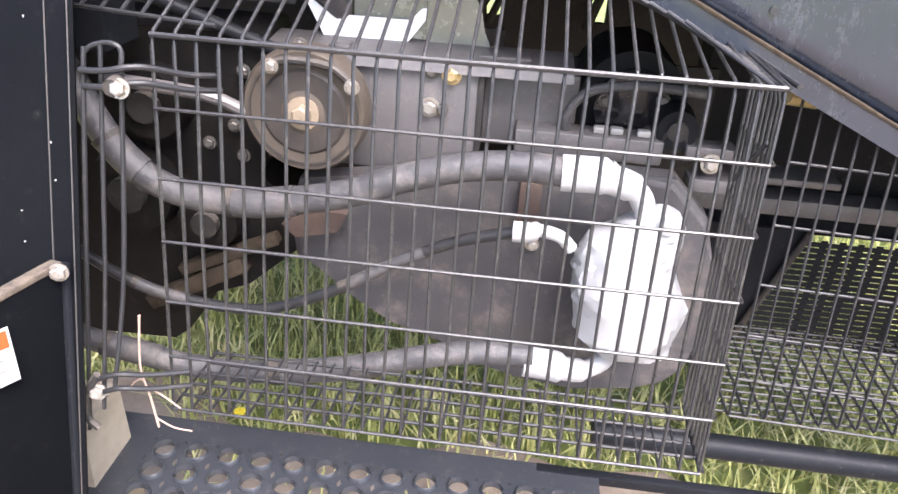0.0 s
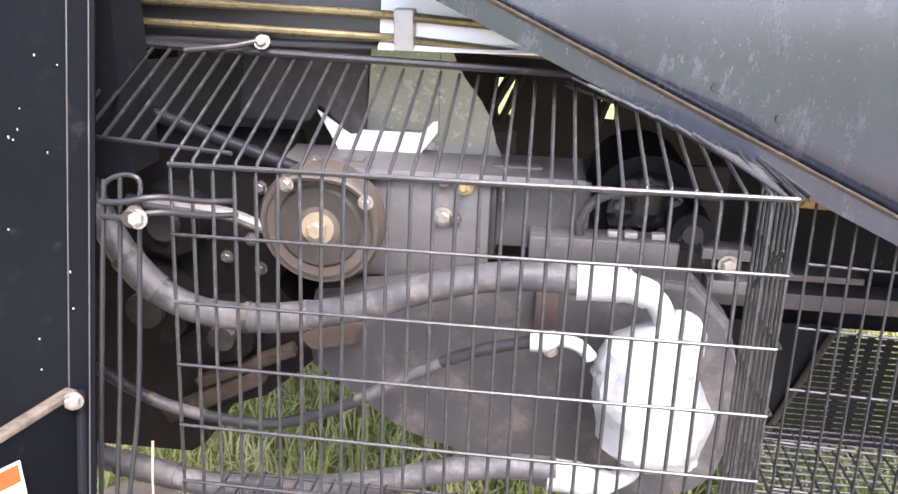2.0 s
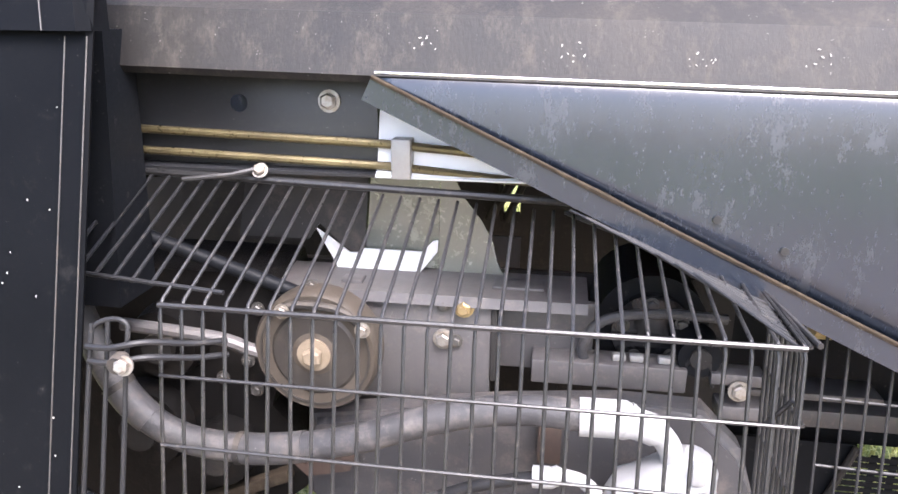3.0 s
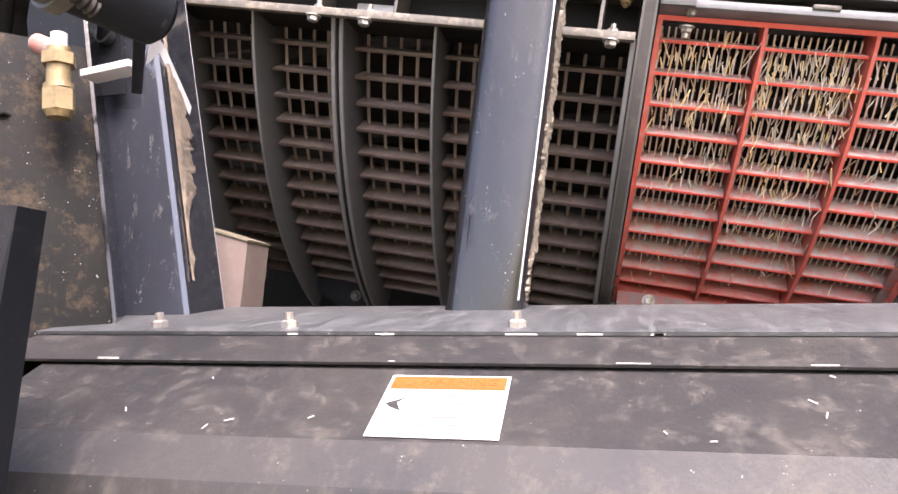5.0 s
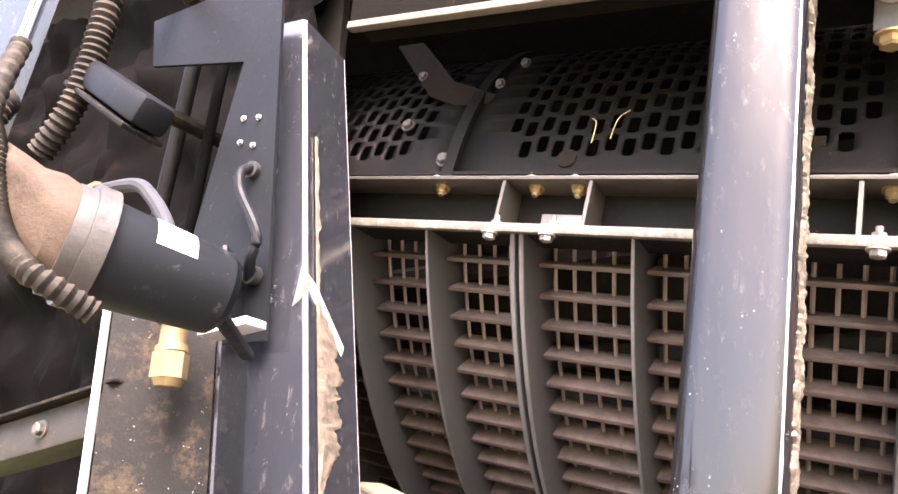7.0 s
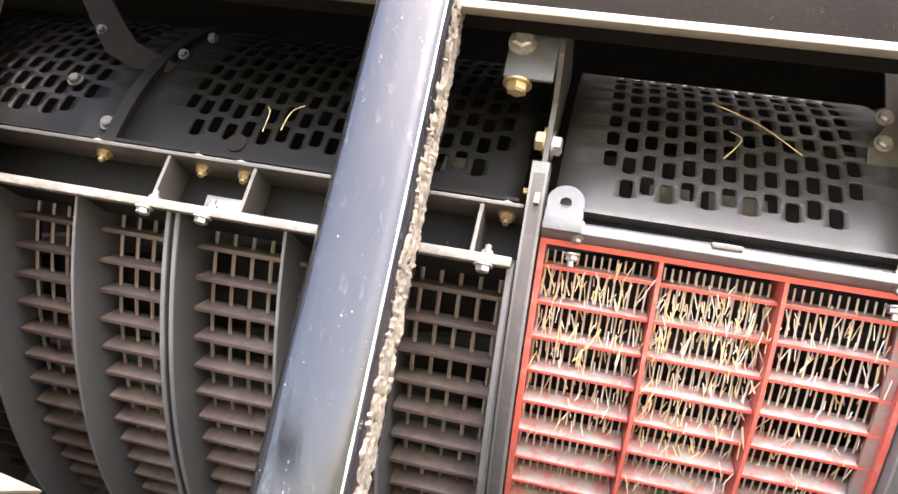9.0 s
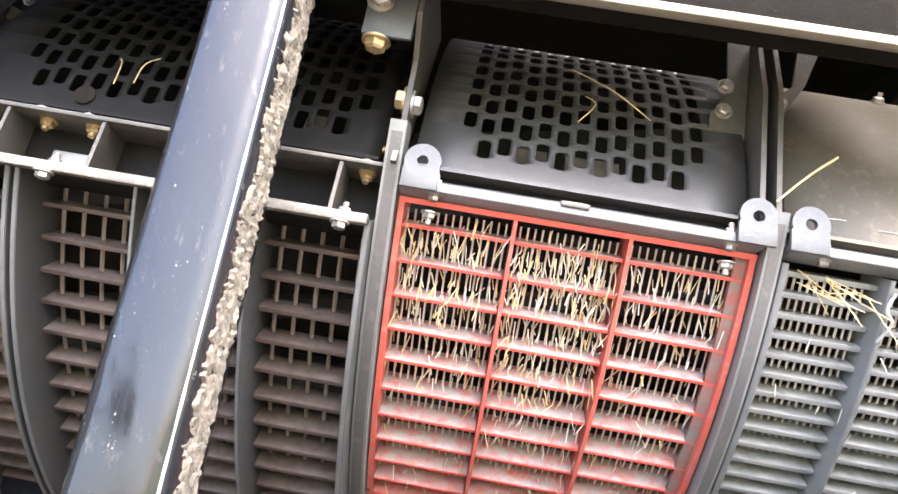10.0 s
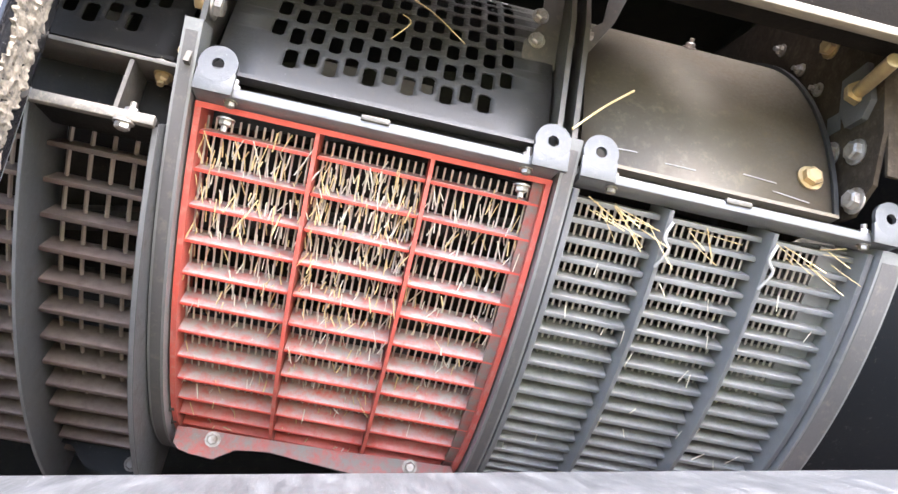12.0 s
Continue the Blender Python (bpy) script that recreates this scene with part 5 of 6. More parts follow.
FRONT_H = ROW_S[-1]
nw = 27
for i in range(nw + 1):
    x = CX0 + (CX1 - CX0) * i / nw
    bm = bmesh.new()
    jit = 0.0015 * math.sin(i * 2.3)
    pts = [front(x, FRONT_H), front(x + jit, FRONT_H * 0.5), front(x, 0.012), front(x, 0.003) + Vector((0, 0.003, 0.001)), top_pt(x, 0.03), top_pt(x, 1.0)]
    tube(bm, pts, 0.0021, 7)
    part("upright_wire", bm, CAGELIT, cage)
for s in ROW_S:
    bm = bmesh.new()
    tube(bm, [front(CX0, s) - Vector((0, 0.0035, 0)), front((CX0 + CX1) / 2, s) - Vector((0, 0.0035, 0.001)), front(CX1, s) - Vector((0, 0.0035, 0))], 0.0020 if s else 0.0030, 7)
    part("cross_wire", bm, CAGELIT, cage)
for i in range(10):                                  # top wires left of the front's end
    x = CX0 - 0.0231 * (i + 1)
    bm = bmesh.new()
    tube(bm, [top_pt(x, 0.12 + 0.01 * i), top_pt(x, 1.0)], 0.0023, 7)
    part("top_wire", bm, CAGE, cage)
bm = bmesh.new()
tube(bm, [top_pt(CX0 - 0.24, 0.22), top_pt(CX0 + 0.06, 0.10)], 0.0026, 7)
part("top_cross_wire", bm, CAGE, cage)
bm = bmesh.new()
tube(bm, [top_pt(-0.03, 1.0), top_pt(0.06, 1.0), top_pt(CX1, 1.0), front(CX1, 0) + Vector((0.012, 0.0, 0.002))], 0.003, 8)
part("edge_wire", bm, CAGELIT, cage)
# right-hand end face
for i in range(8):
    back = Vector((0.0015, 0.0150 * (i + 1), 0.0))
    bm = bmesh.new()
    tube(bm, [front(CX1, FRONT_H) + back, front(CX1, 0.02) + back, front(CX1, 0.006) + back + Vector((-0.003, 0, 0)), Vector((0.10 - 0.018 * i, 1.0 + 0.0105 * i, 1.392 + 0.0058 * i))], 0.0021, 7)
    part("end_wire", bm, CAGELIT, cage)
for s in ROW_S:
    bm = bmesh.new()
    tube(bm, [front(CX1 + 0.004, s), front(CX1 + 0.004, s) + Vector((0, 0.128, 0))], 0.0021, 7)
    part("end_cross_wire", bm, CAGELIT, cage)
bm = bmesh.new()
tube(bm, [front(CX1, 0.06) + Vector((0, 0.02, 0)), front(CX1, 0.13) + Vector((0, 0.10, 0))], 0.0026, 7)
part("end_brace", bm, CAGE, cage)
# floor of the cage
for k in range(1, 6):
    bm = bmesh.new()
    d = Vector((0, 0.024 * k, -0.002 * k))
    tube(bm, [front(CX0, FRONT_H) + d, front(CX1, FRONT_H) + d], 0.0022, 6)
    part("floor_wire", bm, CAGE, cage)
for i in range(0, nw + 1):
    x = CX0 + (CX1 - CX0) * i / nw
    bm = bmesh.new()
    tube(bm, [front(x, FRONT_H), front(x, FRONT_H) + Vector((0.004, 0.125, -0.01))], 0.0018, 6)
    part("floor_wire", bm, CAGE, cage)
# left-hand end: a narrow gate with a rounded head
gate = thing("wire_gate", (-0.5, 0.8, 0.9), "narrow bent wire gate with a rounded head and a bolted clip", "wire gate")
bm = bmesh.new()
tube(bm, smooth_path([(-0.521, 0.80, 0.915), (-0.505, 0.835, 1.12), (-0.489, 0.872, 1.325), (-0.486, 0.877, 1.342), (-0.474, 0.88, 1.349), (-0.458, 0.88, 1.350),
                      (-0.451, 0.879, 1.342), (-0.452, 0.872, 1.315), (-0.463, 0.835, 1.12), (-0.478, 0.80, 0.985)], 5), 0.0026, 8)
part("loop", bm, CAGE, gate)
bm = bmesh.new()
tube(bm, [(-0.472, 0.88, 1.348), (-0.484, 0.835, 1.12), (-0.497, 0.80, 0.95)], 0.0024, 7)
part("middle_wire", bm, CAGE, gate)
for dz in (0.0, -0.016):
    bm = bmesh.new()
    tube(bm, smooth_path([(-0.49, 0.868, 1.325 + dz), (-0.462, 0.862, 1.328 + dz), (-0.43, 0.872, 1.332 + dz), (-0.40, 0.905, 1.318 + dz), (-0.375, 0.93, 1.312 + dz)], 4), 0.0032, 8)
    part("clip_wire", bm, CAGE, gate)
bm = bmesh.new()
rod(bm, (-0.452, 0.865, 1.316), (-0.450, 0.85, 1.315), 0.009, 14)
part("clip", bm, DARK, gate)
put("bolt", BOLT_S, gate, facing((-0.444, 0.855, 1.314), (0, -1, 0.3)))
put("bolt", BOLT_S, gate, facing((-0.50, 0.80, 0.975), (0.3, -1, 0.3)))
for dz in (0.0, -0.02):
    bm = bmesh.new()
    tube(bm, smooth_path([(-0.50, 0.80, 0.992 + dz), (-0.472, 0.80, 1.004 + dz), (-0.445, 0.815, 0.995 + dz), (-0.41, 0.84, 0.985 + dz)], 4), 0.0032, 8)
    part("clip_wire", bm, CAGE, gate)
bm = bmesh.new()
tube(bm, smooth_path([(-0.496, 0.80, 1.0), (-0.512, 0.797, 0.972), (-0.516, 0.795, 0.94), (-0.505, 0.795, 0.925)], 4), 0.0045, 8)
part("lower_hook", bm, DARK, gate)

# ---- hoses and the wrapped fitting in the cage ----
def hose(name, pts, r, label, mat_h=HOSE):
    t = thing(name, pts[0], label, "hose", "hoses in the cage")
    bm = bmesh.new()
    path = smooth_path(pts, 8)
    tube(bm, path, r, 16)
    tb = part("tube", bm, mat_h, t)
    for k0, k1 in ((10, 19), (34, 44)):                          # abrasion sleeves with a clamp at one end
        bm = bmesh.new()
        tube(bm, path[k0:k1], r * 1.09, 16)
        sl_h = part("sleeve", bm, SLEEVE, t, "rubbed protective sleeve")
        bm = bmesh.new()
        tube(bm, path[k0:k0 + 2], r * 1.14, 16)
        part("clamp", bm, DARK, sl_h)
    return t


hose("hose", [(-0.64, 1.06, 1.28), (-0.59, 1.035, 1.205), (-0.55, 1.03, 1.154), (-0.50, 1.03, 1.123), (-0.439, 1.03, 1.114), (-0.37, 1.03, 1.118), (-0.271, 1.03, 1.141), (-0.197, 1.03, 1.17), (-0.127, 1.03, 1.192), (-0.058, 1.03, 1.202), (0.003, 1.03, 1.20)], 0.0185,
     "thick dusty grey rubber hose sagging across the cage")
hose("hose", [(-0.72, 1.01, 0.90), (-0.642, 1.0, 0.884), (-0.553, 1.0, 0.867), (-0.496, 1.0, 0.857), (-0.402, 1.0, 0.858), (-0.267, 1.0, 0.884), (-0.139, 1.0, 0.926), (-0.069, 1.0, 0.94), (-0.008, 1.003, 0.94)], 0.0165,
     "thick dusty grey rubber hose along the bottom of the cage")
hose("thin_hose", [(-0.68, 1.06, 1.0), (-0.605, 1.045, 0.969), (-0.532, 1.045, 0.944), (-0.413, 1.045, 0.935), (-0.31, 1.045, 0.973), (-0.197, 1.045, 1.043), (-0.12, 1.04, 1.085), (-0.05, 1.03, 1.112)], 0.008,
     "thin black rubber hose bowing across the cage", CAGE)
fit_w = thing("hydraulic_fitting", (0.11, 1.0, 0.92), "bulky fitting wrapped in bright white plastic with three hose ends", "hydraulic fitting")
bm = bmesh.new()
secs = [(0.945, 0.022, 0.10, 0.02), (0.958, 0.055, 0.118, 0.04), (0.985, 0.066, 0.108, 0.055), (1.03, 0.073, 0.108, 0.06), (1.065, 0.066, 0.098, 0.06), (1.09, 0.058, 0.092, 0.055), (1.115, 0.056, 0.098, 0.05),
        (1.14, 0.04, 0.118, 0.04), (1.158, 0.022, 0.128, 0.028), (1.166, 0.008, 0.128, 0.012)]
fine_secs = []
for p, q in zip(secs, secs[1:]):
    fine_secs += [tuple(a + (b - a) * k / 4 for a, b in zip(p, q)) for k in range(4)]
secs = fine_secs + [secs[-1]]
prev = None
first_ring = None
for z, w, xc, d in secs:
    ring = []
    for k in range(44):
        a = k * 2 * math.pi / 44
        wob = 1 + 0.10 * noise.noise((math.cos(a) * 2.6, math.sin(a) * 2.6, z * 30)) + 0.09 * abs(noise.noise((math.cos(a) * 5, math.sin(a) * 5, z * 75))) - 0.06 * abs(noise.noise((math.cos(a) * 11, math.sin(a) * 11, z * 150)))
        ring.append(bm.verts.new((xc + w * math.copysign(abs(math.cos(a)) ** 0.8, math.cos(a)) * wob, 1.03 + d * math.sin(a) * wob, z)))
    if prev:
        for k in range(44):
            bm.faces.new((prev[k], prev[(k + 1) % 44], ring[(k + 1) % 44], ring[k]))
    else:
        first_ring = ring
    prev = ring
bm.faces.new(prev)
bm.faces.new(first_ring[::-1])
part("wrapped_body", bm, WHITE, fit_w, smooth=18)
bm = bmesh.new()
tube(bm, smooth_path([(-0.002, 1.03, 1.199), (0.045, 1.03, 1.2), (0.052, 1.03, 1.198), (0.085, 1.03, 1.188), (0.102, 1.03, 1.168), (0.108, 1.03, 1.14)], 4), 0.0165, 16,
     radii=[0.0225] * 9 + [0.0185] * 4 + [0.0145] * 4 + [0.0135] * 4)
part("upper_hose_end", bm, WHITE, fit_w, "white wrapped elbow")
bm = bmesh.new()
tube(bm, smooth_path([(-0.018, 1.005, 0.93), (0.02, 1.005, 0.928), (0.03, 1.005, 0.926), (0.06, 1.01, 0.922), (0.088, 1.02, 0.932), (0.098, 1.025, 0.955)], 4), 0.015, 16,
     radii=[0.021] * 9 + [0.0165] * 4 + [0.0125] * 8)
part("lower_hose_end", bm, WHITE, fit_w, "white wrapped elbow")
bm = bmesh.new()
tube(bm, smooth_path([(-0.052, 1.03, 1.113), (-0.03, 1.03, 1.114), (-0.018, 1.03, 1.118), (0.008, 1.03, 1.112), (0.025, 1.03, 1.096)], 4), 0.012, 14, radii=[0.0135] * 5 + [0.012] * 3 + [0.0085] * 9)
part("side_hose_end", bm, WHITE, fit_w, "white hose end")
bm = bmesh.new()
box(bm, (0.12, 0.985, 1.15), (0.136, 1.0, 1.175), I4, 0.003)
part("tab", bm, WHITE, fit_w)

# ---- machinery behind the hoses ----
pul = thing("pulley", (-0.337, 1.10, 1.13), "dusty brown flat pulley wheel with a rusty hub bolt", "pulley")
bm = bmesh.new()
PC = Vector((-0.338, 1.11, 1.222))
prof_p = [(0.0, 0.02), (0.028, 0.02), (0.034, 0.0175), (0.06, 0.0165), (0.068, 0.0175), (0.079, 0.018), (0.083, 0.012), (0.083, -0.02), (0.0, -0.02)]
rings = []
for r_p, d_p in prof_p[1:-1]:
    rings.append([bm.verts.new(PC + Vector((r_p * math.cos(k * math.pi / 24), -d_p, r_p * math.sin(k * math.pi / 24)))) for k in range(48)])
for a, b in zip(rings, rings[1:]):
    for k in range(48):
        bm.faces.new((a[k], a[(k + 1) % 48], b[(k + 1) % 48], b[k]))
bm.faces.new(rings[0])
bm.faces.new(rings[-1][::-1])
part("wheel", bm, PULLEY, pul)
part("web", rod(bmesh.new(), PC + Vector((0, -0.0166, 0)), PC + Vector((0, -0.0195, 0)), 0.058, 40, 0.054), WEB, pul, "dark oily web")
part("groove", arc_plate(bmesh.new(), -0.0003, 0.0022, 0.0705, 0.0735, 0, 360, 48), WEB, pul, m=Matrix.Translation(PC + Vector((0, -0.0178, 0))) @ Matrix.Rotation(radians(-90), 4, "Z"))
put("hub_bolt", hex_mesh("hub_bolt", 0.0135, 0.016, HUB), pul, facing(PC + Vector((0, -0.02, 0)), (0, -1, 0)))
part("hub_washer", rod(bmesh.new(), PC + Vector((0, -0.0201, 0)), PC + Vector((0, -0.0235, 0)), 0.022, 24), HUB, pul)
bm = bmesh.new()
tube(bm, smooth_path([(-0.373, 1.083, 1.286), (-0.35, 1.083, 1.292), (-0.30, 1.083, 1.288), (-0.272, 1.083, 1.268)], 4), 0.0055, 8)
part("guard_strap", bm, DARK, pul, "dusty strap over the wheel")
for p in ((-0.373, 1.078, 1.284), (-0.270, 1.078, 1.266)):
    put("bolt", BOLT_S, pul, facing(p, (0, -1, 0.05)))
mach = thing("gearbox_plate", (-0.1, 1.2, 1.1), "dull grey gearbox mounting plates with bolts behind the hoses", "mounting plate")
part("main_plate", box(bmesh.new(), (-0.42, 1.175, 1.12), (-0.118, 1.187, 1.268), I4, 0.002), PLATE, mach)
part("side_plate", box(bmesh.new(), (-0.112, 1.21, 1.165), (0.02, 1.222, 1.268), I4, 0.002), PLATE, mach)
part("upright_web", box(bmesh.new(), (-0.118, 1.172, 1.16), (-0.110, 1.223, 1.268), I4, 0.001), DARK, mach)
for p, me in (((-0.183, 1.174, 1.218), BOLT_M), ((-0.166, 1.174, 1.216), BOLT_DS), ((-0.183, 1.174, 1.268), BOLT_DS), ((-0.155, 1.174, 1.266), BOLT_Y), ((-0.35, 1.13, 1.30), BOLT_DS)):
    put("bolt", me, mach, facing(p, (0, -1, 0.05)))
rail = thing("chassis_rail", (-0.3, 1.26, 1.25), "dusty dark chassis rail with a flanged top", "rail")
part("rail", prism(bmesh.new(), bent([(1.258, 1.284), (1.172, 1.279), (1.169, 1.268)], 0.005)[::-1], -0.85, 0.008), PLATE, rail)
for x0, x1, y0, y1, dz in ((-0.33, -0.30, 1.19, 1.215, 0.006), (-0.12, -0.05, 1.20, 1.24, 0.005), (-0.56, -0.53, 1.185, 1.21, 0.006)):
    part("pad", box(bmesh.new(), (x0, y0, 1.2815), (x1, y1, 1.2835 + dz), I4, 0.002), PLATE, rail)
part("box_bar", box(bmesh.new(), (-0.062, 1.170, 1.164), (0.142, 1.216, 1.199), I4, 0.003), PLATE, rail)
part("upper_stay", box(bmesh.new(), (0.172, 1.17, 1.181), (0.241, 1.205, 1.197), I4, 0.002), PLATE, rail)
part("lower_stay", box(bmesh.new(), (0.186, 1.172, 1.130), (0.247, 1.21, 1.150), I4, 0.003), PLATE, rail)
boss_r = part("boss", rod(bmesh.new(), (0.157, 1.225, 1.214), (0.157, 1.178, 1.214), 0.031, 24, 0.028), BLACK, rail, "black round boss")
part("boss_cap", rod(bmesh.new(), (0.157, 1.1779, 1.214), (0.157, 1.172, 1.214), 0.014, 16), DARK, boss_r)
for x in (0.045, 0.068, 0.105):
    part("clip", box(bmesh.new(), (x, 1.18, 1.1995), (x + 0.018, 1.192, 1.209), I4, 0.002), GREYCAP, rail, "pale metal clip")
put("bolt", BOLT_M, rail, facing((0.208, 1.168, 1.176), (0, -1, 0.1)))
bm = bmesh.new()
tube(bm, smooth_path([(0.135, 1.19, 1.175), (0.142, 1.18, 1.205), (0.155, 1.178, 1.22), (0.17, 1.18, 1.205), (0.178, 1.185, 1.17)], 5), 0.0035, 8)
part("wire_hook", bm, CAGELIT, rail, "bent wire hook")
bm = bmesh.new()
rod(bm, (0.10, 1.24, 1.225), (0.10, 1.40, 1.225), 0.078, 36)
rh = thing("round_housing", (0.10, 1.32, 1.15), "black round bearing housing behind the rail", "housing")
part("body", bm, BLACK, rh)
cap_h = part("cap", rod(bmesh.new(), (0.10, 1.2395, 1.225), (0.10, 1.225, 1.225), 0.055, 30), GLOSS, rh, "glossy black end cap")
for k in range(5):
    put("bolt", BOLT_DS, cap_h, facing((0.10 + 0.042 * math.cos(k * 1.257 + 0.4), 1.2245, 1.225 + 0.042 * math.sin(k * 1.257 + 0.4)), (0, -1, 0)))
bm = bmesh.new()
tube(bm, smooth_path([(0.19, 1.2, 1.262), (0.10, 1.19, 1.268), (0.03, 1.185, 1.255), (0.005, 1.185, 1.215), (0.02, 1.19, 1.185), (0.07, 1.19, 1.18)], 6), 0.007, 10)
solo("cable", bm, HOSE, "black cable curving over the round housing", "cable")
lowp = thing("drive_shield", (-0.05, 1.2, 0.86), "dark rounded drive shield behind the hoses", "shield")
bm = bmesh.new()
prof_s = [(-0.37, 0.985), (-0.281, 0.926), (-0.217, 0.898), (-0.152, 0.853), (-0.08, 0.826), (-0.021, 0.809), (0.071, 0.798), (0.161, 0.802), (0.205, 0.822), (0.231, 0.852), (0.252, 0.947), (0.238, 1.03), (0.212, 1.11), (0.16, 1.163), (0.05, 1.165), (-0.1, 1.15), (-0.36, 1.11), (-0.375, 1.05)]
prism(bm, prof_s, 1.12, 1.165, "y")
bmesh.ops.bevel(bm, geom=[e for e in bm.edges if abs(e.verts[0].co.y - e.verts[1].co.y) < 1e-6 and e.verts[0].co.y < 1.13], offset=0.012, segments=3, affect="EDGES")
part("shell", bm, SHIELD, lowp)
put("bolt", BOLT_S, lowp, facing((-0.022, 1.118, 1.05), (0, -1, 0.1)))
part("rusty_block", box(bmesh.new(), (-0.048, 1.10, 1.085), (-0.018, 1.118, 1.15), I4, 0.002), RUSTY, lowp, "rusty brown block")
bm = bmesh.new()
prism(bm, [(-0.36, 1.03), (-0.30, 1.045), (-0.285, 1.075), (-0.33, 1.08), (-0.38, 1.05)], 1.10, 1.118, "y")
part("rusty_lug", bm, RUSTY, lowp, "rusty lug")
leftg = thing("gearbox", (-0.55, 1.22, 1.0), "near-black gearbox side with bolts behind the cage", "gearbox")
bm = bmesh.new()
prism(bm, [(-0.85, 0.77), (-0.60, 0.775), (-0.57, 0.80), (-0.562, 0.862), (-0.462, 0.90), (-0.378, 0.975), (-0.385, 1.05), (-0.43, 1.1), (-0.40, 1.2), (-0.42, 1.30), (-0.80, 1.30)], 1.16, 1.30, "y")
part("case", bm, NEARBLACK, leftg)
for p in ((-0.50, 1.158, 1.14), (-0.46, 1.158, 1.17), (-0.45, 1.158, 1.125), (-0.44, 1.158, 1.25)):
    put("bolt", BOLT_DS, leftg, facing(p, (0, -1, 0.1)))
bm = bmesh.new()
tube(bm, smooth_path([(-0.60, 1.09, 1.245), (-0.47, 1.09, 1.235), (-0.42, 1.10, 1.215), (-0.36, 1.11, 1.205)], 5), 0.009, 10)
part("linkage", bm, PLATE, leftg, "dusty linkage rod")
bm = bmesh.new()
rod(bm, (-0.72, 1.1, 1.42), (-0.36, 1.16, 1.27), 0.010, 12)
solo("strut", bm, BLACK, "dark slanting strut under the cage top", "strut")
for (x0, z0), (x1, z1), th_t in (((-0.62, 0.862), (-0.455, 0.955), 0.013), ((-0.56, 0.93), (-0.40, 1.005), 0.009)):
    bm = bmesh.new()
    d = Vector((x1 - x0, 0, z1 - z0))
    box(bm, (0, 1.128, -th_t), (d.length, 1.150, th_t), Matrix.Translation((x0, 0, z0)) @ Matrix.Rotation(-math.atan2(d.z, d.x), 4, "Y"), 0.003)
    solo("timber", bm, DIRTLINE, "short brown rusty bar across the gearbox", "bar", "bars across the gearbox")
for x, z, r_g, d_g in ((-0.50, 1.03, 0.05, 0.04), (-0.62, 1.06, 0.07, 0.03), (-0.57, 1.20, 0.055, 0.035)):
    bm = rod(bmesh.new(), (x, 1.159, z), (x, 1.159 - d_g, z), r_g, 24, r_g * 0.9)
    hub_g = part("hub", bm, NEARBLACK, leftg, "dusty bearing hub")
    part("hub_cap", rod(bmesh.new(), (x, 1.159 - d_g, z), (x, 1.145 - d_g, z), r_g * 0.4, 16), DARK, hub_g)
# glossy far panel seen over the cage; a white sheet stands in for reflected sky
backw = thing("inner_bulkhead", (-0.05, 1.38, 0.95), "dark dusty inner bulkhead behind the rail", "bulkhead")
part("sheet", box(bmesh.new(), (-0.45, 1.37, 1.0), (0.245, 1.38, 1.255)), DARK, backw)
part("upper_sheet", box(bmesh.new(), (-0.95, 1.60, 1.0), (-0.10, 1.61, 1.24)), PLATE, backw)
far = thing("far_panel", (-0.25, 1.25, 1.287), "glossy grey far panel with a white crescent for reflected sky", "panel")
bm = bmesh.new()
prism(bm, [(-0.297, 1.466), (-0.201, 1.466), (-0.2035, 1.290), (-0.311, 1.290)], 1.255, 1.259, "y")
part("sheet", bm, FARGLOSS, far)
bm = bmesh.new()
prism(bm, [(-0.199, 1.467), (-0.180, 1.425), (-0.166, 1.398), (-0.141, 1.366), (-0.125, 1.336), (-0.119, 1.308), (-0.108, 1.287), (-0.2025, 1.287)], 1.250, 1.254, "y")
part("side_plate", bm, FARGLOSS, far, "grey plate with a rounded edge")
bm = bmesh.new()
prism(bm, [(-0.473, 1.494), (-0.2985, 1.494), (-0.3125, 1.308), (-0.332, 1.306), (-0.379, 1.350), (-0.396, 1.325), (-0.503, 1.325)], 1.255, 1.259, "y")
part("side_sheet", bm, SHIELD, far, "dull dark sheet")
# crescent of reflected sky, put in as a white sheet
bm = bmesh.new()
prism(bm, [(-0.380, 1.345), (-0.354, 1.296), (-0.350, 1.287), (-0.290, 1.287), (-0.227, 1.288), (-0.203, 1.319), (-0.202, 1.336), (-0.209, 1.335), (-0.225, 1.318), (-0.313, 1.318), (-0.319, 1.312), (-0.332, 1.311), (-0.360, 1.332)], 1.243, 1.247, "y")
part("sky_crescent", bm, SKYWHITE, far, "white sheet shaped like the sky's reflection")
part("dark_box", box(bmesh.new(), (-0.95, 1.55, 1.20), (-0.43, 1.9, 1.60)), DARK, far)
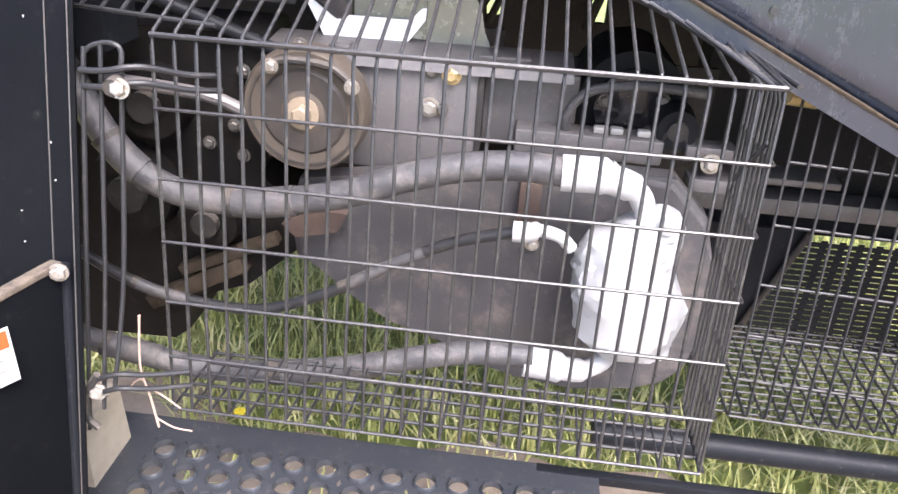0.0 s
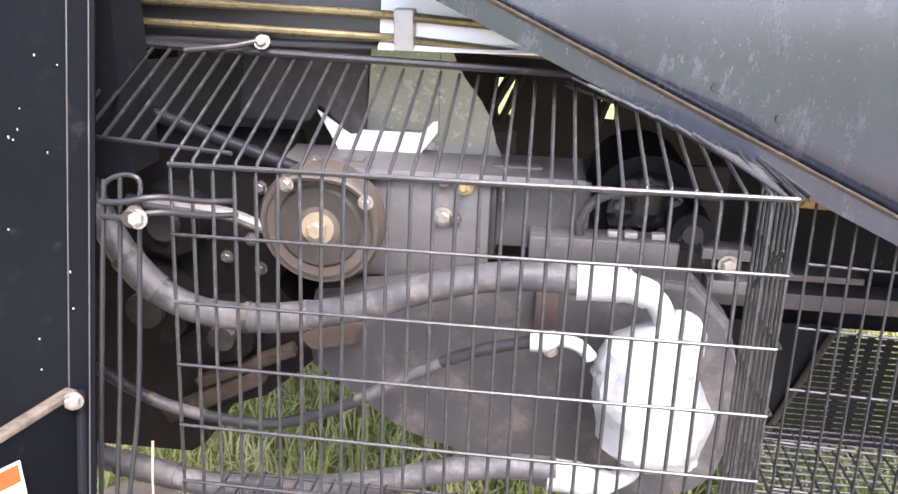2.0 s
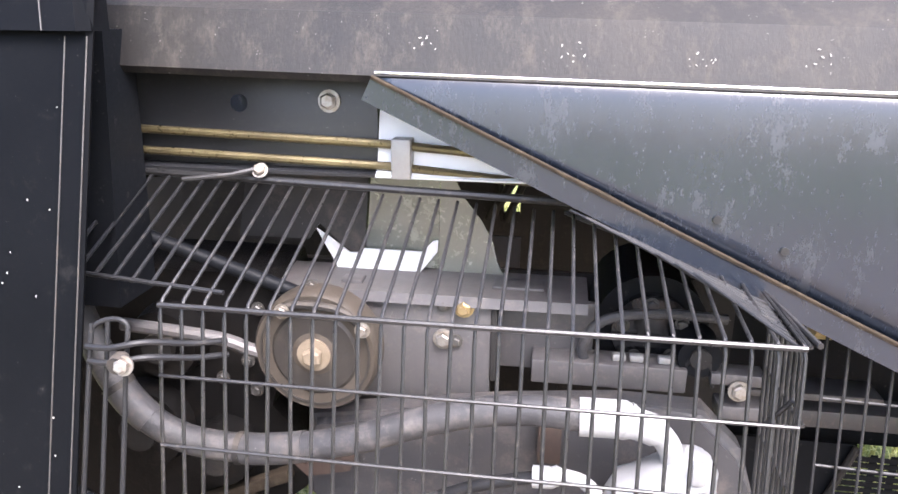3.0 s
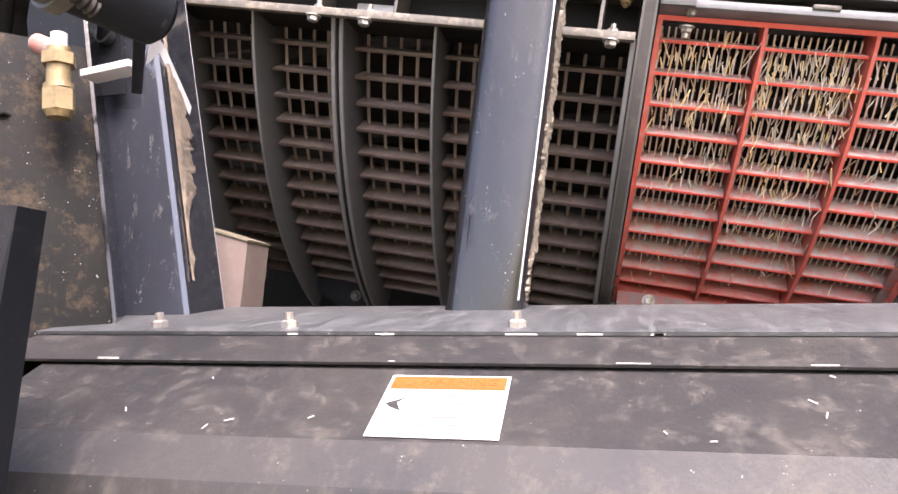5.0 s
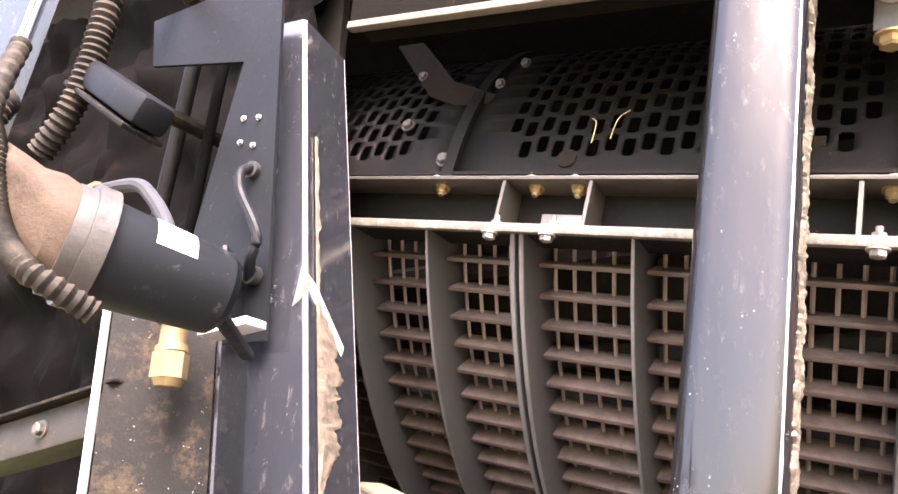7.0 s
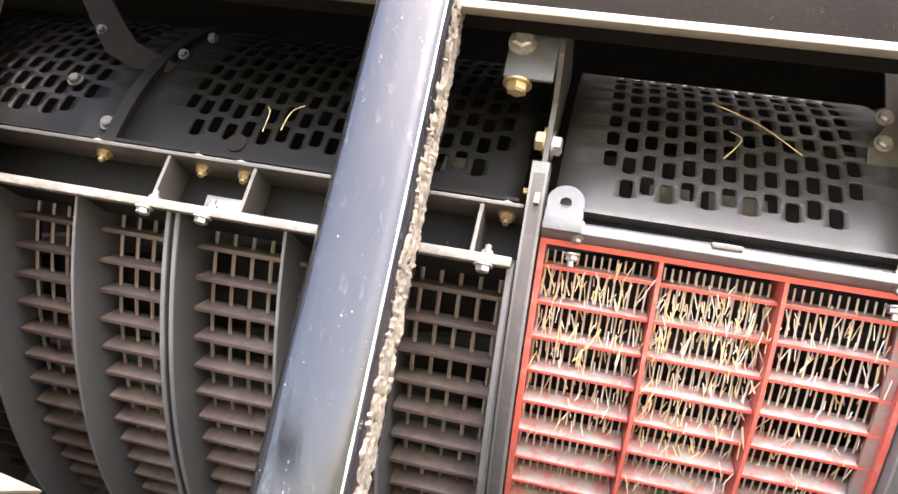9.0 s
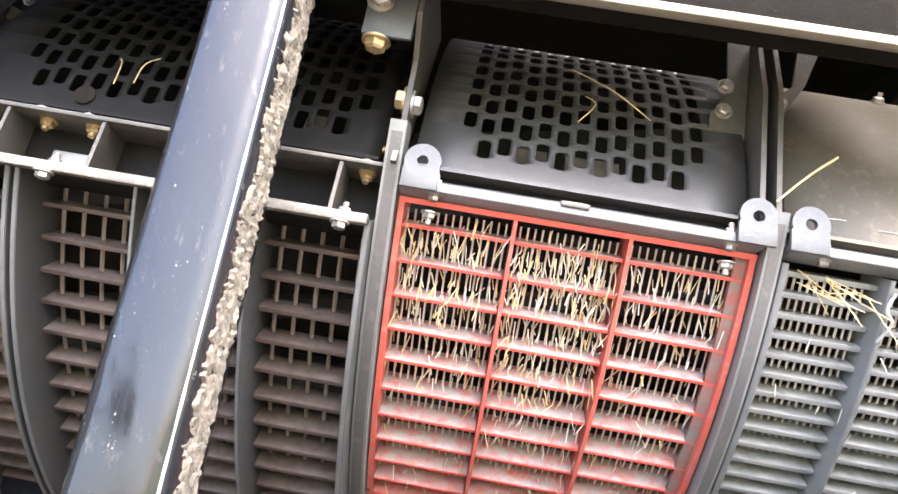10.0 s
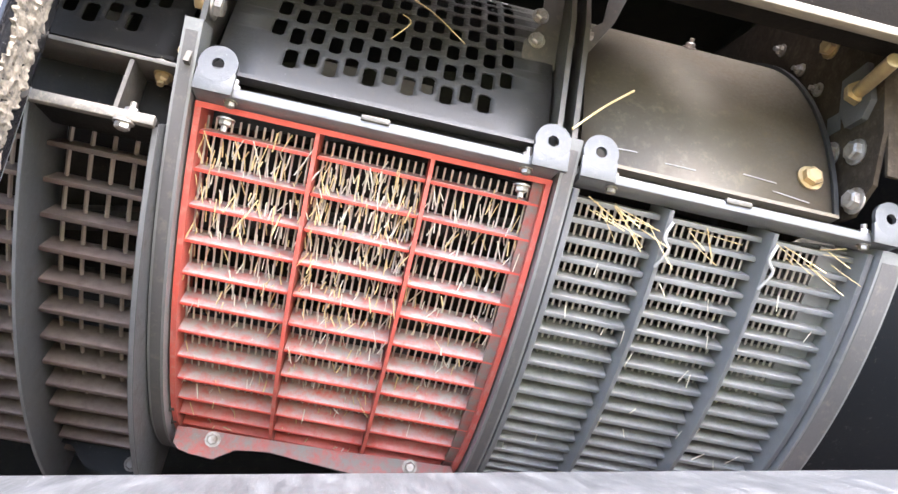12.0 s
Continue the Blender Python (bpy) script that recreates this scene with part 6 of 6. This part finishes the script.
# added dark backdrop for the shaded hollow; far grass shows through two small gaps, added thin stays across
for lo, hi in (((-0.30, 0.95), (0.70, 1.195)), ((-0.30, 1.2851), (0.70, 1.60)), ((-0.30, 1.1951), (-0.168, 1.285)), ((-0.118, 1.1951), (0.083, 1.285)), ((0.118, 1.1951), (0.70, 1.285))):
    part("dark_backdrop", box(bmesh.new(), (lo[0], 1.95, lo[1]), (hi[0], 1.97, hi[1])), DARK, far)
for x0, x1, r_s in ((-0.19, -0.125, 0.012), (-0.15, -0.10, 0.009), (-0.16, -0.165, 0.006), (0.075, 0.112, 0.011)):
    part("stay", rod(bmesh.new(), (x0, 1.935, 1.18), (x1, 1.935, 1.30), r_s, 8), DARK, far)

# ---- left-hand pillar and lower door ----
pill = thing("side_pillar", (-0.7, 0.85, 0.3), "black painted folded side pillar with chips and rub marks", "pillar")
PLN = 0.262


def lean_y(z):
    return 0.816 + (z - 1.13) * PLN


bm = bmesh.new()
pil(bm, [(-1.3, lean_y(0.5)), (-0.517, lean_y(0.5)), (-0.512, lean_y(0.5) + 0.004), (-0.513, lean_y(0.5) + 0.008), (-0.52, lean_y(0.5) + 0.008), (-0.525, lean_y(0.5) + 0.006), (-1.3, lean_y(0.5) + 0.006)],
    [(-1.3, lean_y(1.66)), (-0.497, lean_y(1.66)), (-0.492, lean_y(1.66) + 0.004), (-0.493, lean_y(1.66) + 0.008), (-0.50, lean_y(1.66) + 0.008), (-0.505, lean_y(1.66) + 0.006), (-1.3, lean_y(1.66) + 0.006)], 0.5, 1.66)
part("lower_sheet", bm, PILLAR, pill)
bm = bmesh.new()
pil(bm, [(-1.3, lean_y(1.62) - 0.012), (-0.50, lean_y(1.62) - 0.012), (-0.492, lean_y(1.62)), (-0.492, lean_y(1.62) + 0.03), (-0.50, lean_y(1.62) + 0.03), (-0.51, lean_y(1.62)), (-1.3, lean_y(1.62))],
    [(-1.3, lean_y(2.0) - 0.012), (-0.56, lean_y(2.0) - 0.012), (-0.55, lean_y(2.0)), (-0.55, lean_y(2.0) + 0.03), (-0.56, lean_y(2.0) + 0.03), (-0.57, lean_y(2.0)), (-1.3, lean_y(2.0))], 1.62, 1.86)
part("upper_sheet", bm, PILLAR, pill)
for dx in (0.026, 0.003):                              # pale fold lines down the sheet
    bm = bmesh.new()
    tube(bm, [(-0.513 - dx, lean_y(0.5) - 0.0004, 0.5), (-0.493 - dx, lean_y(1.615) - 0.0004, 1.615)], 0.0008, 6)
    part("fold_line", bm, RING, pill, "pale line along the fold")
bm = bmesh.new()
tube(bm, [(-0.535, lean_y(1.62) - 0.0125, 1.62), (-0.592, lean_y(2.0) - 0.0125, 1.86)], 0.0008, 6)
part("fold_line", bm, RING, pill, "pale line along the fold")
for z in (1.703, 1.765, 1.83):                         # square slots
    x = -0.572 - (z - 1.703) * 0.1
    y = lean_y(1.62) - 0.012 + (lean_y(2.0) - lean_y(1.62)) * (z - 1.62) / 0.24
    part("slot", box(bmesh.new(), (x - 0.007, y - 0.0012, z - 0.006), (x + 0.007, y + 0.004, z + 0.006)), INK, pill)
rs_p = np.random.default_rng(33)
for k in range(26):                                    # chips in the paint
    z = rs_p.uniform(0.85, 1.6)
    x = -0.52 - abs(rs_p.normal(0, 0.07))
    w_c, h_c = rs_p.uniform(0.0003, 0.0009), rs_p.uniform(0.0003, 0.0013)
    part("chip", box(bmesh.new(), (x - w_c, lean_y(z) - 0.0006, z - h_c), (x + w_c, lean_y(z) + 0.001, z + h_c)), GREYDUSTM, pill)
bm = bmesh.new()
pil(bm, [(-0.60, 1.02), (-0.552, 1.02), (-0.552, 1.10), (-0.60, 1.10)], [(-0.60, 1.06), (-0.556, 1.06), (-0.556, 1.12), (-0.60, 1.12)], 1.30, 1.62)
part("inner_flange", bm, BLACK, pill)
door_l = thing("lower_door", (-0.56, 0.6, 0.4), "black painted open lower door with a dirty top edge", "door")
DA, DU = Vector((-0.27, -0.963, 0)).normalized(), Vector((0, 0.253, 0.967))     # along the door towards the front, and up it
DN = DU.cross(DA).normalized()
MD = Matrix(((DA.x, DU.x, DN.x, -0.516), (DA.y, DU.y, DN.y, 0.81), (DA.z, DU.z, DN.z, 1.13), (0, 0, 0, 1)))


def door_box(a0, a1, u0, u1, n0, n1, bevel=0.0):
    return box(bmesh.new(), (a0, u0, n0), (a1, u1, n1), I4, bevel)


part("sheet", door_box(0.0, 0.5, -0.62, 0.0, -0.012, 0.0, 0.002), PILLAR, door_l, m=MD)
part("dirty_edge", door_box(0.0, 0.5, 0.0005, 0.008, -0.014, 0.002, 0.002), MUDBROWN, door_l, "dirt along the top edge", m=MD)
part("hinge_edge", door_box(-0.010, -0.0005, -0.62, 0.004, -0.012, 0.004, 0.002), BLACK, door_l, m=MD)
put("bolt", BOLT_S, door_l, facing((-0.512, 0.80, 1.132), (0.3, -1, 0.1)))
dm = Matrix(((-DA.x, DU.x, DN.x, 0), (-DA.y, DU.y, DN.y, 0), (-DA.z, DU.z, DN.z, 0), (0, 0, 0, 1)))
dm.translation = Vector((-0.516, 0.81, 1.13)) + DA * 0.122 - DU * 0.047 + DN * 0.0008
decal("warning_label", dm, 0.11, 0.057, "white and orange warning label on the open black lower door", 0.36)

# ---- perforated step, lower tube, right-hand guard ----
step = thing("perforated_step", (-0.27, 0.85, 0.74), "black perforated steel step with raised round holes", "step")
SZ, px0, py1 = 0.75, -0.64, 1.0
ncol, nrow = 13, 6
cx, cyp = 0.0475, 0.041
bm = bmesh.new()
for i in range(ncol):
    for j in range(nrow):
        x0, y0 = -0.54 + i * cx, 0.955 - (j + 1) * cyp
        c = Vector((x0 + cx / 2, y0 + cyp / 2, SZ))
        sq = []
        for k in range(24):
            a = k * math.pi / 12
            q = max(abs(math.cos(a)) / (cx / 2), abs(math.sin(a)) / (cyp / 2))
            sq.append(bm.verts.new(c + Vector((math.cos(a) / q, math.sin(a) / q, 0))))
        loops = [sq]
        for r_h, dz in ((0.0178, 0.0), (0.0168, 0.004), (0.0150, 0.006), (0.0142, 0.004), (0.0140, -0.004)):
            loops.append([bm.verts.new(c + Vector((r_h * math.cos(k * math.pi / 12), r_h * 0.95 * math.sin(k * math.pi / 12), dz))) for k in range(24)])
        for a, b in zip(loops, loops[1:]):
            for k in range(24):
                bm.faces.new((a[k], a[(k + 1) % 24], b[(k + 1) % 24], b[k]))
bmesh.ops.remove_doubles(bm, verts=bm.verts, dist=0.0004)
part("tread", bm, STEPM, step)
bm = bmesh.new()
box(bm, (-0.64, 0.70, SZ - 0.004), (-0.5402, 0.955, SZ))
box(bm, (-0.64, 0.9552, SZ - 0.004), (0.11, 1.0, SZ))
box(bm, (-0.54 + ncol * cx + 0.0002, 0.70, SZ - 0.004), (0.11, 0.955, SZ))
box(bm, (-0.64, 0.996, SZ - 0.05), (0.11, 1.0, SZ - 0.0042))
part("border", bm, STEPM, step)
tb = thing("lower_tube", (0.7, 1.04, 0.76), "black painted round tube along the bottom", "tube")
part("tube", rod(bmesh.new(), (0.10, 1.05, 0.78), (1.6, 1.055, 0.765), 0.019, 16), BLACK, tb)
part("flat_bar", box(bmesh.new(), (0.02, 0.985, 0.735), (1.6, 1.0, 0.752), I4, 0.002), BLACK, tb)
guard2 = thing("wire_guard", (0.45, 1.05, 0.868), "black coated wire guard in front of a screened opening", "wire guard")


def guard_pt(x, z):
    return Vector((x, 1.09 + (z - 1.316) * math.tan(CLEAN), z))


for i in range(16):
    x = 0.247 + 0.0245 * i
    zt = 1.302 - 0.469 * (x - 0.272)
    bm = bmesh.new()
    tube(bm, [guard_pt(x, zt), guard_pt(x, 0.874), guard_pt(x, 0.868) + Vector((0, 0.004, 0)), Vector((x + 0.004, 1.26, 0.862))], 0.0019, 7)
    part("upright_wire", bm, CAGE, guard2)
for z in (1.222, 1.142, 1.062, 0.99, 0.925, 0.868):
    bm = bmesh.new()
    x0 = max(0.247, 0.272 + (1.302 - z) * 0.0)
    tube(bm, [guard_pt(x0, z) + Vector((0, 0.003, 0)), guard_pt(0.63, z - 0.012) + Vector((0, 0.003, 0))], 0.0019, 6)
    part("cross_wire", bm, CAGE, guard2)
for k in range(15):
    bm = bmesh.new()
    y = 1.03 + 0.0158 * k
    tube(bm, [(0.247, y, 0.864), (0.63, y, 0.862)], 0.0019, 6)
    part("floor_wire", bm, CAGE, guard2)
screen = thing("slatted_screen", (0.8, 1.35, 0.79), "dark fine slatted screen with lit grass behind it", "screen")
for k in range(19):
    z = 0.775 + 0.0113 * k
    x = 0.378 + 0.34 * (z - 0.775)
    part("slat", box(bmesh.new(), (x, 1.345, z), (1.3, 1.3464, z + 0.0085), I4), BLACK, screen)
for k in range(28):
    x = 0.47 + 0.03 * k
    part("upright", box(bmesh.new(), (x, 1.3466, 0.77), (x + 0.011, 1.348, 0.99), I4), BLACK, screen)
bm = bmesh.new()
tube(bm, [(0.368, 1.347, 0.765), (0.448, 1.347, 1.0)], 0.006, 8)
part("side_bar", bm, DARK, screen)
rightb = thing("right_chassis", (0.6, 1.4, 0.76), "dark chassis plates with a dusty hose beside the cage", "chassis")
part("plate", box(bmesh.new(), (0.24, 1.42, 0.965), (1.7, 1.5, 1.55)), BLACK, rightb)
bm = bmesh.new()
prism(bm, [(0.235, 0.70), (0.36, 0.70), (0.372, 0.765), (0.452, 1.0), (0.24, 1.0)], 1.356, 1.362, "y")
part("side_sheet", bm, BLACK, rightb)
part("rail", box(bmesh.new(), (0.24, 1.364, 1.02), (1.7, 1.42, 1.05), I4, 0.003), PLATE, rightb)
part("fold", box(bmesh.new(), (0.24, 1.30, 1.10), (0.45, 1.36, 1.112), I4, 0.003), PLATE, rightb)
bm = bmesh.new()
rod(bm, (0.255, 1.10, 1.298), (0.30, 1.12, 1.29), 0.012, 16)
solo("brass_sleeve", bm, YZINC, "shiny brassy sleeve under the panel edge", "sleeve")
tb2 = thing("pale_block", (-0.58, 0.95, 0.3), "pale worn concrete block beside the step", "block")
bm = bmesh.new()
pil(bm, [(-0.70, 0.80), (-0.56, 0.80), (-0.56, 0.95), (-0.70, 0.95)], [(-0.645, 0.86), (-0.578, 0.86), (-0.578, 0.95), (-0.645, 0.95)], 0.0, 0.85)
part("block", bm, CONCRETE, tb2)
solo("brick", box(bmesh.new(), (-0.80, 0.70, 0.0), (-0.655, 0.80, 0.74), I4, 0.006), TERRA, "terracotta block standing beside the pale block", "block")

# ---- clutter in the space behind the canister ----
def corrugated(name, pts, r, label):
    path = smooth_path(pts, 14)
    bm = bmesh.new()
    tube(bm, path, r, 12, radii=[r * (1.0 if k % 2 else 0.8) for k in range(len(path))])
    return solo(name, bm, DIRTYHOSE, label, "corrugated hose", "corrugated hoses")


corrugated("corrugated_hose", [(-1.06, 1.60, 2.74), (-1.06, 1.45, 2.74), (-1.07, 1.36, 2.70), (-1.075, 1.35, 2.60), (-1.085, 1.35, 2.52), (-1.11, 1.35, 2.448), (-1.16, 1.35, 2.39)], 0.021, "black corrugated cable hose with dry mud")
corrugated("corrugated_hose", [(-1.31, 1.348, 2.53), (-1.23, 1.32, 2.48), (-1.20, 1.30, 2.45), (-1.21, 1.28, 2.37), (-1.15, 1.25, 2.27), (-1.06, 1.22, 2.20), (-0.95, 1.2, 2.15)], 0.019, "black corrugated cable hose with dry mud")
corrugated("corrugated_hose", [(-0.60, 1.02, 2.20), (-0.573, 1.0, 2.133), (-0.557, 1.0, 2.103), (-0.546, 1.0, 2.076), (-0.533, 1.0, 2.052), (-0.514, 1.0, 2.032), (-0.488, 1.0, 2.015), (-0.475, 1.03, 2.0)], 0.0072, "thin dirty corrugated hose against the tan casting")
brk = thing("mounting_bracket", (-1.02, 1.38, 2.44), "dirty black mounting bracket above the canister", "bracket")
bmx = Matrix.Translation((-1.015, 1.37, 2.462)) @ Matrix.Rotation(radians(35), 4, "Y")
part("bar", box(bmesh.new(), (-0.105, -0.03, -0.024), (0.1, 0.03, 0.024), bmx, 0.012), BLACK, brk)
part("lower_flange", box(bmesh.new(), (-0.105, -0.034, -0.034), (0.095, 0.034, -0.026), bmx, 0.002), DIRT, brk)
part("stay", rod(bmesh.new(), bmx @ Vector((-0.09, 0.03, 0)), bmx @ Vector((-0.09, 0.4, 0.02)), 0.014, 10), DIRT, brk)
bm = bmesh.new()
tube(bm, smooth_path([(-0.69, 1.14, 2.12), (-0.658, 1.12, 2.135), (-0.626, 1.12, 2.136), (-0.589, 1.12, 2.133), (-0.569, 1.12, 2.119), (-0.551, 1.12, 2.099), (-0.539, 1.12, 2.079), (-0.535, 1.13, 2.055)], 5), 0.0055, 10)
gp = thing("bent_hose", (-0.6, 1.12, 2.08), "pale blue-grey bent hose above the canister", "hose")
part("tube", bm, BLUEPIPE, gp)
part("collar", rod(bmesh.new(), (-0.665, 1.123, 2.133), (-0.635, 1.12, 2.1365), 0.0085, 12), BRASS, gp, "brass collar")
# sheet, chaff and pipes are coloured near black for the shade in here
backd = thing("dirty_bulkhead", (-1.4, 1.75, 1.6), "bulkhead caked with brown chaff and dirt, coloured dark for shade", "bulkhead")
part("sheet", box(bmesh.new(), (-2.6, 1.74, 1.55), (-0.93, 1.76, 3.3)), SHADEBLACK, backd)
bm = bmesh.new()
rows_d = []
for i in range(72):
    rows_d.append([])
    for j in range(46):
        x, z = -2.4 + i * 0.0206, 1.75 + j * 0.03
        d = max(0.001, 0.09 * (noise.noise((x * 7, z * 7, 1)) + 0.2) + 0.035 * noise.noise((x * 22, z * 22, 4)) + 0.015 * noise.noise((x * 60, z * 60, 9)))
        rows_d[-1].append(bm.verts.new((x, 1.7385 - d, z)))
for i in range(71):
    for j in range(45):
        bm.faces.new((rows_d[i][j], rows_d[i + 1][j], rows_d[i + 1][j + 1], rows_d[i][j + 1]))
part("chaff", bm, SHADEDIRT, backd, "brown caked chaff", smooth=180)
bm = bmesh.new()
rod(bm, (-1.10, 1.55, 2.75), (-1.22, 1.6, 1.95), 0.014, 12)
part("pipe", bm, NEARBLACK, backd)
bm = bmesh.new()
rod(bm, (-1.02, 1.55, 2.75), (-1.12, 1.6, 2.1), 0.01, 12)
part("pipe", bm, SHADEDIRT, backd)
low_b = thing("slanting_rail", (-1.0, 1.35, 1.9), "dirty slanting grey rail below the canister", "rail")
bm = bmesh.new()
box(bm, (-1.5, 1.30, -0.045), (-0.80, 1.36, 0.0), I4, 0.004)
ML = Matrix.Translation((-0.8, 0, 2.02)) @ Matrix.Rotation(radians(-10), 4, "Y") @ Matrix.Translation((0.8, 0, 0))
part("rail", bm, DARK, low_b, m=ML)
part("top_flange", box(bmesh.new(), (-1.5, 1.285, 0.0005), (-0.80, 1.36, 0.0045), I4, 0.001), DIRT, low_b, "dirt-splashed flange", m=ML)
for x in (-1.2, -0.93):
    put("bolt", BOLT_DS, low_b, ML @ facing((x, 1.2995, -0.022), (0, -1, 0)))
fl = thing("folded_panel", (-1.3, 1.3, 2.4), "dark glossy folded panel edge with two bright lines", "panel")
bm = bmesh.new()
pil(bm, [(-1.55, 1.30), (-1.30, 1.345), (-1.295, 1.36), (-1.55, 1.32)], [(-1.55, 1.30), (-1.225, 1.345), (-1.22, 1.36), (-1.55, 1.32)], 2.38, 2.8)
part("sheet", bm, SHEET, fl)
for k in (0.0, 0.02):
    bm = bmesh.new()
    tube(bm, [(-1.31 - k, 1.338, 2.38), (-1.235 - k, 1.338, 2.8)], 0.004, 6)
    part("edge_line", bm, GREYCAP, fl)

# ---- straw, twigs, flower ----
def straws(name, label, count, place, material, seed):
    """Many thin bent straws in one mesh; place(rng) gives a start, a direction and a length."""
    rs = np.random.default_rng(seed)
    bm = bmesh.new()
    for _ in range(count):
        p, d, ln = place(rs)
        p, d = Vector(p), Vector(d).normalized()
        side = d.cross(Vector(rs.normal(size=3))).normalized()
        tube(bm, [p, p + d * ln * 0.5 + side * ln * rs.uniform(-0.012, 0.012), p + d * ln], rs.uniform(0.0006, 0.0012), 4)
    return solo(name, bm, material, label, "straw", kind="stuff")


def in_red(rs):
    col = rs.choice([0, 1, 1, 0, 1, 2])
    u0 = (-0.425, -0.25, -0.08)[col]
    u = u0 + 0.16 * rs.random()
    a = -26.0 - 3.4 * (min(10.5, rs.exponential(3.0)) + rs.random() * 0.3)
    r = rs.uniform(0.918, 0.957)
    q = MC @ sweep(a) @ Vector((u, -r, 0))
    d = MA.to_3x3() @ (sweep(a).to_3x3() @ Vector((rs.normal(0, 0.27), rs.normal(-0.08, 0.12), rs.choice([-1, 1]))))
    return q, d, rs.uniform(0.012, 0.036)


straws("straw_in_concave", "yellow straw pieces caught between the red concave's bars", 330, in_red, STRAW, 3)
straws("pale_straw_in_concave", "bleached straw pieces caught between the red concave's bars", 380, in_red, STRAWPALE, 5)


def on_grey(rs):
    u = rs.choice([0.17, 0.30, 0.47]) + rs.uniform(-0.02, 0.09)
    q = MC @ ang(rs.uniform(-26, -24)) @ Vector((u, -rs.uniform(0.95, 0.975), 0))
    return q, MA.to_3x3() @ Vector((rs.uniform(0.3, 1), rs.normal(-0.2, 0.3), rs.normal(-0.35, 0.25))), rs.uniform(0.03, 0.09)


straws("straw_on_concave", "loose straw lying along the top of the grey concave", 26, on_grey, STRAW, 8)


def low_grey(rs):
    u = rs.uniform(0.14, 0.6)
    a = rs.uniform(-60, -30)
    q = MC @ sweep(a) @ Vector((u, -0.96, 0))
    return q, MA.to_3x3() @ (sweep(a).to_3x3() @ Vector((rs.normal(0, 0.3), -0.1, 1))), rs.uniform(0.015, 0.035)


straws("pale_straw_on_concave", "short bleached straw bits on the grey concave", 26, low_grey, STRAWPALE, 9)


def on_hanger(rs):
    q = MR @ Vector((rs.uniform(-0.02, 0.05), rs.uniform(1.79, 1.82), 2.2535 + rs.uniform(0, 0.004)))
    return q, MR.to_3x3() @ Vector((1, rs.normal(0, 0.4), rs.uniform(0, 0.15))), rs.uniform(0.02, 0.05)


straws("straw_on_hanger", "few straws lying on the hanger bar", 9, on_hanger, STRAW, 10)


def stalk(name, pts, r, label, material=STRAW):
    bm = bmesh.new()
    tube(bm, smooth_path(pts, 4), r, 6)
    return solo(name, bm, material, label, "straw", "straw stalks")


def on_cover(u, a, r=0.438):
    return MV @ ang(5 + (a - 11.5) * 0.864) @ Vector((u, -r - 0.068, 0))


stalk("straw_stalk", [on_cover(-0.20, 50), on_cover(-0.13, 41, 0.442), on_cover(-0.07, 33)], 0.0010, "long brown straw stalk lying on the slotted cover")
stalk("straw_stalk", [on_cover(-0.175, 38), on_cover(-0.16, 34, 0.446), on_cover(-0.185, 29)], 0.0010, "forked straw stalk lying on the slotted cover")
stalk("straw_stalk", [on_cover(0.105, 14, 0.47), on_cover(0.15, 20, 0.475), on_cover(0.195, 25, 0.48)], 0.0017, "stiff straw stalk sticking out beside the arm")
stalk("straw_stalk", [on_cover(-0.885, 20), on_cover(-0.875, 24, 0.45), on_cover(-0.865, 28)], 0.0010, "short dry stalk on the dark cover")
stalk("straw_stalk", [on_cover(-0.915, 19), on_cover(-0.91, 23, 0.45), on_cover(-0.925, 26)], 0.0010, "short dry stalk on the dark cover")
bm = bmesh.new()
tube(bm, smooth_path([(-0.446, 0.82, 1.073), (-0.456, 0.82, 1.001), (-0.451, 0.82, 0.96), (-0.447, 0.82, 0.912)], 4), 0.0015, 6)
tube(bm, smooth_path([(-0.452, 0.82, 0.972), (-0.435, 0.82, 0.962), (-0.416, 0.82, 0.946)], 4), 0.0011, 6)
tube(bm, smooth_path([(-0.448, 0.82, 0.926), (-0.428, 0.82, 0.914), (-0.406, 0.82, 0.912)], 4), 0.0011, 6)
tube(bm, smooth_path([(-0.455, 0.82, 0.985), (-0.466, 0.82, 0.978), (-0.476, 0.82, 0.965)], 4), 0.0011, 6)
solo("twig", bm, TWIG, "pale forked dry twig hanging from the gate", "twig")
flower = thing("flower", (-0.742, 1.68, 0.0), "small yellow meadow flower in the grass", "flower")
part("stem", rod(bmesh.new(), (-0.742, 1.68, 0.0), (-0.742, 1.68, 0.12), 0.0015, 6), BLADE, flower)
bm = bmesh.new()
for k in range(9):
    a = k * 2 * math.pi / 9
    prism(bm, [(-0.742 + 0.001 * math.cos(a), 1.68 + 0.001 * math.sin(a)), (-0.742 + 0.014 * math.cos(a - 0.3), 1.68 + 0.014 * math.sin(a - 0.3)), (-0.742 + 0.017 * math.cos(a), 1.68 + 0.017 * math.sin(a)), (-0.742 + 0.014 * math.cos(a + 0.3), 1.68 + 0.014 * math.sin(a + 0.3))], 0.119, 0.123 + 0.0003 * k, "z")
part("petals", bm, YELLOW, flower)
